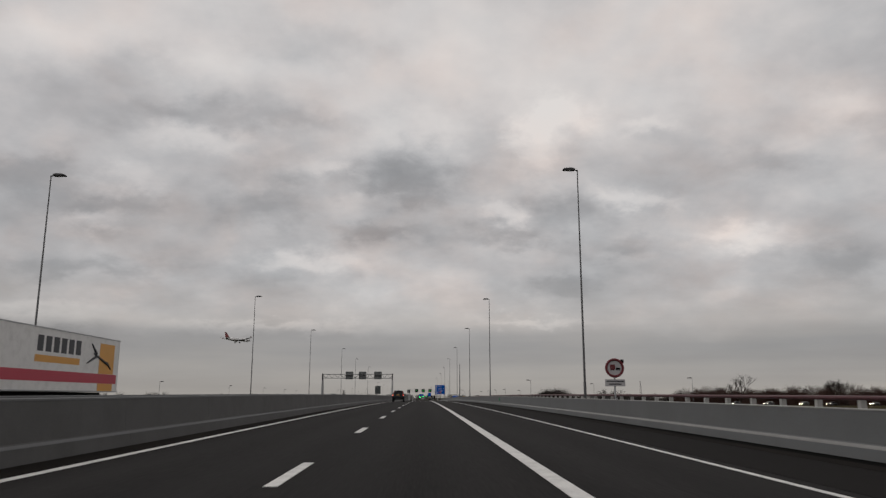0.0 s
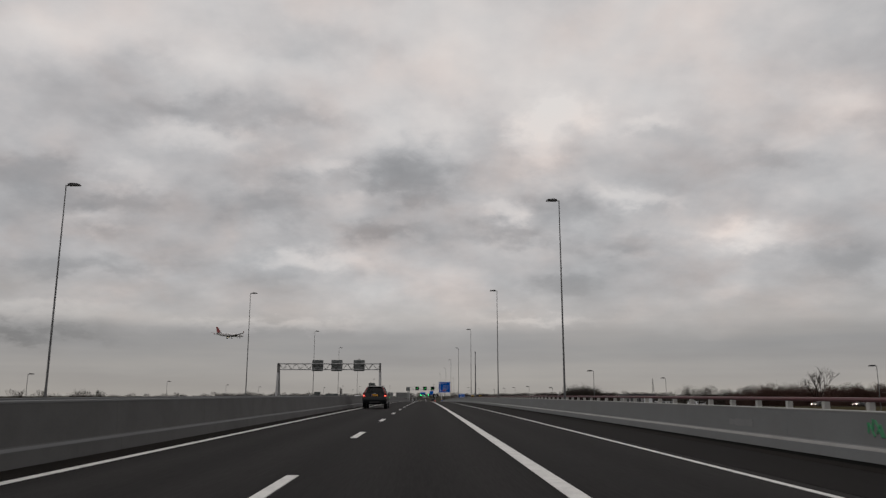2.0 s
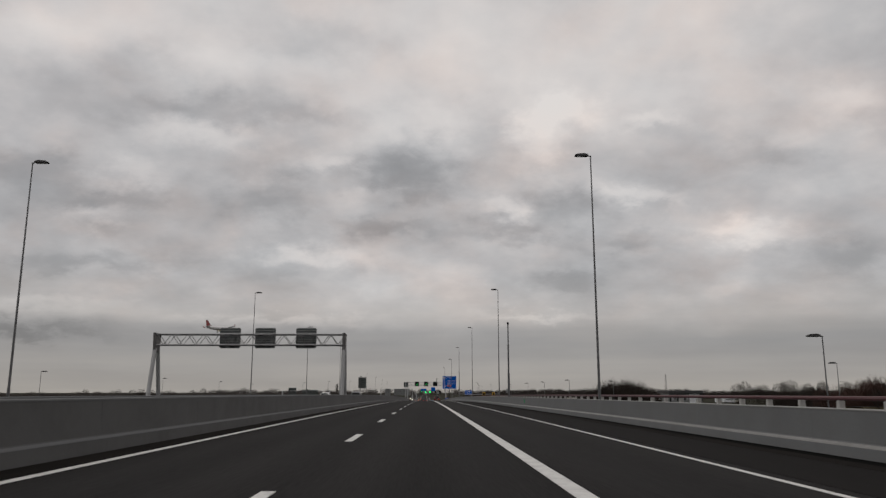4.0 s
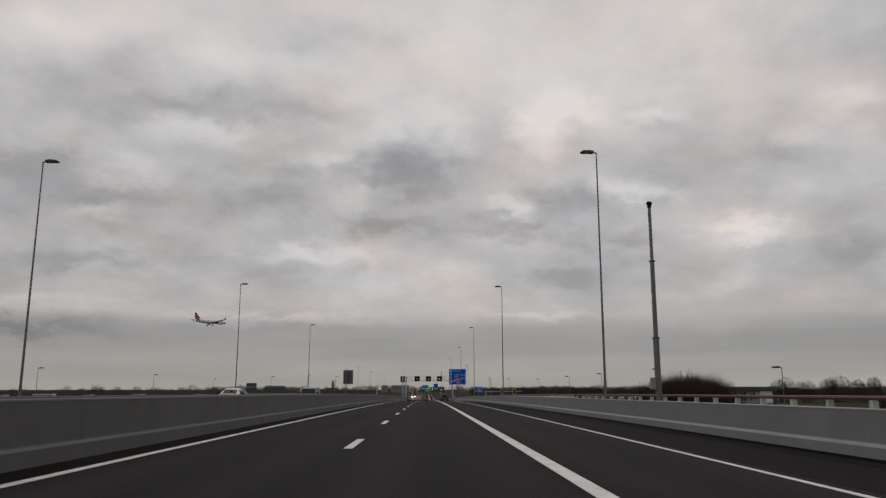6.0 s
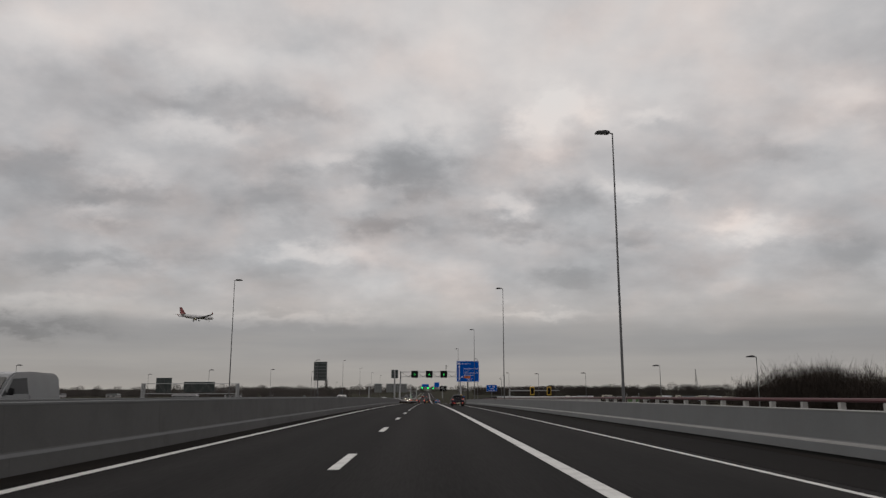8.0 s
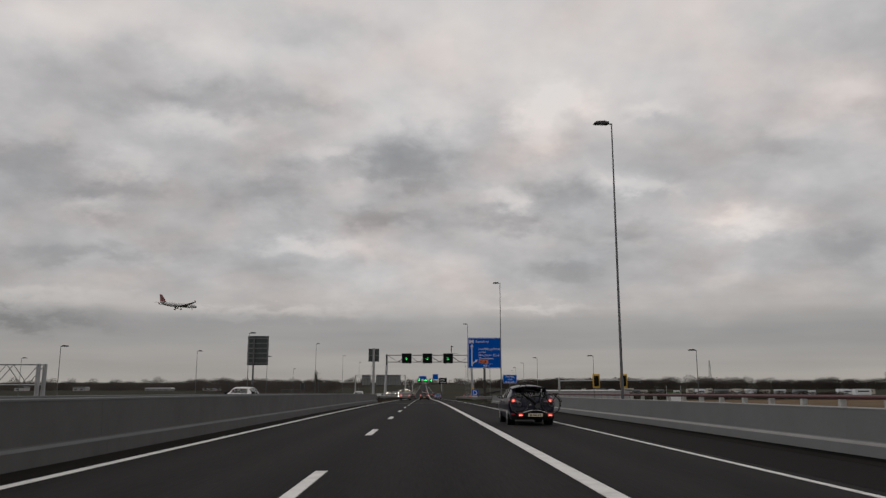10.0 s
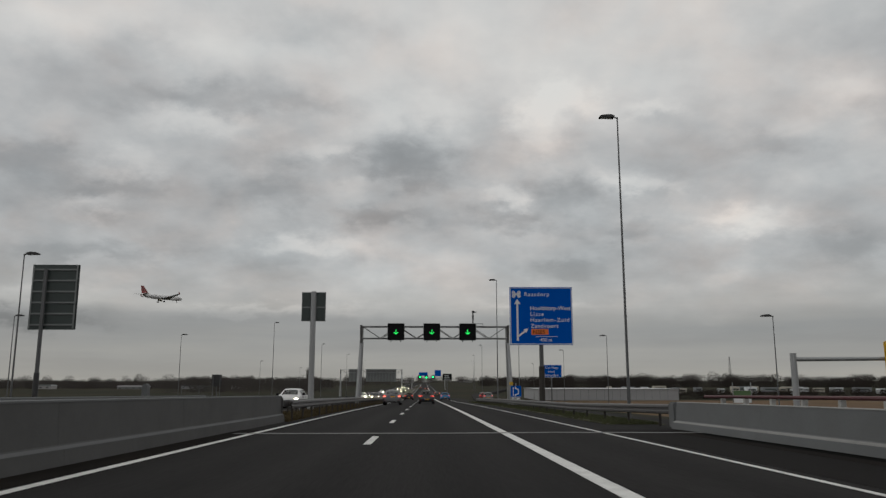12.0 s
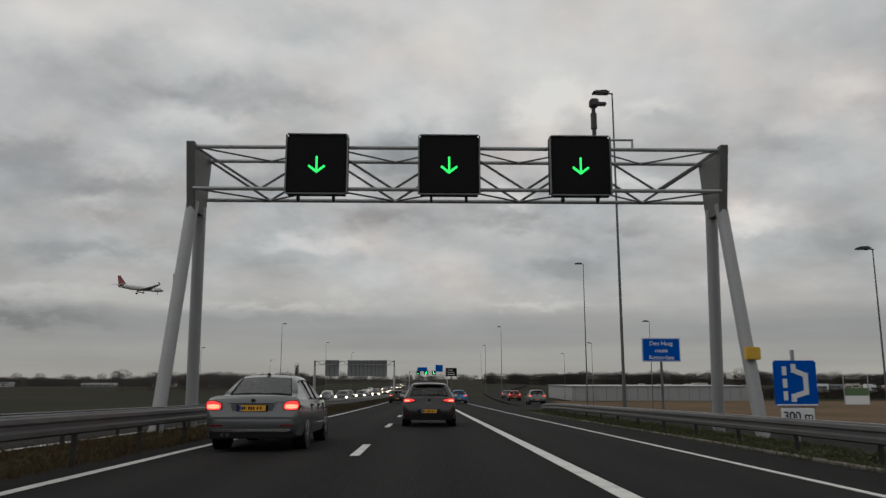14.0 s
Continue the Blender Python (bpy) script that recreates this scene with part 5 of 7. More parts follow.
    part("rear_seal", chain([(-secs[r0][9][0], ys[r0] - 0.004, secs[r0][9][1] + 0.004)] + [(s * secs[r0][10][0], ys[r0] - 0.004, secs[r0][10][1] + 0.004) for s in (-1, 1)] + [(secs[i][9][0], ys[i] - 0.004, secs[i][9][1] + 0.004) for i in range(r0, r1 + 1)], 0.012), TRIM, t, "black window seal")
    part("rear_seal", chain([(-secs[i][9][0], ys[i] - 0.004, secs[i][9][1] + 0.004) for i in range(r0, r1 + 1)], 0.012), TRIM, t, "black window seal")
    for side in (-1, 1):
        for a, b in spec["sides"][:-1]:
            i = b
            (x0, z0), (x1, z1) = coarse[i][6], coarse[i][7]
            part("pillar_trim", tube(bmesh.new(), (side * (x0 + 0.004), given[i][0], z0), (side * (x1 + 0.004), given[i][0], z1), 0.016, seg=6), TRIM, t, "black pillar trim")
    return secs, ys


def wheels(t, spec, half):
    r = spec["wheel"]
    for ya in spec["axles"]:
        for side in (-1, 1):
            arch = part("wheel_arch", tube(bmesh.new(), (side * (half - 0.26), ya, r), (side * (half + 0.006), ya, r + 0.01), r + 0.055, seg=28), TRIM, t, "dark wheel arch")
            w = part("wheel", ring(bmesh.new(), (side * (half - 0.085), ya, r), (1, 0, 0), r - 0.085, 0.088, 28, 10), TYRE, t, "black tyre", smooth=True)
            bm = disc(bmesh.new(), (side * (half - 0.07), ya, r), (1, 0, 0), r - 0.10, 0.12, 24)
            part("hub", bm, TRIM, w)
            bm = bmesh.new()
            ring(bm, (side * (half - 0.005), ya, r), (1, 0, 0), r - 0.115, 0.018, 24, 6)
            for k in range(7):
                a = 2 * math.pi * k / 7
                tube(bm, (side * (half + 0.001), ya + 0.04 * math.cos(a), r + 0.04 * math.sin(a)), (side * (half - 0.005), ya + (r - 0.12) * math.cos(a), r + (r - 0.12) * math.sin(a)), 0.026, 0.02, 6)
            disc(bm, (side * half, ya, r), (1, 0, 0), 0.06, 0.03, 14)
            part("rim", bm, ALLOY, w, "spoked alloy rim", smooth=True)


def mirrors(t, half, y, z, body_mat, size=1.0):
    for side in (-1, 1):
        bm = bmesh.new()
        bmesh.ops.create_uvsphere(bm, u_segments=14, v_segments=9, radius=1.0, matrix=Matrix.Diagonal((0.135 * size, 0.10, 0.095 * size, 1)))
        for v in bm.verts:
            v.co.y = max(v.co.y, -0.05)
            v.co.z *= 1 + 0.25 * v.co.x * side / 0.135 * -1
        bmesh.ops.translate(bm, verts=bm.verts, vec=(side * (half + 0.11), y, z))
        m = part("door_mirror", bm, body_mat, t, smooth=True)
        part("mirror_foot", tube(bmesh.new(), (side * (half - 0.05), y + 0.02, z - 0.06), (side * (half + 0.05), y + 0.02, z - 0.03), 0.03, seg=6), TRIM, m)
        part("mirror_glass", boxed(side * (half + 0.11) - 0.095 * size, side * (half + 0.11) + 0.095 * size, y - 0.056, y - 0.0505, z - 0.05 * size, z + 0.05 * size, bevel=0.002), CHROME, m)


def number_plate(t, y, z, mat, w=0.52, h=0.112, x=0.0):
    p = part("number_plate", boxed(x - w / 2, x + w / 2, y - 0.012, y + 0.03, z - h / 2, z + h / 2, bevel=0.004), mat, t, "number plate with a bar of dark characters")
    if mat is not PLATE_PALE:
        part("blue_band", boxed(x - w / 2 + 0.004, x - w / 2 + 0.045, y - 0.0155, y - 0.0125, z - h / 2 + 0.006, z + h / 2 - 0.006), SIGN_BLUE, p)
    for a in (-0.20, -0.155, -0.075, -0.03, 0.015, 0.09, 0.15):
        part("character_bar", boxed(x + a, x + a + 0.03, y - 0.0155, y - 0.0125, z - h * 0.26, z + h * 0.26), BLACK, p)


def seats(t, z, y_rear, half, floor=0.35):
    for x, y in ((-0.42, y_rear + 0.95), (0.42, y_rear + 0.95), (-0.45, y_rear), (0.45, y_rear)):
        bm = box(bmesh.new(), x - 0.24, x + 0.24, y, y + 0.14, floor, z - 0.12, bevel=0.05)
        s = part("seat", bm, SEATS, t, "dark seat back")
        part("headrest", boxed(x - 0.12, x + 0.12, y + 0.02, y + 0.1, z - 0.16, z + 0.05, bevel=0.035), SEATS, s)


def seam(t, x0, x1, y0, y1, z0, z1, name="shut_line"):
    return part(name, boxed(x0, x1, y0, y1, z0, z1), TRIM, t)


def small_fittings(t, spec, half, belt):
    """Handles and door seams on the flanks."""
    for side in (-1, 1):
        for y in (spec["axles"][0] + 0.62, spec["axles"][0] + 1.62):
            part("door_handle", boxed(*sorted((side * (half - 0.02), side * (half + 0.012))), y, y + 0.19, belt - 0.15, belt - 0.115, bevel=0.01), TRIM, t)
        for y in (spec["axles"][0] + 0.85 - 0.3, spec["axles"][0] + 1.85 - 0.3, spec["axles"][1] - 0.52):
            if "tuck" in spec:
                bm = tube(bmesh.new(), (side * (half - spec["tuck"] - 0.002), y, 0.42), (side * (half - 0.002), y, 0.72), 0.005, seg=5)
                part("shut_line", tube(bm, (side * (half - 0.002), y, 0.72), (side * (half - 0.028), y, belt - 0.05), 0.005, seg=5), TRIM, t)
            else:
                part("shut_line", boxed(*sorted((side * (half - 0.03), side * (half + 0.0025))), y, y + 0.012, 0.38, belt - 0.1), TRIM, t)


def headlamps(t, L, half, z, lit):
    for side in (-1, 1):
        x0, x1 = sorted((side * (half - 0.34), side * (half - 0.10)))
        h = part("headlamp", boxed(x0, x1, L - 0.2, L - 0.02, z - 0.07, z + 0.07, bevel=0.03), HEADLAMP if lit else TAIL_CLEAR, t, "headlamp")


def hatchback(label, body_mat, plate=PLATE_YELLOW, front_lit=False, group="", spec=HATCH, clear_lens=False):
    t = thing("car", label, "car", group=group)
    half = spec["stations"][8][1]
    car_body(spec, t, body_mat, PANE, PANE)
    compact = spec is COMPACT
    wheels(t, spec, half - (0.042 if compact else 0.005))
    mirrors(t, *((0.82, 2.64, 1.03, TRIM, 0.78) if compact else (0.88, 2.95, 1.03, TRIM)))
    seats(t, 1.16, 1.15, 0.8)
    small_fittings(t, spec, half - 0.002, 0.97)
    for side in (-1, 1):
        if clear_lens:
            l = part("tail_lamp", lens(bmesh.new(), [(0.42, 0.855), (0.58, 0.83), (0.78, 0.845), (0.87, 0.885), (0.878, 0.965), (0.72, 0.955), (0.54, 0.905)], side, 0.07, 0.40), TAIL_CLEAR, t, "pale clear-glass tail lamp")
            part("lamp_strip", disc(bmesh.new(), (side * 0.68, 0.07, 0.90), (0, 1, 0), 0.06, 0.03, 18), TAIL_LIT, l, "lit round lamp")
            part("brake_strip", disc(bmesh.new(), (side * 0.68, 0.052, 0.90), (0, 1, 0), 0.03, 0.006, 14), TAIL_CORE, l, "bright lamp core")
        else:
            tail_lamp(t, HATCH_LENS, side, 0.04, "wedge-shaped red tail lamp", [(0.66, 0.835), (0.80, 0.825), (0.84, 0.85), (0.80, 0.885), (0.66, 0.88)])
        r0, r1 = sorted((side * 0.62, side * 0.78))
        part("reflector", boxed(r0, r1, -0.012, 0.03, 0.395, 0.44, bevel=0.012), REFLEX if compact else TAIL_DIM, t, "red reflector")
    if plate:
        number_plate(t, -0.002, 0.50, plate)
    part("plate_recess", boxed(-0.40, 0.40, -0.004, 0.05, 0.425, 0.575, bevel=0.01), TRIM, t)
    part("lower_bumper", boxed(-0.80, 0.80, -0.012, 0.3, 0.21, 0.40, bevel=0.03), TRIM, t, "black lower bumper")
    part("badge", disc(bmesh.new(), (0, 0.075, 0.86), (0, 1, 0.25), 0.055, 0.02, 18), CHROME, t, "round chrome badge")
    part("lettering_bar", boxed(-0.16, 0.16, 0.046, 0.06, 0.735, 0.762), CHROME, t, "row of chrome letters")
    sy = spec["stations"][5][0]
    # the spoiler follows the roof's camber down to its corners
    reach, tail, lip, rise = (0.66, 0.22, 0.10, 1.438) if compact else (0.56, 0.12, 0.045, 1.425)
    xs = [reach * k / 8 for k in range(-8, 9)]
    top_z = [rise - lip * abs(x / reach) ** 2.6 for x in xs]
    bm = bmesh.new()
    rows_ = [[bm.verts.new((x, y + 0.10 * (x / reach) ** 4, z + dz)) for x, z in zip(xs, top_z)] for y, dz in ((sy - tail, -0.012), (sy - tail, -0.040), (sy + 0.2, -0.06), (sy + 0.2, 0.002))]
    for r, q in zip(rows_, rows_[1:] + rows_[:1]):
        for k in range(16):
            bm.faces.new((r[k], r[k + 1], q[k + 1], q[k]))
    for k in (0, 16):
        bm.faces.new([r[k] for r in rows_])
    bmesh.ops.recalc_face_normals(bm, faces=bm.faces)
    part("spoiler", bm, body_mat, t, "roof spoiler")
    part("wiper", tube(bmesh.new(), (0, 0.17, 1.02), (0.34, 0.21, 1.06), 0.012, seg=6), BLACK, t)
    seam(t, -0.70, 0.70, 0.028, 0.034, 0.690, 0.698)
    part("exhaust", tube(bmesh.new(), (-0.5, -0.005, 0.29), (-0.5, 0.2, 0.29), 0.035, seg=12), CHROME, t)
    headlamps(t, spec["length"], 0.86, 0.66, front_lit)
    return t


def lens(bm, outline, side, y0, y1, shrink=1.0):
    """A lamp glass: an outline of (x, z) points given for the +x side, swept back at its outer edge."""
    cx, cz = sum(p[0] for p in outline) / len(outline), sum(p[1] for p in outline) / len(outline)
    pts = [(cx + (x - cx) * shrink, cz + (z - cz) * shrink) for x, z in outline]
    inner = min(x for x, z in pts)
    a = [bm.verts.new((side * x, y0 + max(0.0, x - inner - 0.12) * 0.10, z)) for x, z in pts]
    b = [bm.verts.new((side * x, y1 + max(0.0, x - inner - 0.12) * 0.10, z)) for x, z in pts]
    bm.faces.new(a), bm.faces.new(b[::-1])
    for i in range(len(a)):
        bm.faces.new((a[i - 1], a[i], b[i], b[i - 1]))
    return bm


HATCH_LENS = [(0.44, 0.845), (0.58, 0.815), (0.80, 0.79), (0.875, 0.81), (0.885, 0.87), (0.85, 0.925), (0.62, 0.92), (0.48, 0.885)]
SALOON_LENS = [(0.60, 0.765), (0.575, 0.83), (0.60, 0.90), (0.70, 0.94), (0.80, 0.952), (0.89, 0.935), (0.91, 0.85), (0.89, 0.765), (0.74, 0.748)]
SUV_LENS = [(0.70, 0.93), (0.74, 0.90), (0.90, 0.905), (0.93, 0.96), (0.925, 1.08), (0.88, 1.20), (0.80, 1.20), (0.76, 1.08)]


def tail_lamp(t, outline, side, y, label, core):
    l = part("tail_lamp", lens(bmesh.new(), outline, side, y, y + 0.16), TAIL_DIM, t, label)
    part("lamp_strip", lens(bmesh.new(), outline, side, y - 0.012, y - 0.002, 0.86), TAIL_LIT, l, "lit red lamp")
    part("brake_strip", lens(bmesh.new(), core, side, y - 0.022, y - 0.013), TAIL_CORE, l, "bright lamp core")
    return l


GREY_PAINT = paint("dark_grey_paint", (0.024, 0.0235, 0.0245), 0.3, 0.3, 1.0, 0.3)
NAVY_PAINT = paint("midnight_blue_paint", (0.0022, 0.0026, 0.016), 0.0, 0.35, 0.45, 0.15)
SUV_PAINT = paint("blue_grey_paint", (0.0042, 0.0058, 0.0075), 0.0, 0.45, 0.45, 0.12)
SILVER_PAINT = paint("silver_grey_paint", (0.125, 0.132, 0.138), 0.75, 0.35, 1.0)

seat_car = hatchback("dark grey five-door hatchback with lit tail lamps on the middle lane", GREY_PAINT)
seat_car.matrix_world = on_road(-0.38, 457.75, 0.02)


def suv():
    t = thing("car", "dark blue-grey estate-like off-road car with roof rails and lit tail lamps", "car")
    car_body(SUVC, t, SUV_PAINT, PANE_DARK, PANE_DARK)
    wheels(t, SUVC, 0.945)
    mirrors(t, 0.93, 3.2, 1.18, BLACK)
    small_fittings(t, SUVC, 0.948, 1.13)
    seats(t, 1.36, 1.2, 0.8, 0.5)
    for side in (-1, 1):
        l = part("tail_lamp", lens(bmesh.new(), SUV_LENS, side, 0.04, 0.24), TAIL_DIM, t, "tall red tail lamp")
        low_lens = [(0.73, 0.92), (0.90, 0.925), (0.92, 0.97), (0.90, 1.03), (0.77, 1.03)]
        part("lamp_strip", lens(bmesh.new(), low_lens, side, 0.028, 0.038), TAIL_LIT, l, "lit lower lamp")
        part("brake_strip", lens(bmesh.new(), low_lens, side, 0.018, 0.027, 0.6), TAIL_CORE, l, "bright lamp core")
        part("pillar_lamp", tube(bmesh.new(), (side * 0.84, 0.17, 1.16), (side * 0.605, 0.44, 1.62), 0.075, 0.045, 8), TAIL_DIM, l, "red lamp running up the pillar", smooth=True)
        bm = tube(bmesh.new(), (side * 0.57, 0.66, 1.742), (side * 0.57, 2.5, 1.755), 0.016, seg=8)
        for y in (0.66, 1.55, 2.5):
            tube(bm, (side * 0.57, y, 1.748), (side * 0.57, y + (-0.12 if y < 1 else 0.12 if y > 2 else 0), 1.69), 0.018, seg=8)
        part("roof_rail", bm, TRIM, t, "black roof rail", smooth=True)
        r0, r1 = sorted((side * 0.60, side * 0.84))
        part("reflector", boxed(r0, r1, 0.01, 0.05, 0.735, 0.77, bevel=0.005), TAIL_DIM, t, "red reflector")
    number_plate(t, 0.035, 1.02, PLATE_YELLOW)
    part("plate_recess", boxed(-0.40, 0.40, 0.042, 0.1, 0.93, 1.10, bevel=0.015), TRIM, t)
    part("bumper", boxed(-0.86, 0.86, -0.035, 0.14, 0.56, 0.74, bevel=0.05), SUV_PAINT, t)
    part("lower_bumper", boxed(-0.66, 0.66, 0.03, 0.25, 0.33, 0.56, bevel=0.06), TRIM, t, "black lower bumper")
    part("skid_plate", boxed(-0.42, 0.42, -0.028, 0.1, 0.46, 0.535, bevel=0.02), DARK_STEEL, t, "grey skid plate")
    part("badge", boxed(-0.13, 0.13, 0.075, 0.1, 1.135, 1.165), CHROME, t, "chrome letters")
    seam(t, -0.62, 0.62, 0.058, 0.066, 0.895, 0.905)
    seam(t, -0.80, 0.80, -0.038, -0.034, 0.735, 0.748)
    part("wiper", tube(bmesh.new(), (0.0, 0.12, 1.20), (-0.42, 0.16, 1.24), 0.014, seg=6), BLACK, t)
    part("spoiler", boxed(-0.55, 0.55, 0.33, 0.62, 1.645, 1.69, bevel=0.02), SUV_PAINT, t)
    part("aerial", boxed(-0.03, 0.03, 0.75, 0.9, 1.73, 1.79, bevel=0.015), TRIM, t)
    part("tow_hook", tube(bmesh.new(), (0.12, -0.06, 0.44), (0.12, 0.2, 0.42), 0.03, seg=8), TRIM, t)
    part("exhaust", tube(bmesh.new(), (0.55, -0.01, 0.40), (0.55, 0.2, 0.40), 0.04, seg=12), CHROME, t)
    headlamps(t, 4.8, 0.92, 0.82, False)
    return t


suv().matrix_world = on_road(-3.90, 120.2, 0.02)


def saloon():
    t = thing("car", "silver-grey four-door saloon with lit tail lamps in the fast lane", "car")
    car_body(SALOON, t, SILVER_PAINT, PANE_SHINY, PANE)
    wheels(t, SALOON, 0.915)
    mirrors(t, 0.90, 3.3, 1.02, SILVER_PAINT)
    small_fittings(t, SALOON, 0.918, 0.97)
    seats(t, 1.18, 1.55, 0.8)
    for side in (-1, 1):
        tail_lamp(t, SALOON_LENS, side, 0.034, "rounded red tail lamp", [(0.63, 0.80), (0.74, 0.79), (0.86, 0.80), (0.87, 0.86), (0.76, 0.875), (0.64, 0.865)])
        r0, r1 = sorted((side * 0.55, side * 0.80))
        part("reflector", boxed(r0, r1, -0.012, 0.03, 0.455, 0.49, bevel=0.006), TAIL_DIM, t, "red reflector")
        part("exhaust", tube(bmesh.new(), (side * 0.55 if side < 0 else -0.45, -0.01, 0.30), (side * 0.55 if side < 0 else -0.45, 0.2, 0.30), 0.035, seg=12), DARK_STEEL, t)
    number_plate(t, 0.015, 0.80, PLATE_YELLOW)
    part("plate_recess", boxed(-0.42, 0.42, 0.032, 0.08, 0.70, 0.885, bevel=0.03), SILVER_PAINT, t)
    part("diffuser", boxed(-0.80, 0.80, -0.006, 0.12, 0.23, 0.375, bevel=0.02), TRIM, t, "black lower bumper")
    part("bumper_strip", boxed(-0.74, 0.74, -0.02, 0.05, 0.36, 0.405, bevel=0.008), CHROME, t, "bright strip along the bumper foot")
    part("bumper_ridge", boxed(-0.82, 0.82, -0.02, 0.08, 0.60, 0.635, bevel=0.012), SILVER_PAINT, t)
    part("plate_frame", boxed(-0.30, 0.30, 0.018, 0.04, 0.735, 0.865, bevel=0.006), TRIM, t)
    part("shut_line", boxed(-0.47, 0.47, 0.028, 0.034, 0.886, 0.896), TRIM, t)
    part("badge", disc(bmesh.new(), (0, 0.075, 0.945), (0, 1, 0.3), 0.042, 0.02, 18), DARK_STEEL, t, "round badge")
    part("model_badge", boxed(0.42, 0.58, 0.07, 0.1, 0.925, 0.945), CHROME, t)
    seam(t, -0.50, 0.50, 0.029, 0.034, 0.690, 0.698)
    part("aerial", boxed(-0.03, 0.03, 1.42, 1.56, 1.435, 1.51, bevel=0.02), TRIM, t, "black fin aerial")
    headlamps(t, 4.84, 0.88, 0.66, False)
    return t


saloon().matrix_world = on_road(-3.86, 446.65, 0.02)

# ---- dark blue hatchback with a bicycle on a tow-bar carrier ----
MX, MY, SMALL = 3.137, 332.9, Matrix.Scale(0.885, 4)
mz = hatchback("midnight blue five-door hatchback with lit tail lamps on the slow lane", NAVY_PAINT, None, spec=COMPACT, clear_lens=True)
mz.matrix_world = on_road(MX, MY, 0.01) @ SMALL


def carrier():
    t = thing("bicycle_carrier", "black tow-bar bicycle carrier with lamps and a pale plate", "bicycle carrier")
    part("tow_arm", tube(bmesh.new(), (0, 0.25, 0.36), (0, -0.30, 0.42), 0.035, seg=10), TRIM, t)
    for y in (-0.42, -0.12):
        bm = bmesh.new()
        prism(bm, [(-0.62, 0.46), (0.62, 0.46), (0.62, 0.52), (0.58, 0.485), (-0.58, 0.485), (-0.62, 0.52)], y - 0.06, y + 0.06)
        part("wheel_tray", bm, TRIM, t)
    bm = bmesh.new()
    arc = [(0.42 * k / 8, -0.52, 0.60 - 0.10 * (k / 8) ** 2) for k in range(-8, 9)]
    for a, b in zip(arc, arc[1:]):
        tube(bm, a, b, 0.014, seg=8)
    part("grab_bar", bm, CHROME, t, "chrome bow")
    part("lamp_beam", boxed(-0.64, 0.64, -0.55, -0.46, 0.36, 0.50, bevel=0.02), TRIM, t)
    for s in (-1, 1):
        x0, x1 = sorted((s * 0.43, s * 0.63))
        l = part("lamp", boxed(x0, x1, -0.61, -0.55, 0.37, 0.50, bevel=0.029), REFLEX, t, "rounded carrier tail lamp")
        part("lit_strip", boxed(x0 + 0.03, x1 - 0.035, -0.618, -0.6105, 0.445, 0.475, bevel=0.003), TAIL_LIT, l, "lit red lamp")
        part("lit_core", boxed(x0 + 0.04, x1 - 0.05, -0.618, -0.6105, 0.405, 0.44, bevel=0.003), TAIL_CORE, l, "bright lamp core")
    number_plate(t, -0.57, 0.43, PLATE_PALE)
    part("upright", tube(bmesh.new(), (0.05, -0.05, 0.45), (0.05, -0.02, 1.05), 0.02, seg=8), TRIM, t)
    part("frame_clamp", tube(bmesh.new(), (0.05, -0.02, 1.02), (0.12, -0.26, 1.0), 0.018, seg=8), TRIM, t)
    return t


carrier().matrix_world = on_road(MX + 0.03, MY, -0.02) @ SMALL


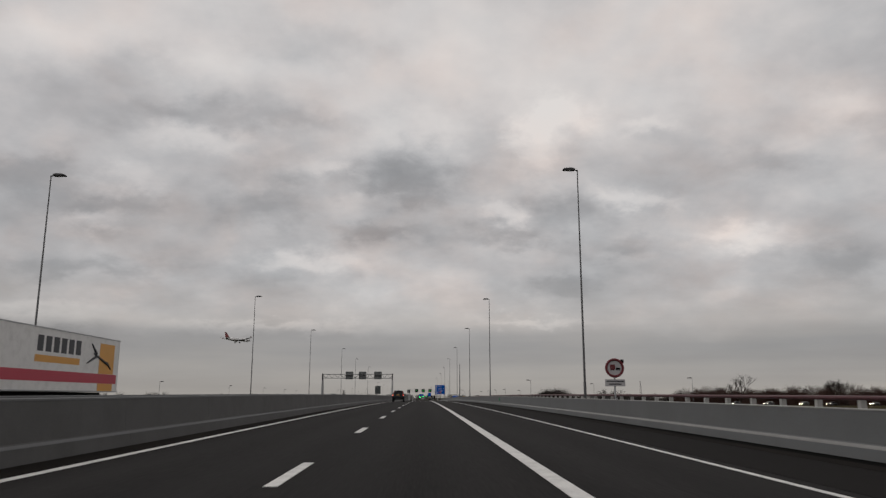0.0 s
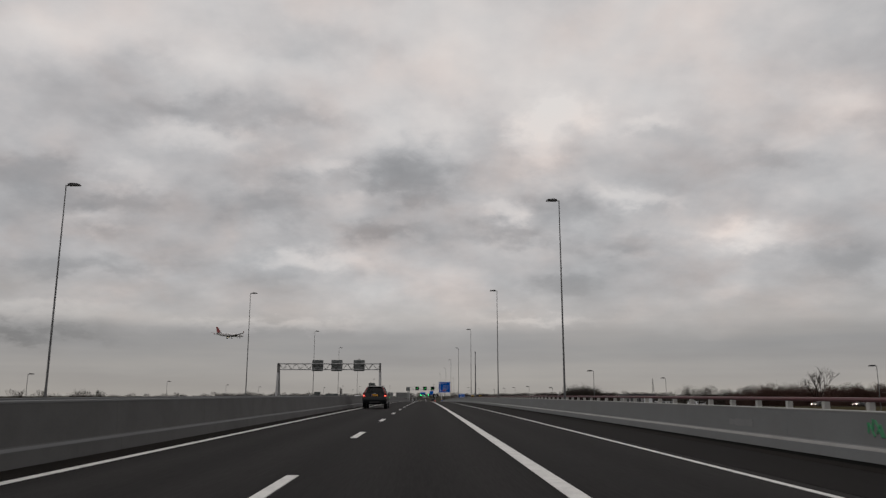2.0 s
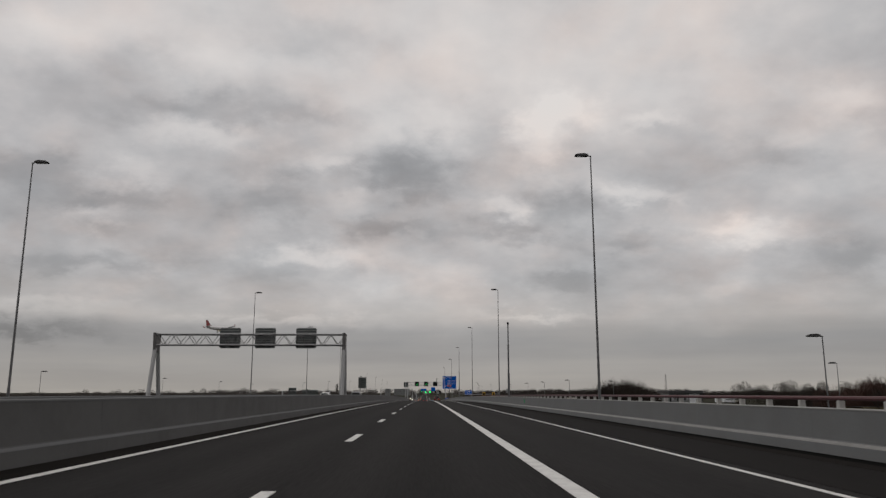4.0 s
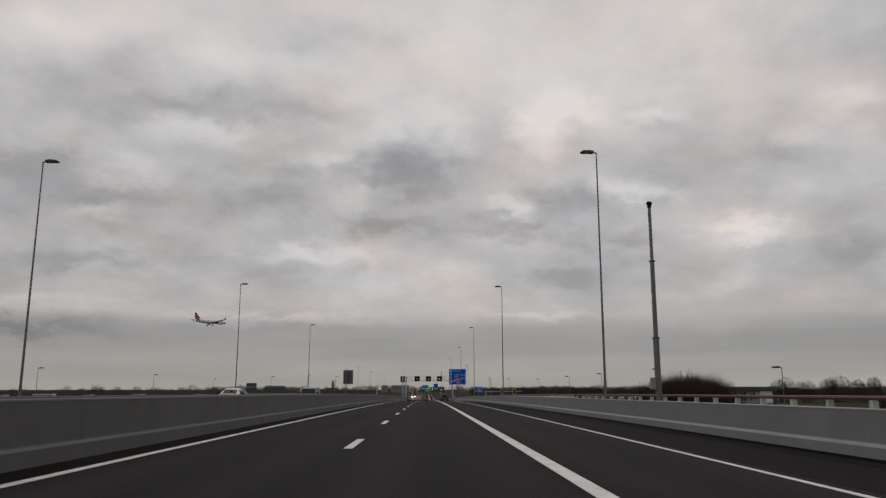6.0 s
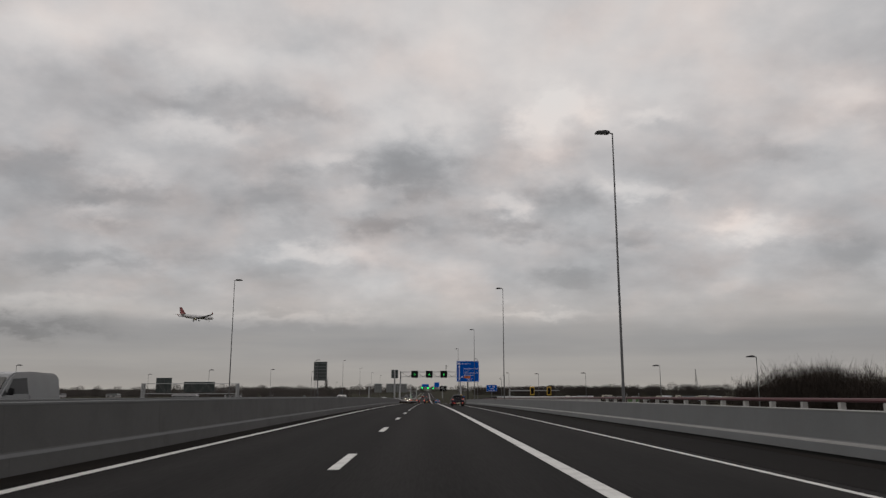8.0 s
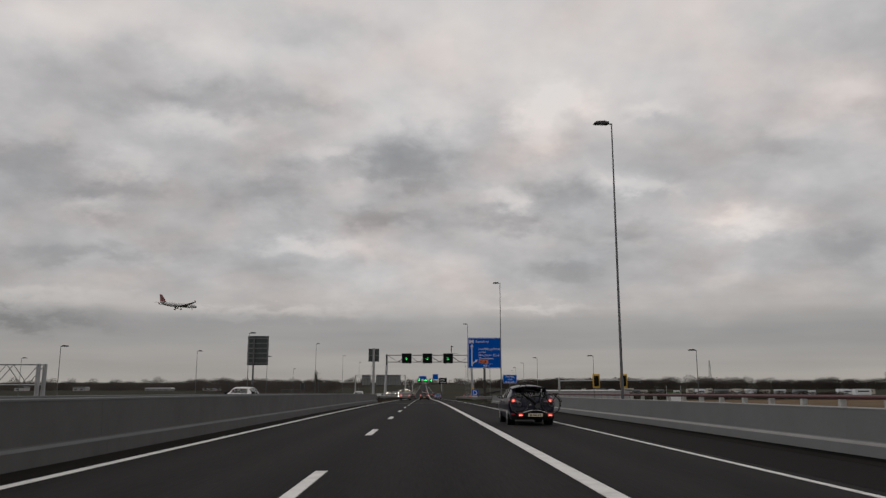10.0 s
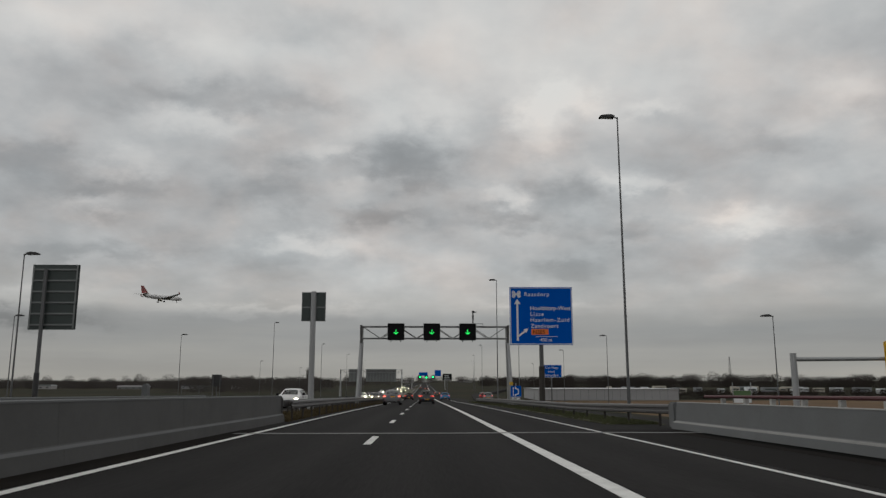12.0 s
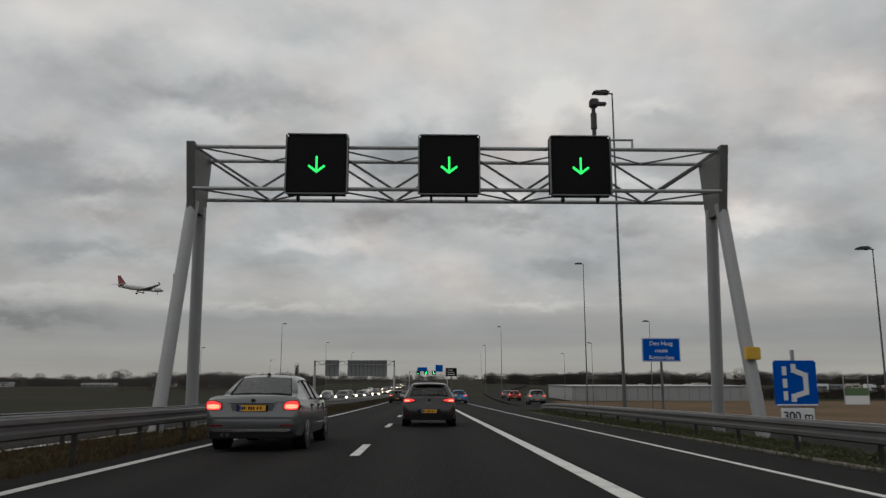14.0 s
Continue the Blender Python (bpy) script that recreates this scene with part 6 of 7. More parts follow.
def bicycle():
    """A trekking bicycle standing along x, front wheel towards -x."""
    t = thing("bicycle", "black trekking bicycle carried upright behind the blue hatchback", "bicycle")
    R = 0.35
    for x in (-0.55, 0.58):
        w = part("wheel", ring(bmesh.new(), (x, 0, R), (0, 1, 0), R - 0.017, 0.017, 40, 8), TYRE, t, "thin black tyre", smooth=True)
        part("reflective_band", ring(bmesh.new(), (x, -0.0135, R), (0, 1, 0), R - 0.022, 0.0025, 40, 4), ALLOY, w, "thin pale band on the tyre wall", smooth=True)
        part("rim", ring(bmesh.new(), (x, 0, R), (0, 1, 0), R - 0.05, 0.011, 36, 6), DARK_STEEL, w, "dark rim", smooth=True)
        part("brake_disc", ring(bmesh.new(), (x, -0.04, R), (0, 1, 0), 0.072, 0.008, 24, 4), ALLOY, w, "bright steel brake disc")
        bm = tube(bmesh.new(), (x, -0.05, R), (x, 0.05, R), 0.025, seg=10)
        for k in range(18):
            a = 2 * math.pi * k / 18
            tube(bm, (x, 0.02 * (-1) ** k, R), (x + (R - 0.05) * math.cos(a), 0, R + (R - 0.05) * math.sin(a)), 0.0022, seg=4, caps=False)
        part("spokes", bm, DARK_STEEL, w)
    pts = dict(bb=(0.10, 0, 0.29), seat=(0.24, 0, 0.74), head=(-0.33, 0, 0.84), head2=(-0.38, 0, 0.68), rear=(0.58, 0, R), front=(-0.55, 0, R))
    bm = bmesh.new()
    for a, b, r in (("bb", "seat", 0.022), ("bb", "head2", 0.036), ("seat", "head", 0.022), ("head", "head2", 0.028)):
        tube(bm, pts[a], pts[b], r, seg=8)
    for s in (-0.045, 0.045):
        for a, b in (("bb", "rear"), ("seat", "rear")):
            p, q = Vector(pts[a]), Vector(pts[b]) + Vector((0, s, 0))
            tube(bm, p, q, 0.011, seg=6)
    part("frame", bm, BLACK, t, "black tube frame", smooth=True)
    bm = bmesh.new()
    for s in (-0.05, 0.05):
        tube(bm, (pts["head2"][0], s, pts["head2"][2]), (pts["front"][0], s, R), 0.015, seg=8)
    tube(bm, (-0.38, -0.05, 0.68), (-0.38, 0.05, 0.68), 0.018, seg=8)
    part("fork", bm, BLACK, t, smooth=True)
    bm = tube(bmesh.new(), (-0.33, 0, 0.84), (-0.30, 0, 1.0), 0.018, seg=8)
    tube(bm, (-0.30, 0, 1.0), (-0.40, 0, 1.04), 0.018, seg=8)
    part("stem", bm, BLACK, t)
    bend = [(-0.52, -0.26, 1.00), (-0.46, -0.16, 1.02), (-0.41, 0.0, 1.04), (-0.30, 0.16, 1.07), (-0.18, 0.25, 1.09)]
    bm = bmesh.new()
    for p, q in zip(bend, bend[1:]):
        tube(bm, p, q, 0.014, seg=8)
    bar = part("handlebar", bm, BLACK, t)
    for p, q in ((bend[0], bend[1]), (bend[4], bend[3])):
        part("grip", tube(bmesh.new(), p, q, 0.024, 0.02, seg=8), TRIM, bar, "thick rubber grip")
        part("brake_lever", tube(bmesh.new(), (q[0] - 0.02, q[1], q[2] - 0.02), (p[0] - 0.06, p[1], p[2] - 0.05), 0.008, seg=6), DARK_STEEL, bar)
    part("display", boxed(-0.45, -0.37, -0.05, 0.05, 1.055, 1.075, bevel=0.008), TRIM, bar)
    part("bell", disc(bmesh.new(), (-0.35, 0.10, 1.07), (0, 0, 1), 0.022, 0.025, 10), DARK_STEEL, bar)
    part("head_lamp", boxed(-0.47, -0.41, -0.025, 0.025, 0.82, 0.87, bevel=0.012), TRIM, t)
    part("battery", tube(bmesh.new(), (0.06, 0, 0.36), (-0.22, 0, 0.585), 0.045, seg=10), TRIM, t, "black frame battery", smooth=True)
    part("seat_post", tube(bmesh.new(), (0.24, 0, 0.74), (0.255, 0, 0.88), 0.014, seg=8), CHROME, t)
    bm = bmesh.new()
    prism(bm, [(0.09, 0.885), (0.11, 0.87), (0.36, 0.87), (0.40, 0.90), (0.38, 0.935), (0.24, 0.915), (0.11, 0.905)], -0.07, 0.07)
    bmesh.ops.bevel(bm, geom=list(bm.edges), offset=0.012, segments=1, affect="EDGES")
    part("saddle", bm, BLACK, t)
    for x, a0, a1 in ((-0.55, 35, 150), (0.58, 10, 165)):
        prof = [(R + 0.022, a0 + (a1 - a0) * k / 16) for k in range(17)]
        prof += [(R + 0.034, a) for _, a in reversed(prof)]
        bm = prism(bmesh.new(), [(x + r * math.cos(radians(a)), R + r * math.sin(radians(a))) for r, a in prof], -0.028, 0.028)
        part("mudguard", bm, TRIM, t)
    part("chainring", disc(bmesh.new(), (0.10, -0.06, 0.29), (0, 1, 0), 0.09, 0.01, 20), DARK_STEEL, t)
    for y_, x_, z_ in ((-0.08, 0.22, 0.17), (0.08, -0.02, 0.41)):
        c = part("crank", tube(bmesh.new(), (0.10, y_, 0.29), (x_, y_, z_), 0.012, seg=6), DARK_STEEL, t)
        part("pedal", boxed(x_ - 0.045, x_ + 0.045, *sorted((y_ * 1.1, y_ * 2.2)), z_ - 0.014, z_ + 0.014, bevel=0.004), TRIM, c)
    bm = tube(bmesh.new(), (0.36, 0.06, 0.74), (0.86, 0.06, 0.72), 0.009, seg=6)
    tube(bm, (0.36, -0.06, 0.74), (0.86, -0.06, 0.72), 0.009, seg=6)
    for x in (0.4, 0.55, 0.7, 0.84):
        tube(bm, (x, -0.06, 0.735), (x, 0.06, 0.735), 0.008, seg=6)
    tube(bm, (0.8, 0.06, 0.72), (0.58, 0.06, R), 0.008, seg=6), tube(bm, (0.8, -0.06, 0.72), (0.58, -0.06, R), 0.008, seg=6)
    part("luggage_rack", bm, BLACK, t)
    return t


bicycle().matrix_world = on_road(MX + 0.03, MY, -0.075) @ Matrix.Scale(0.915, 4) @ Matrix.Translation((0.015, -0.30, 0.495))


# ---- furniture on the low ground beside the opposite carriageway ----
def stone_pillar():
    t = thing("pillar", "pale weathered concrete pillar with a rounded head on low ground", "pillar")
    bm = bmesh.new()
    head = [(0.36 * math.cos(radians(a)), 4.33 + 0.36 * math.sin(radians(a))) for a in range(0, 181, 15)]
    prism(bm, [(-0.40, -1.9), (0.40, -1.9)] + head, -0.45, 0.45)
    part("shaft", bm, CONCRETE, t)
    part("plinth", boxed(-0.65, 0.65, -0.6, 0.6, -2.3, -1.6, bevel=0.04), CONCRETE_PALE, t, "concrete plinth")
    part("joint", boxed(-0.37, 0.37, -0.456, -0.446, 3.1, 3.13), SOOT, t)
    return t


stone_pillar().matrix_world = Matrix.Translation((-36.0, 467.8, -5.7))


def bend_board():
    t = thing("bend_sign", "small yellow board with a dark bend mark on two posts", "road sign")
    board = part("board", boxed(-0.52, 0.52, -0.02, 0.02, 2.28, 2.95, bevel=0.012), LEMON, t, "yellow board")
    bm = bmesh.new()
    arc = [(0.26 * math.cos(radians(a)), -0.024, 2.45 + 0.24 * math.sin(radians(a))) for a in range(0, 181, 20)]
    for p, q in zip(arc, arc[1:]):
        tube(bm, p, q, 0.05, seg=6)
    part("bend_mark", bm, BLACK, board, "dark bend mark")
    for x in (-0.36, 0.36):
        part("post", tube(bmesh.new(), (x, 0.05, -0.2), (x, 0.05, 2.9), 0.03, seg=8), POLE_STEEL, t)
    return t


bend_board().matrix_world = Matrix.Translation((-27.5, 453.1, -5.7))


def sign_back():
    t = thing("road_sign", "dull grey back of a tall narrow sign on two steel posts", "road sign")
    part("panel", boxed(-0.54, 0.54, -0.03, 0.0, 3.3, 4.62, bevel=0.01), DARK_STEEL, t, "grey sheet-metal back")
    for z in (3.5, 3.95, 4.4):
        part("stiffener", boxed(-0.52, 0.52, -0.075, -0.032, z - 0.025, z + 0.025, bevel=0.006), DARK_STEEL, t)
    for x in (-0.38, 0.38):
        part("post", tube(bmesh.new(), (x, -0.12, -0.3), (x, -0.12, 4.5), 0.045, seg=10), POLE_STEEL, t)
    return t


sign_back().matrix_world = pose(-24.05, 456.5, -4.58, 0, 0, 8)


def mesh_fence():
    t = thing("mesh_fence", "thin grey bar fence on the bank beside the opposite carriageway", "fence")
    for x in (-2.0, 0.0, 2.0):
        part("post", boxed(x - 0.04, x + 0.04, -0.04, 0.04, -0.4, 2.65, bevel=0.008), POLE_STEEL, t)
    for z in (0.35, 1.45, 2.55):
        part("rail", boxed(-1.96, 1.96, -0.02, 0.02, z - 0.025, z + 0.025, bevel=0.005), POLE_STEEL, t)
    me = None
    for k in range(27):
        if me is None:
            ob = part("bar", tube(bmesh.new(), (0, -0.03, 0.25), (0, -0.03, 2.6), 0.011, seg=5), POLE_STEEL, t)
            me = ob.data
        else:
            ob = new("bar", me)
            ob.parent = t
        ob.matrix_local = Matrix.Translation((-1.9 + k * 0.146, 0, 0))
    return t


mesh_fence().matrix_world = Matrix.Translation((-26.3, 457.6, -3.78))

# ---- other traffic ----
BLUE_P, RED_P = paint("bright_blue_paint", (0.03, 0.16, 0.34)), paint("red_paint", (0.22, 0.018, 0.02))
WHITE_P, BLACK_P = paint("white_paint", (0.55, 0.55, 0.55), 0.0, 0.35), paint("black_paint", (0.012, 0.012, 0.014))
c_blue = hatchback("small bright blue hatchback with lit tail lamps far ahead", BLUE_P)
c_blue.matrix_world = on_road(3.3, 516.6, 0.02)
c_red = hatchback("red hatchback with lit tail lamps on the exit road", RED_P)
c_red.matrix_world = on_road(12.6, 542.6, 0.02, -3)
c_sil = hatchback("silver hatchback on the exit road behind the guardrail", SILVER_PAINT)
c_sil.matrix_world = on_road(11.0, 509.6, 0.02, -3)
c_park = copy_thing(c_sil, on_road(14.5, 571.6, 0.02, -6))
c_park["label"] = "silver hatchback far along the exit road"
on1 = hatchback("dark oncoming hatchback with headlamps lit on the opposite carriageway", BLACK_P, front_lit=True, group="oncoming traffic")
on1.matrix_world = on_road(-10.6, 528.6, 0.02, 180)
on2 = hatchback("white oncoming hatchback with headlamps lit on the opposite carriageway", WHITE_P, front_lit=True, group="oncoming traffic")
on2.matrix_world = on_road(-14.4, 543.6, 0.02, 180)
for k, (x, y) in enumerate(((-10.4, 462), (-13.7, 474), (-10.3, 498), (-13.8, 512), (-17.0, 505), (-10.3, 536), (-13.6, 548), (-10.4, 580), (-13.8, 600), (-17.0, 575), (-10.4, 640), (-13.6, 670), (-10.4, 720), (-13.7, 760))):
    copy_thing(on2 if k in (3, 9) else on1, on_road(x - 0.4, y + 96.6, 0.02, 180))
for x, y in ((-16.5, 249.0), (-13.6, 366.0), (-10.8, 431.5)):
    cc = copy_thing(on2, on_road(x, y, 0.02, 180))
    cc["label"] = "white hatchback passing on the opposite carriageway"
for x, y in ((0.1, 560), (-3.8, 425.5), (3.3, 520), (0.0, 680), (-3.6, 720)):
    cc = copy_thing(on1, on_road(x, y + 96.6, 0.02))
    cc["label"], cc["group"] = "dark hatchback far ahead on the motorway", "traffic far ahead"


# side road on a low bank across the fields
bm = bmesh.new()
rows = []
for i in range(25):
    x, yc = 96 + 11 * i, 292 + 1.6 * i
    top = -1.95 - 0.05 * i
    rows.append([bm.verts.new(p) for p in ((x, yc - 15, -8.2), (x, yc - 4.5, top), (x, yc + 4.5, top), (x, yc + 15, -8.2))])
for a, b in zip(rows, rows[1:]):
    for j in range(3):
        bm.faces.new((a[j], a[j + 1], b[j + 1], b[j]))
bm.faces.new(rows[0]), bm.faces.new(rows[-1][::-1])
tagged(part("embankment", bm, SOIL), "grassy bank carrying a side road over the fields", "embankment", kind="structure")
bm = bmesh.new()
rows = [[bm.verts.new((96 + 11 * i, 292 + 1.6 * i + o, -1.95 - 0.05 * i + h)) for o, h in ((-3.6, -0.2), (3.6, -0.2), (3.6, 0.03), (-3.6, 0.03))] for i in range(25)]
for a, b in zip(rows, rows[1:]):
    for j in range(4):
        bm.faces.new((a[j - 1], a[j], b[j], b[j - 1]))
bm.faces.new(rows[0]), bm.faces.new(rows[-1][::-1])
tagged(part("side_road", bm, ASPHALT_OLD), "narrow asphalt side road on its bank", "road", kind="structure")
for x in (123, 137, 152, 164, 183, 206):
    i = (x - 96) / 11
    cc = copy_thing(on1, pose(x, 292 + 1.6 * i - 1.7, -1.95 - 0.05 * i + 0.035, 0, 0, 117))
    cc["label"], cc["group"] = "dark car with headlamps lit on the side road", "side road traffic"


def van():
    t = thing("van", "silver-grey delivery van on the opposite carriageway", "van")
    prof = [(0.0, 0.42), (0.0, 0.70), (0.10, 0.84), (0.70, 1.04), (1.34, 1.62), (1.62, 1.73), (2.6, 1.78), (4.1, 1.76), (4.28, 1.64), (4.36, 1.0), (4.36, 0.42)]

    def half(z):
        return 0.90 if z < 1.05 else 0.90 - (z - 1.05) * 0.16

    bm = bmesh.new()
    a = [bm.verts.new((-half(z), y, z)) for y, z in prof]
    b = [bm.verts.new((half(z), y, z)) for y, z in prof]
    bm.faces.new(a), bm.faces.new(b[::-1])
    for i in range(len(a)):
        bm.faces.new((a[i - 1], a[i], b[i], b[i - 1]))
    bmesh.ops.recalc_face_normals(bm, faces=bm.faces)
    bmesh.ops.bevel(bm, geom=list(bm.edges), offset=0.05, segments=2, affect="EDGES")
    part("body", bm, SILVER_PAINT, t, smooth=True)
    # the screen lies on the slope between bonnet and roof
    bm = bmesh.new()
    lo = [bm.verts.new((x, 0.74 - o, 1.085 + o)) for o in (0.012, -0.02) for x in (-0.80, 0.80)]
    hi = [bm.verts.new((x, 1.28 - o, 1.575 + o)) for o in (0.012, -0.02) for x in (-0.72, 0.72)]
    for q in ((lo[0], lo[1], hi[1], hi[0]), (lo[2], hi[2], hi[3], lo[3]), (lo[0], hi[0], hi[2], lo[2]), (lo[1], lo[3], hi[3], hi[1]), (hi[0], hi[1], hi[3], hi[2]), (lo[0], lo[2], lo[3], lo[1])):
        bm.faces.new(q)
    part("windscreen", bm, PANE_DARK, t, "dark sloping windscreen")
    part("wiper", tube(bmesh.new(), (-0.5, 0.72, 1.10), (0.15, 0.80, 1.16), 0.012, seg=6), TRIM, t)
    for s in (-1, 1):
        bm = bmesh.new()
        outline = [(1.06, 1.10), (1.46, 1.54), (2.22, 1.58), (2.26, 1.10)]
        p = [[bm.verts.new((s * (half(z) + o), y, z)) for y, z in outline] for o in (-0.02, 0.006)]
        bm.faces.new(p[0]), bm.faces.new(p[1][::-1])
        for i in range(4):
            bm.faces.new((p[0][i - 1], p[0][i], p[1][i], p[1][i - 1]))
        part("side_window", bm, PANE_DARK, t, "dark cab window")
        m = part("door_mirror", boxed(*sorted((s * 0.93, s * 1.09)), 1.02, 1.14, 1.06, 1.26, bevel=0.03), TRIM, t)
        part("mirror_foot", tube(bmesh.new(), (s * 0.88, 1.1, 1.09), (s * 0.95, 1.09, 1.11), 0.025, seg=6), TRIM, m)
        part("rub_strip", boxed(*sorted((s * 0.895, s * 0.915)), 1.1, 4.0, 0.60, 0.68, bevel=0.006), TRIM, t)
        part("shut_line", boxed(*sorted((s * 0.89, s * 0.9035)), 2.34, 2.352, 0.5, 1.04), TRIM, t)
        for y in (0.85, 3.55):
            w = part("wheel", ring(bmesh.new(), (s * 0.815, y, 0.31), (1, 0, 0), 0.225, 0.085, 26, 8), TYRE, t, smooth=True)
            part("rim", disc(bmesh.new(), (s * 0.85, y, 0.31), (1, 0, 0), 0.18, 0.06, 20), ALLOY, w)
        x0, x1 = sorted((s * 0.56, s * 0.84))
        part("headlamp", boxed(x0, x1, -0.012, 0.12, 0.70, 0.85, bevel=0.02), TAIL_CLEAR, t)
    part("bumper", boxed(-0.89, 0.89, -0.06, 0.1, 0.36, 0.58, bevel=0.03), TRIM, t)
    part("grille", boxed(-0.5, 0.5, -0.014, 0.05, 0.62, 0.76, bevel=0.01), TRIM, t)
    return t


vn = van()
vn.matrix_world = on_road(-13.4, 266.6, 0.02, 0)


def lorry():
    t = thing("lorry", "white box semi-trailer with red stripe and orange panel, on opposite carriageway", "lorry")
    w = paint("trailer_white", (0.66, 0.66, 0.65), 0.0, 0.4)
    org, dk = material("trailer_orange", (0.62, 0.30, 0.05), 0.45, spread=0.06), material("trailer_dark_print", (0.03, 0.032, 0.04), 0.5, spread=0.1)
    rd = material("trailer_red", (0.42, 0.03, 0.06), 0.45, spread=0.06)
    b = part("box_body", boxed(-1.27, 1.27, 0, 13.6, 1.12, 3.82, bevel=0.03), w, t, "white trailer box")
    X = -1.27
    part("red_stripe", boxed(X - 0.006, X, 0.25, 13.5, 1.55, 2.02), rd, b, "red stripe")
    part("orange_panel", boxed(X - 0.007, X, 0.7, 2.5, 2.03, 3.55), org, b, "orange panel")
    part("orange_panel", boxed(X - 0.007, X, 0.7, 2.5, 1.13, 1.545), org, b)
    part("orange_stripe", boxed(X - 0.006, X, 4.7, 8.9, 2.36, 2.66), org, b, "orange underline")
    for k in range(6):
        y0 = 4.65 + k * 0.72
        part("letter_block", boxed(X - 0.006, X, y0, y0 + 0.52, 2.82, 3.50), dk, b, "dark printed block")
    bm = bmesh.new()
    for p, q in (((1.6, 2.55), (3.2, 3.0)), ((2.9, 3.0), (3.5, 3.45)), ((2.9, 2.85), (3.9, 2.5)), ((1.6, 2.6), (1.1, 2.3))):
        a_, c_ = Vector((X - 0.012, p[0], p[1])), Vector((X - 0.012, q[0], q[1]))
        tube(bm, a_, c_, 0.07, 0.04, 6)
    mk = part("printed_mark", bm, dk, b, "dark printed emblem")
    for z in (1.12, 3.8):
        part("edge_rail", boxed(X - 0.02, X, 0, 13.6, z, z + 0.05), ZINC, b)
    for s in (-1, 1):
        part("marker_lamp", boxed(s * 1.15 - 0.04, s * 1.15 + 0.04, -0.03, 0.005, 3.70, 3.77), TAIL_LIT, t, "red marker lamp")
        for y in (2.2, 3.5, 4.8):
            wl = part("wheel", disc(bmesh.new(), (s * 1.0, y, 0.5), (1, 0, 0), 0.5, 0.36, 24), TYRE, t)
            part("rim", disc(bmesh.new(), (s * 1.19, y, 0.5), (1, 0, 0), 0.28, 0.03, 20), ALLOY, wl)
        for y in (13.2, 17.4):
            wl = part("wheel", disc(bmesh.new(), (s * 1.0, y, 0.5), (1, 0, 0), 0.5, 0.36, 24), TYRE, t)
            part("rim", disc(bmesh.new(), (s * 1.19, y, 0.5), (1, 0, 0), 0.28, 0.03, 20), ALLOY, wl)
    part("chassis", boxed(-0.5, 0.5, 0.3, 18.0, 0.75, 1.10, bevel=0.02), TRIM, t)
    bm = boxed(-1.22, 1.22, 15.0, 18.2, 0.7, 3.4, bevel=0.12)
    cab = part("cab", bm, w, t, "white lorry cab")
    part("windscreen", boxed(-1.08, 1.08, 18.19, 18.215, 2.0, 2.9, bevel=0.01), TRIM, cab)
    return t


lorry().matrix_world = pose(-17.65, 41.2, zr(36), 0, 0, 180)

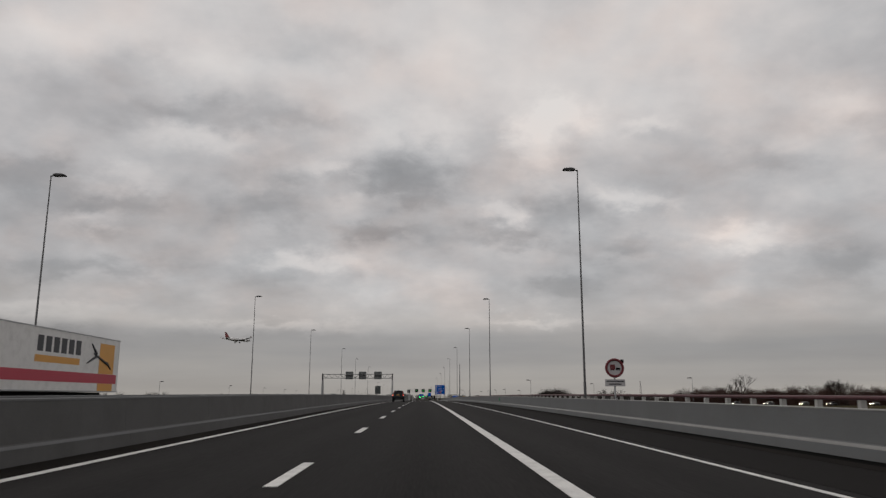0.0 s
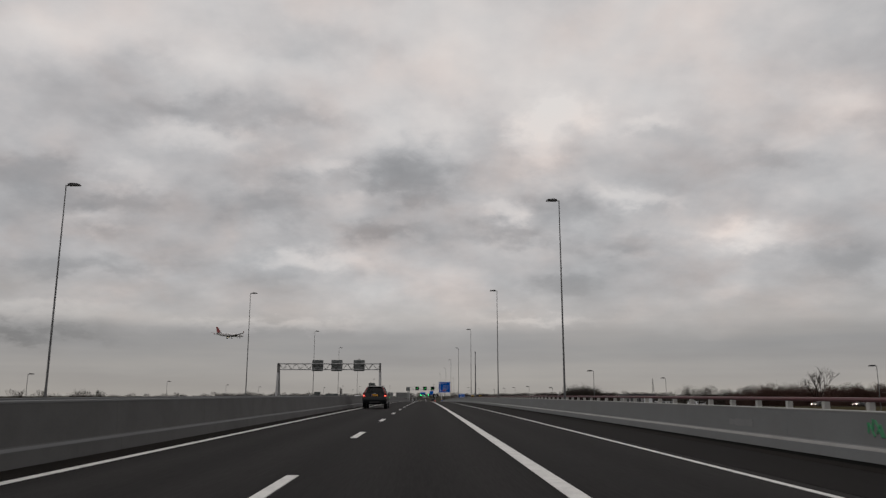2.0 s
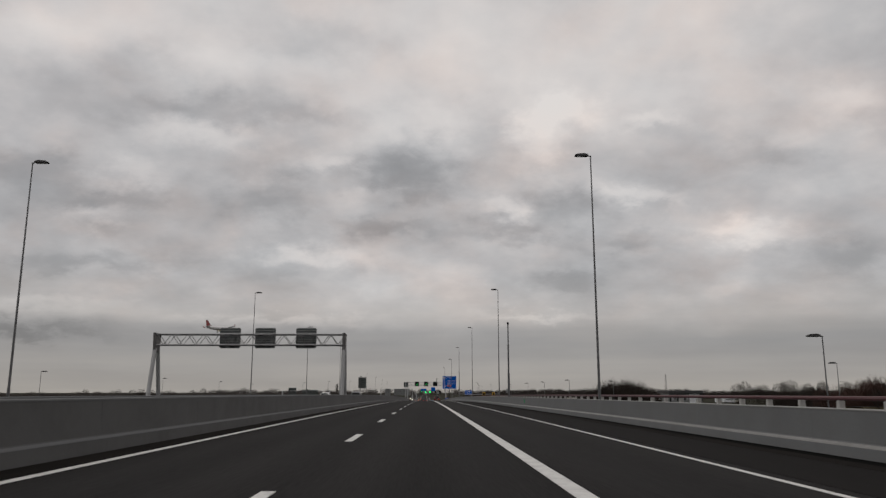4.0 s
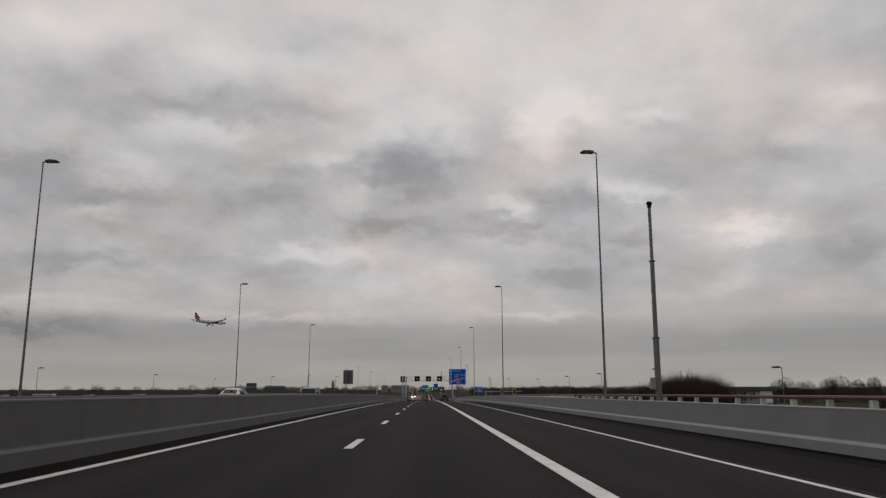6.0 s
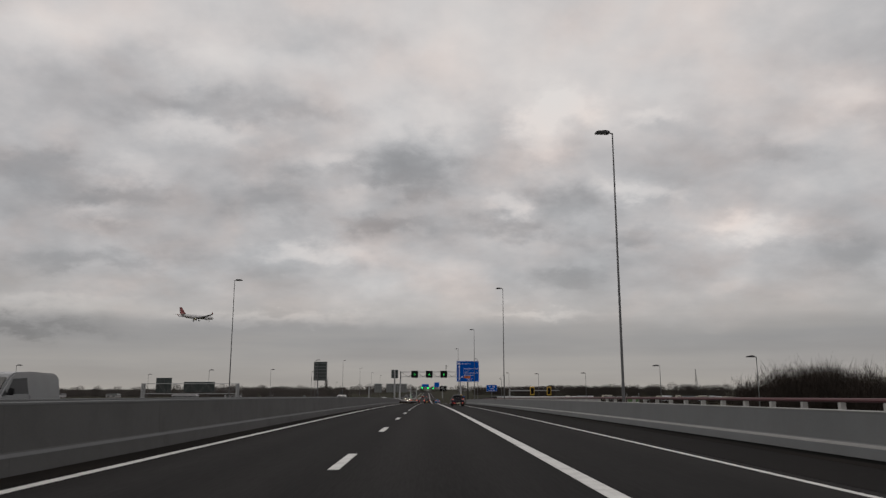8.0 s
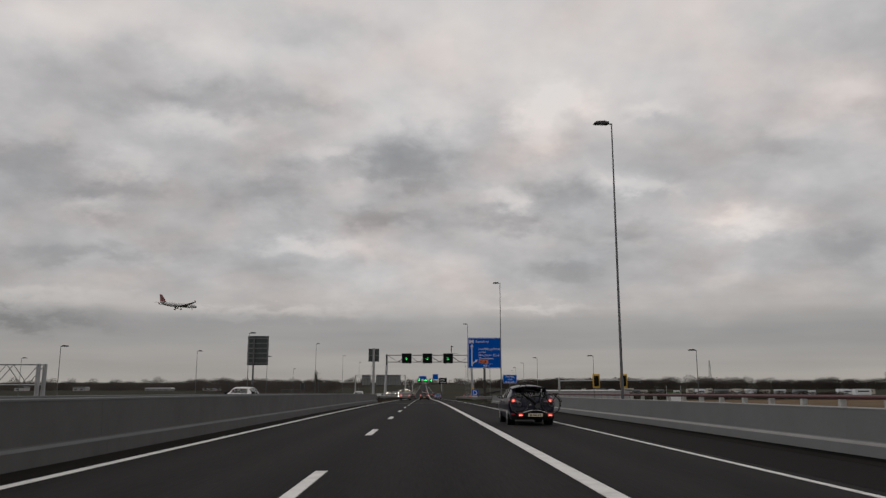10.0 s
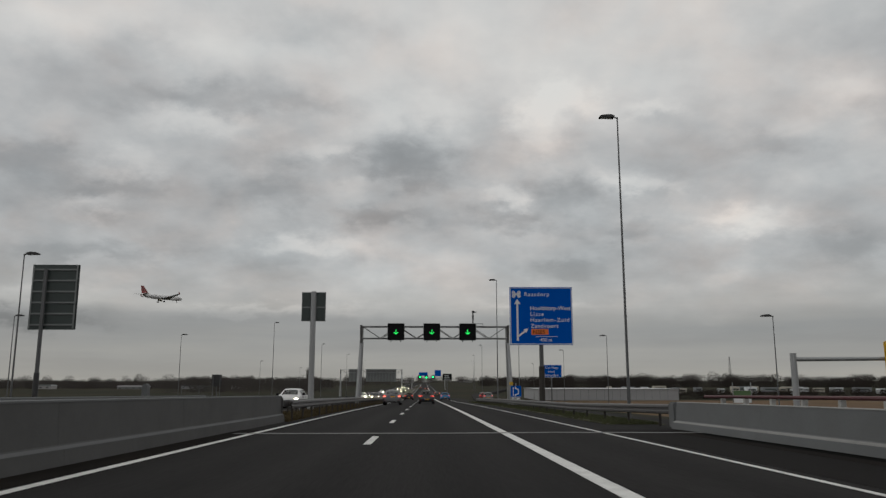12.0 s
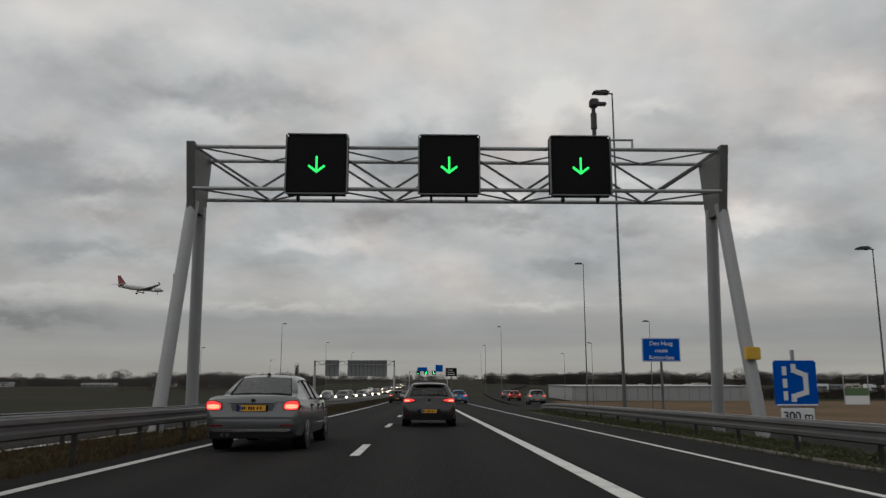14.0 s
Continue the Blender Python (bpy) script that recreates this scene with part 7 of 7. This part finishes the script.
# ---- airliner on approach ----
def airliner():
    t = thing("airliner", "white wide-body airliner with red tail fin, wheels down on approach", "aircraft")
    W = paint("airliner_white", (0.72, 0.72, 0.72), 0.0, 0.35)
    R = paint("airliner_red", (0.24, 0.035, 0.035), 0.0, 0.35)
    G = paint("airliner_grey", (0.25, 0.26, 0.27), 0.2, 0.4)
    st = [(-30, 0.3, 1.6), (-26, 1.3, 1.0), (-20, 2.3, 0.4), (-12, 2.8, 0), (10, 2.8, 0), (20, 2.8, 0), (25, 2.5, -0.2), (28, 1.7, -0.6), (29.8, 0.5, -0.9)]
    bm = bmesh.new()
    rows = [[bm.verts.new((x, r * math.cos(a), z + r * math.sin(a))) for a in (2 * math.pi * k / 16 for k in range(16))] for x, r, z in st]
    for a, b in zip(rows, rows[1:]):
        for k in range(16):
            bm.faces.new((a[k - 1], a[k], b[k], b[k - 1]))
    bm.faces.new(rows[0]), bm.faces.new(rows[-1][::-1])
    part("fuselage", bm, W, t, "white fuselage", smooth=True)

    def slab(pts, thick, axis):
        bm = bmesh.new()
        o = Vector(axis) * thick / 2
        a = [bm.verts.new(Vector(p) - o) for p in pts]
        b = [bm.verts.new(Vector(p) + o * 0.6) for p in pts]
        bm.faces.new(a), bm.faces.new(b[::-1])
        for i in range(len(a)):
            bm.faces.new((a[i - 1], a[i], b[i], b[i - 1]))
        return bm
    for s in (-1, 1):
        w = part("wing", slab([(9, s * 2, -1.6), (-1, s * 29, 2.0), (-3.6, s * 29.5, 2.1), (-3, s * 10, -0.8), (-3, s * 2, -1.4)], 0.7, (0, 0, 1)), G, t, "grey swept wing")
        part("winglet", slab([(-1, s * 29, 2.0), (-3.5, s * 29.4, 2.1), (-4.6, s * 30, 4.2), (-3.6, s * 30, 4.2)], 0.25, (0, 1, 0)), R, w)
        e = part("engine", tube(bmesh.new(), (8.2, s * 9.2, -2.7), (3.2, s * 9.2, -2.5), 1.45, 1.0, 16), W, t, "engine pod", smooth=True)
        part("intake", tube(bmesh.new(), (8.3, s * 9.2, -2.7), (8.1, s * 9.2, -2.7), 1.2, seg=16), BLACK, e)
        part("tailplane", slab([(-23, s * 1, 1.6), (-28, s * 9.5, 2.5), (-30, s * 9.7, 2.6), (-28.5, s * 1, 1.7)], 0.4, (0, 0, 1)), W, t)
        g = part("landing_gear", tube(bmesh.new(), (-1.0, s * 4.5, -1.5), (-1.0, s * 4.8, -5.2), 0.3, seg=8), DARK_STEEL, t)
        part("bogie", boxed(-2.4, 0.4, s * 4.8 - 0.7, s * 4.8 + 0.7, -6.0, -4.8, bevel=0.3), TYRE, g)
    part("tail_fin", slab([(-19, 0, 2.4), (-26.5, 0, 10.8), (-30, 0, 10.9), (-28.5, 0, 2.4)], 0.5, (0, 1, 0)), R, t, "red tail fin")
    part("nose_gear", tube(bmesh.new(), (22, 0, -2.4), (22, 0, -5.4), 0.3, seg=8), DARK_STEEL, t)
    part("landing_lamp", tube(bmesh.new(), (9.3, 3.4, -1.6), (9.6, 3.4, -1.6), 0.55, seg=10), HEADLAMP, t, "lit landing lamp")
    return t


airliner().matrix_world = pose(-299, 1223, 92, 0, -2, 62)


# ---- trees, woods and distance ----
def bare_tree(seed, height):
    """A leafless tree: trunk, limbs and twigs, each a tapered stick."""
    rnd = random.Random(seed)
    verts, faces = [], []

    def stick(p, q, r0, r1):
        d = (q - p).normalized()
        u = d.orthogonal().normalized()
        w = d.cross(u)
        i = len(verts)
        for c, r in ((p, r0), (q, r1)):
            for k in range(3):
                a = 2 * math.pi * k / 3
                verts.append(c + (u * math.cos(a) + w * math.sin(a)) * r)
        for k in range(3):
            faces.append((i + k, i + (k + 1) % 3, i + 3 + (k + 1) % 3, i + 3 + k))

    def grow(p, d, length, r, depth):
        q = p + d * length
        stick(p, q, r, r * 0.68)
        if depth == 0:
            return
        for _ in range(3 if depth > 1 else 4):
            side = Vector((rnd.gauss(0, 1), rnd.gauss(0, 1), rnd.gauss(0, 0.5))).normalized()
            nd = (d + side * rnd.uniform(0.25, 0.62) + Vector((0, 0, 0.2))).normalized()
            grow(p + d * length * rnd.uniform(0.65, 1.0), nd, length * rnd.uniform(0.6, 0.82), r * 0.55, depth - 1)

    grow(Vector((0, 0, -0.3)), Vector((rnd.gauss(0, 0.05), rnd.gauss(0, 0.05), 1)).normalized(), height * 0.28, height * 0.017, 6)
    top = max(v.z for v in verts)
    k = height / top
    return [(v.x * k, v.y * k, v.z * k) for v in verts], faces


def tree_thing(seed, height, label):
    v, f = bare_tree(seed, height)
    t = thing("tree", label, "tree", group="bare trees")
    for name, sel in (("trunk", f[:3]), ("crown", f[3:])):
        me = bpy.data.meshes.new(name)
        used = sorted({i for q in sel for i in q})
        at = {a: b for b, a in enumerate(used)}
        me.from_pydata([v[i] for i in used], [], [tuple(at[i] for i in q) for q in sel])
        me.materials.append(BARK)
        o = new(name, me)
        o.parent = t
        if name == "crown":
            o["label"] = "bare twiggy crown"
    return t


trees = [tree_thing(11, 14.5, "tall leafless tree on the plain beyond the viaduct"), tree_thing(12, 12.5, "leafless tree at the edge of the winter wood"), tree_thing(13, 8.5, "small leafless tree among scrub")]
trees[0].matrix_world = Matrix.Translation((100, 238, -5.6))
trees[1].matrix_world = Matrix.Translation((128, 232, -5.6))
trees[2].matrix_world = Matrix.Translation((-92, 223, -5.6))
rnd = random.Random(77)
for x, y, k, s in ((-88, 226, 2, .9), (-80, 224, 2, 1.0), (-77, 228, 2, .9), (-150, 300, 1, .9), (-120, 420, 2, 1.0), (135, 250, 1, 1.1), (146, 262, 1, 1.0), (112, 262, 2, 1.0), (160, 240, 1, 1.1), (36, 150, 2, .8), (40, 158, 2, .75)):
    copy_thing(trees[k], Matrix.LocRotScale((x, y, -5.7), Euler((0, 0, rnd.uniform(0, 6.28))), None) @ Matrix.Diagonal((1, 1, 1, 1)))


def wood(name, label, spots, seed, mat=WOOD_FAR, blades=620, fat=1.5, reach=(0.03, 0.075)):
    """Massed bare scrub and trees: stems and fanned twigs by the thousand."""
    rnd = random.Random(seed)
    verts, faces = [], []
    for x, y, z, h, w in spots:
        h *= 0.82 + 0.6 * abs(noise.noise(Vector((x * 0.022, y * 0.022, seed))))
        i = len(verts)
        verts += [(x - 0.12, y, z - 0.5), (x + 0.12, y, z - 0.5), (x, y, z + h * 0.8)]
        faces.append((i, i + 1, i + 2))
        for _ in range(blades):
            # twigs fan outwards and up inside a rounded crown, and stand thick at the foot
            a, u = rnd.uniform(0, 6.28), rnd.random()
            crown = rnd.random() < 0.62
            rad = w * 0.5 * math.sqrt(rnd.random())
            zc = h * (0.62 + 0.36 * (2 * u - 1) * math.sqrt(max(0.0, 1 - (rad / (w * 0.52)) ** 2))) if crown else h * 0.42 * u
            px, py, pz = x + rad * math.cos(a), y + rad * math.sin(a), z + zc
            ln = h * rnd.uniform(*reach)
            e = rnd.uniform(0.3, 1.4)
            t = rnd.uniform(0.03, 0.07) * fat
            i = len(verts)
            verts += [(px - t, py, pz - ln * 0.5), (px + t, py, pz - ln * 0.5), (px + math.cos(a) * math.cos(e) * ln, py + math.sin(a) * math.cos(e) * ln, pz + math.sin(e) * ln)]
            faces.append((i, i + 1, i + 2))
    me = bpy.data.meshes.new(name)
    me.from_pydata(verts, [], faces)
    me.materials.append(mat)
    return tagged(new(name, me), label, "wood", kind="stuff")


rnd = random.Random(5)
# scrub thicket beside the lower road
def brush(name, label, spots, seed, mat, stems=46, thick=0.05):
    """Dense upright brushwood: slim stems from the ground, each with steep twigs towards its tip."""
    rnd = random.Random(seed)
    verts, faces = [], []

    def blade(p, q, w):
        a = rnd.uniform(0, 3.14)
        dx_, dy_ = w * math.cos(a), w * math.sin(a)
        i = len(verts)
        verts.extend(((p[0] - dx_, p[1] - dy_, p[2]), (p[0] + dx_, p[1] + dy_, p[2]), q))
        faces.append((i, i + 1, i + 2))

    for x, y, z, h, w in spots:
        for _ in range(stems):
            a, r = rnd.uniform(0, 6.28), w * 0.5 * math.sqrt(rnd.random())
            px, py = x + r * math.cos(a), y + r * math.sin(a)
            hh = h * rnd.uniform(0.72, 1.0) ** 0.8 * (1 - 0.12 * (2 * r / w) ** 2)
            lean = (0.16 * r * math.cos(a) + rnd.gauss(0, 0.25), 0.16 * r * math.sin(a) + rnd.gauss(0, 0.25))
            blade((px, py, z - 0.3), (px + lean[0], py + lean[1], z + hh), thick)
            for _ in range(12):
                u = 0.95 * rnd.random() ** 0.6
                bx, by, bz = px + lean[0] * u, py + lean[1] * u, z + hh * u
                ln, b, e = hh * rnd.uniform(0.10, 0.24), rnd.uniform(0, 6.28), rnd.uniform(0.6, 1.35)
                blade((bx, by, bz), (bx + ln * math.cos(e) * math.cos(b), by + ln * math.cos(e) * math.sin(b), bz + ln * math.sin(e)), thick * 0.55)
    me = bpy.data.meshes.new(name)
    me.from_pydata(verts, [], faces)
    me.materials.append(mat)
    return tagged(new(name, me), label, "scrub", kind="stuff")


def hump(x):
    """Outline of the thicket's top along its length."""
    return float(np.interp(x, [40.5, 43.5, 45.5, 48, 52, 55, 58], [5.2, 6.9, 9.4, 10.0, 9.7, 8.4, 6.8]))


brush("scrub_thicket", "dense brown leafless scrub thicket beside the lower road", [(x, rnd.gauss(288, 5), -5.6, hump(x) * rnd.uniform(0.80, 1.06), 3.2) for x in (rnd.uniform(40.5, 57.5) for _ in range(130))], 1, BARK, 56, 0.04)
brush("scrub_thicket", "row of bare round-headed scrub trees past the thicket", [(x, rnd.gauss(300, 5), -5.6, (6.4 + 2.6 * abs(noise.noise(Vector((x * 0.11, 0.3, 7.0))))) * rnd.uniform(0.85, 1.0), 3.6) for x in (rnd.uniform(95, 200) for _ in range(180))], 15, BARK, 40, 0.055)
wood("far_wood", "row of round-headed bare trees on the plain", [(176 + 4.3 * k + rnd.gauss(0, 1.2), 515 + rnd.gauss(0, 6), -5.6, rnd.uniform(12.5, 16.0), rnd.uniform(5.5, 8.0)) for k in range(36)], 16, BARK, 1500, 0.8)
brush("far_wood", "slim bare poplar standing over dark bushes on the horizon", [(-90, 870, -5.6, 15.5, 2.6), (-86, 868, -5.6, 9.5, 3.5), (-81, 872, -5.6, 7.2, 5.0), (-77, 868, -5.6, 7.4, 5.0), (-73, 870, -5.6, 6.6, 5.0), (-95, 872, -5.6, 8.0, 5.0)], 19, WOOD_MID, 70, 0.07)
wood("scrub_thicket", "bare scrub clumps beyond the opposite carriageway", [(rnd.gauss(c, 2.2), rnd.gauss(224, 2), -5.6, rnd.uniform(6.8, 8.0), 4.0) for c in (-91, -79) for _ in range(9)], 12, BARK, 420, 0.8)
wood("scrub_thicket", "belt of reddish-brown leafless scrub below the viaduct", [(x, 246 + rnd.gauss(0, 5), -5.6, rnd.uniform(9.0, 11.6), 4.8) for x in (rnd.uniform(84, 190) for _ in range(130))], 14, TWIG_RED, 900, 0.7, (0.05, 0.12))
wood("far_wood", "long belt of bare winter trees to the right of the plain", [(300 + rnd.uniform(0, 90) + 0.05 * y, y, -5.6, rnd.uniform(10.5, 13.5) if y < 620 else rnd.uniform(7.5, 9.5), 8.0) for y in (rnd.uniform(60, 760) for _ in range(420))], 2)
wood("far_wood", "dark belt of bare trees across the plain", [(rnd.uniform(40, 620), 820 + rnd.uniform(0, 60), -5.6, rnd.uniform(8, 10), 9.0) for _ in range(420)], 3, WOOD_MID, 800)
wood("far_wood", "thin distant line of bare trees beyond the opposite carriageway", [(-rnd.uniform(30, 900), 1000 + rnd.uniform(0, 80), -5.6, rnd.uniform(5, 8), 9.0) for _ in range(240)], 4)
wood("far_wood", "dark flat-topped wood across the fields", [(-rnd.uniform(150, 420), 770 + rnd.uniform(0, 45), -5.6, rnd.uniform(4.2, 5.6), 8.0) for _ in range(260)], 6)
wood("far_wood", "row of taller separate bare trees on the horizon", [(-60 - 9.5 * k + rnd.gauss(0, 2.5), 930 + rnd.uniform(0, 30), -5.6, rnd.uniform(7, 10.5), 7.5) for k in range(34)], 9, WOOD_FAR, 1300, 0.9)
wood("far_wood", "dark clipped hedge behind the brown field", [(rnd.uniform(67, 150), 506 + rnd.uniform(0, 5), -5.6, rnd.uniform(2.6, 3.3), 3.5) for _ in range(120)], 10, BARK, 300, 1.0)
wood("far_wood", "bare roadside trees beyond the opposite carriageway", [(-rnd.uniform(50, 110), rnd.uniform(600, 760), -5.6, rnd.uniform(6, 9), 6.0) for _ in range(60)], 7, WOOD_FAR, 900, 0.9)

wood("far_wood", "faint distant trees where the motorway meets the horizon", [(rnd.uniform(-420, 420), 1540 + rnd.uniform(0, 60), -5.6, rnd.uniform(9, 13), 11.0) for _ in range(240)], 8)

# low grey hall on the plain
hall = thing("warehouse", "long low grey metal hall standing on the plain", "warehouse", Matrix.Translation((0, 492, -5.6)))
HALL = material("hall_cladding", (0.33, 0.33, 0.335), 0.6, 0.2, spread=0.08, grain=0.05, fine_scale=2, big_scale=0.1)
bm = bmesh.new()
box(bm, 30, 68, 0, 30, 0, 2.9, bevel=0.05)
part("wall", bm, HALL, hall, "grey metal cladding")
for i in range(17):
    x = 30.6 + i * 2.15
    part("panel_rib", boxed(x, x + 0.08, -0.05, -0.003, 0.1, 2.85), SIGN_BACK, hall)
part("roof_edge", boxed(29.8, 68.2, -0.2, 30.2, 2.905, 3.06, bevel=0.03), ZINC, hall, "pale roof edge")

hb = thing("hoarding", "white and green hoarding between two posts in the brown field", "hoarding", Matrix.Translation((74, 465, -5.6)))
part("board", boxed(-2.05, 2.05, -0.06, 0.06, 0.15, 1.65, bevel=0.02), SIGN_WHITE, hb)
part("green_band", boxed(-2.05, 2.05, -0.06, 0.06, 1.654, 2.9, bevel=0.02), material("hoarding_green", (0.08, 0.15, 0.06), 0.6, spread=0.2), hb)
for x in (-2.15, 2.15):
    part("post", tube(bmesh.new(), (x, 0.1, -0.4), (x, 0.1, 4.9), 0.09, seg=8), ZINC, hb)

# pale distant town beyond the far woods
TOWN = material("pale_town_wall", (0.34, 0.33, 0.33), 0.8, spread=0.2, big_scale=0.02)
rnd = random.Random(9)
for k in range(5):
    x, y = rnd.uniform(-420, 420), rnd.uniform(1640, 1760)
    w, d, h = rnd.uniform(18, 40), rnd.uniform(12, 20), rnd.uniform(5, 7)
    b = thing("building", "pale distant building on the flat horizon", "building", Matrix.Translation((x, y, -5.7)), "distant town")
    part("wall", boxed(-w / 2, w / 2, 0, d, 0, h), TOWN, b)
    part("roof", boxed(-w / 2 - 0.4, w / 2 + 0.4, -0.4, d + 0.4, h + 0.004, h + 0.8), SIGN_BACK, b)

# sheds and glasshouses along the fields beyond the opposite carriageway
rnd = random.Random(41)
for k in range(9):
    x, y = -110 - 38 * k + rnd.uniform(-12, 12), rnd.uniform(745, 762)
    w, d, h = rnd.uniform(6, 20), rnd.uniform(5, 8), rnd.uniform(1.2, 2.2)
    b = thing("building", "small pale shed standing among winter fields", "shed", Matrix.Translation((x, y, -5.7)), "field sheds")
    part("wall", boxed(-w / 2, w / 2, 0, d, 0, h), (TOWN, SIGN_DULL, SIGN_BACK)[k % 3], b)
    bm = prism(bmesh.new(), [(-w / 2 - 0.3, h + 0.004), (w / 2 + 0.3, h + 0.004), (w / 2 - 0.6, h + 0.9), (-w / 2 + 0.6, h + 0.9)], -0.3, d + 0.3)
    part("roof", bm, (SIGN_BACK, DARK_STEEL, SIGN_DULL)[k % 3], b)
    for j in range(max(1, int(w / 4))):
        xx = -w / 2 + 1.0 + 4 * j
        part("window", boxed(xx, xx + 1.6, -0.03, -0.003, h * 0.35, h * 0.75), SIGN_BACK_DARK, b)

# dry brown field in front of the hall
bm = bmesh.new()
cols, rws = 24, 12
grid = [[bm.verts.new((24 + 130 * i / cols + 3 * noise.noise(Vector((i * 0.7, j * 0.9, 1))), 352 + 136 * j / rws + 3 * noise.noise(Vector((i * 0.6, j * 0.8, 4))), 0)) for i in range(cols + 1)] for j in range(rws + 1)]
for row in grid:
    for v in row:
        v.co.z = ground_z(v.co.x, v.co.y) + 0.12
for r0, r1 in zip(grid, grid[1:]):
    for i in range(cols):
        bm.faces.new((r0[i], r0[i + 1], r1[i + 1], r1[i]))
tagged(part("field", bm, FIELD, smooth=True), "dry brown stubble field below the motorway", "field", kind="structure")

# parked trailers and caravans behind the hedge
TRAILER_PAINTS = [SIGN_WHITE, material("cream_trailer", (0.45, 0.42, 0.36), 0.5, spread=0.12), material("grey_trailer", (0.20, 0.21, 0.22), 0.5, spread=0.12)]
rnd = random.Random(31)
x = 70.0
while x < 210:
    w, h = rnd.choice((2.0, 2.6, 4.5, 6.0)) * rnd.uniform(0.8, 1.2), rnd.uniform(1.5, 2.5)
    t = thing("trailer", "pale parked trailer standing behind the hedge", "trailer", Matrix.Translation((x, 545 + rnd.uniform(0, 60), -5.75)), "parked trailers")
    part("box_body", boxed(-w / 2, w / 2, 0, 2.3, 0.7, 0.7 + h, bevel=0.08), rnd.choice(TRAILER_PAINTS), t)
    part("window_band", boxed(-w * 0.35, w * 0.35, -0.02, -0.003, 0.7 + h * 0.5, 0.7 + h * 0.72), SIGN_BACK_DARK, t)
    for k in (-0.25, 0.25):
        part("wheel", disc(bmesh.new(), (w * k, 0.1, 0.4), (0, 1, 0), 0.4, 0.25, 16), TYRE, t)
    x += w * 0.6 + rnd.uniform(0.2, 3.5)

# lattice mast on the horizon
py = thing("pylon", "slender grey lattice mast far off on the plain", "pylon", Matrix.Translation((286, 995, -5.7)))
for a, b in ((-1, -1), (1, -1), (1, 1), (-1, 1)):
    part("leg", tube(bmesh.new(), (a * 1.5, b * 1.5, 0), (a * 0.25, b * 0.25, 27), 0.14, 0.09, 6), DARK_STEEL, py)
for k in range(9):
    z0, z1 = 3.0 * k, 3.0 * k + 3.0
    r0, r1 = 1.5 - 1.25 * z0 / 27, 1.5 - 1.25 * z1 / 27
    s_ = 1 if k % 2 else -1
    part("brace", tube(bmesh.new(), (-s_ * r0, -r0, z0), (s_ * r1, -r1, z1), 0.09, seg=5), DARK_STEEL, py)
    part("brace", tube(bmesh.new(), (r0, -s_ * r0, z0), (r1, s_ * r1, z1), 0.09, seg=5), DARK_STEEL, py)

# set the plan out at its true size beside the road
ON_PLAN = {"ground", "viaduct_deck", "abutment", "viaduct_pillar", "barrier", "parapet_rail", "street_lamp", "sign_gantry", "message_sign", "direction_sign", "diversion_sign", "prohibition_sign",
           "camera_mast", "signal_gantry", "tree", "scrub_thicket", "far_wood", "warehouse", "hoarding", "building", "field", "trailer", "pylon"}
bpy.context.view_layer.update()
for ob in scene.objects:
    if ob.parent is None and ob.name.split(".")[0] in ON_PLAN:
        ob.matrix_world = SITE @ ob.matrix_world
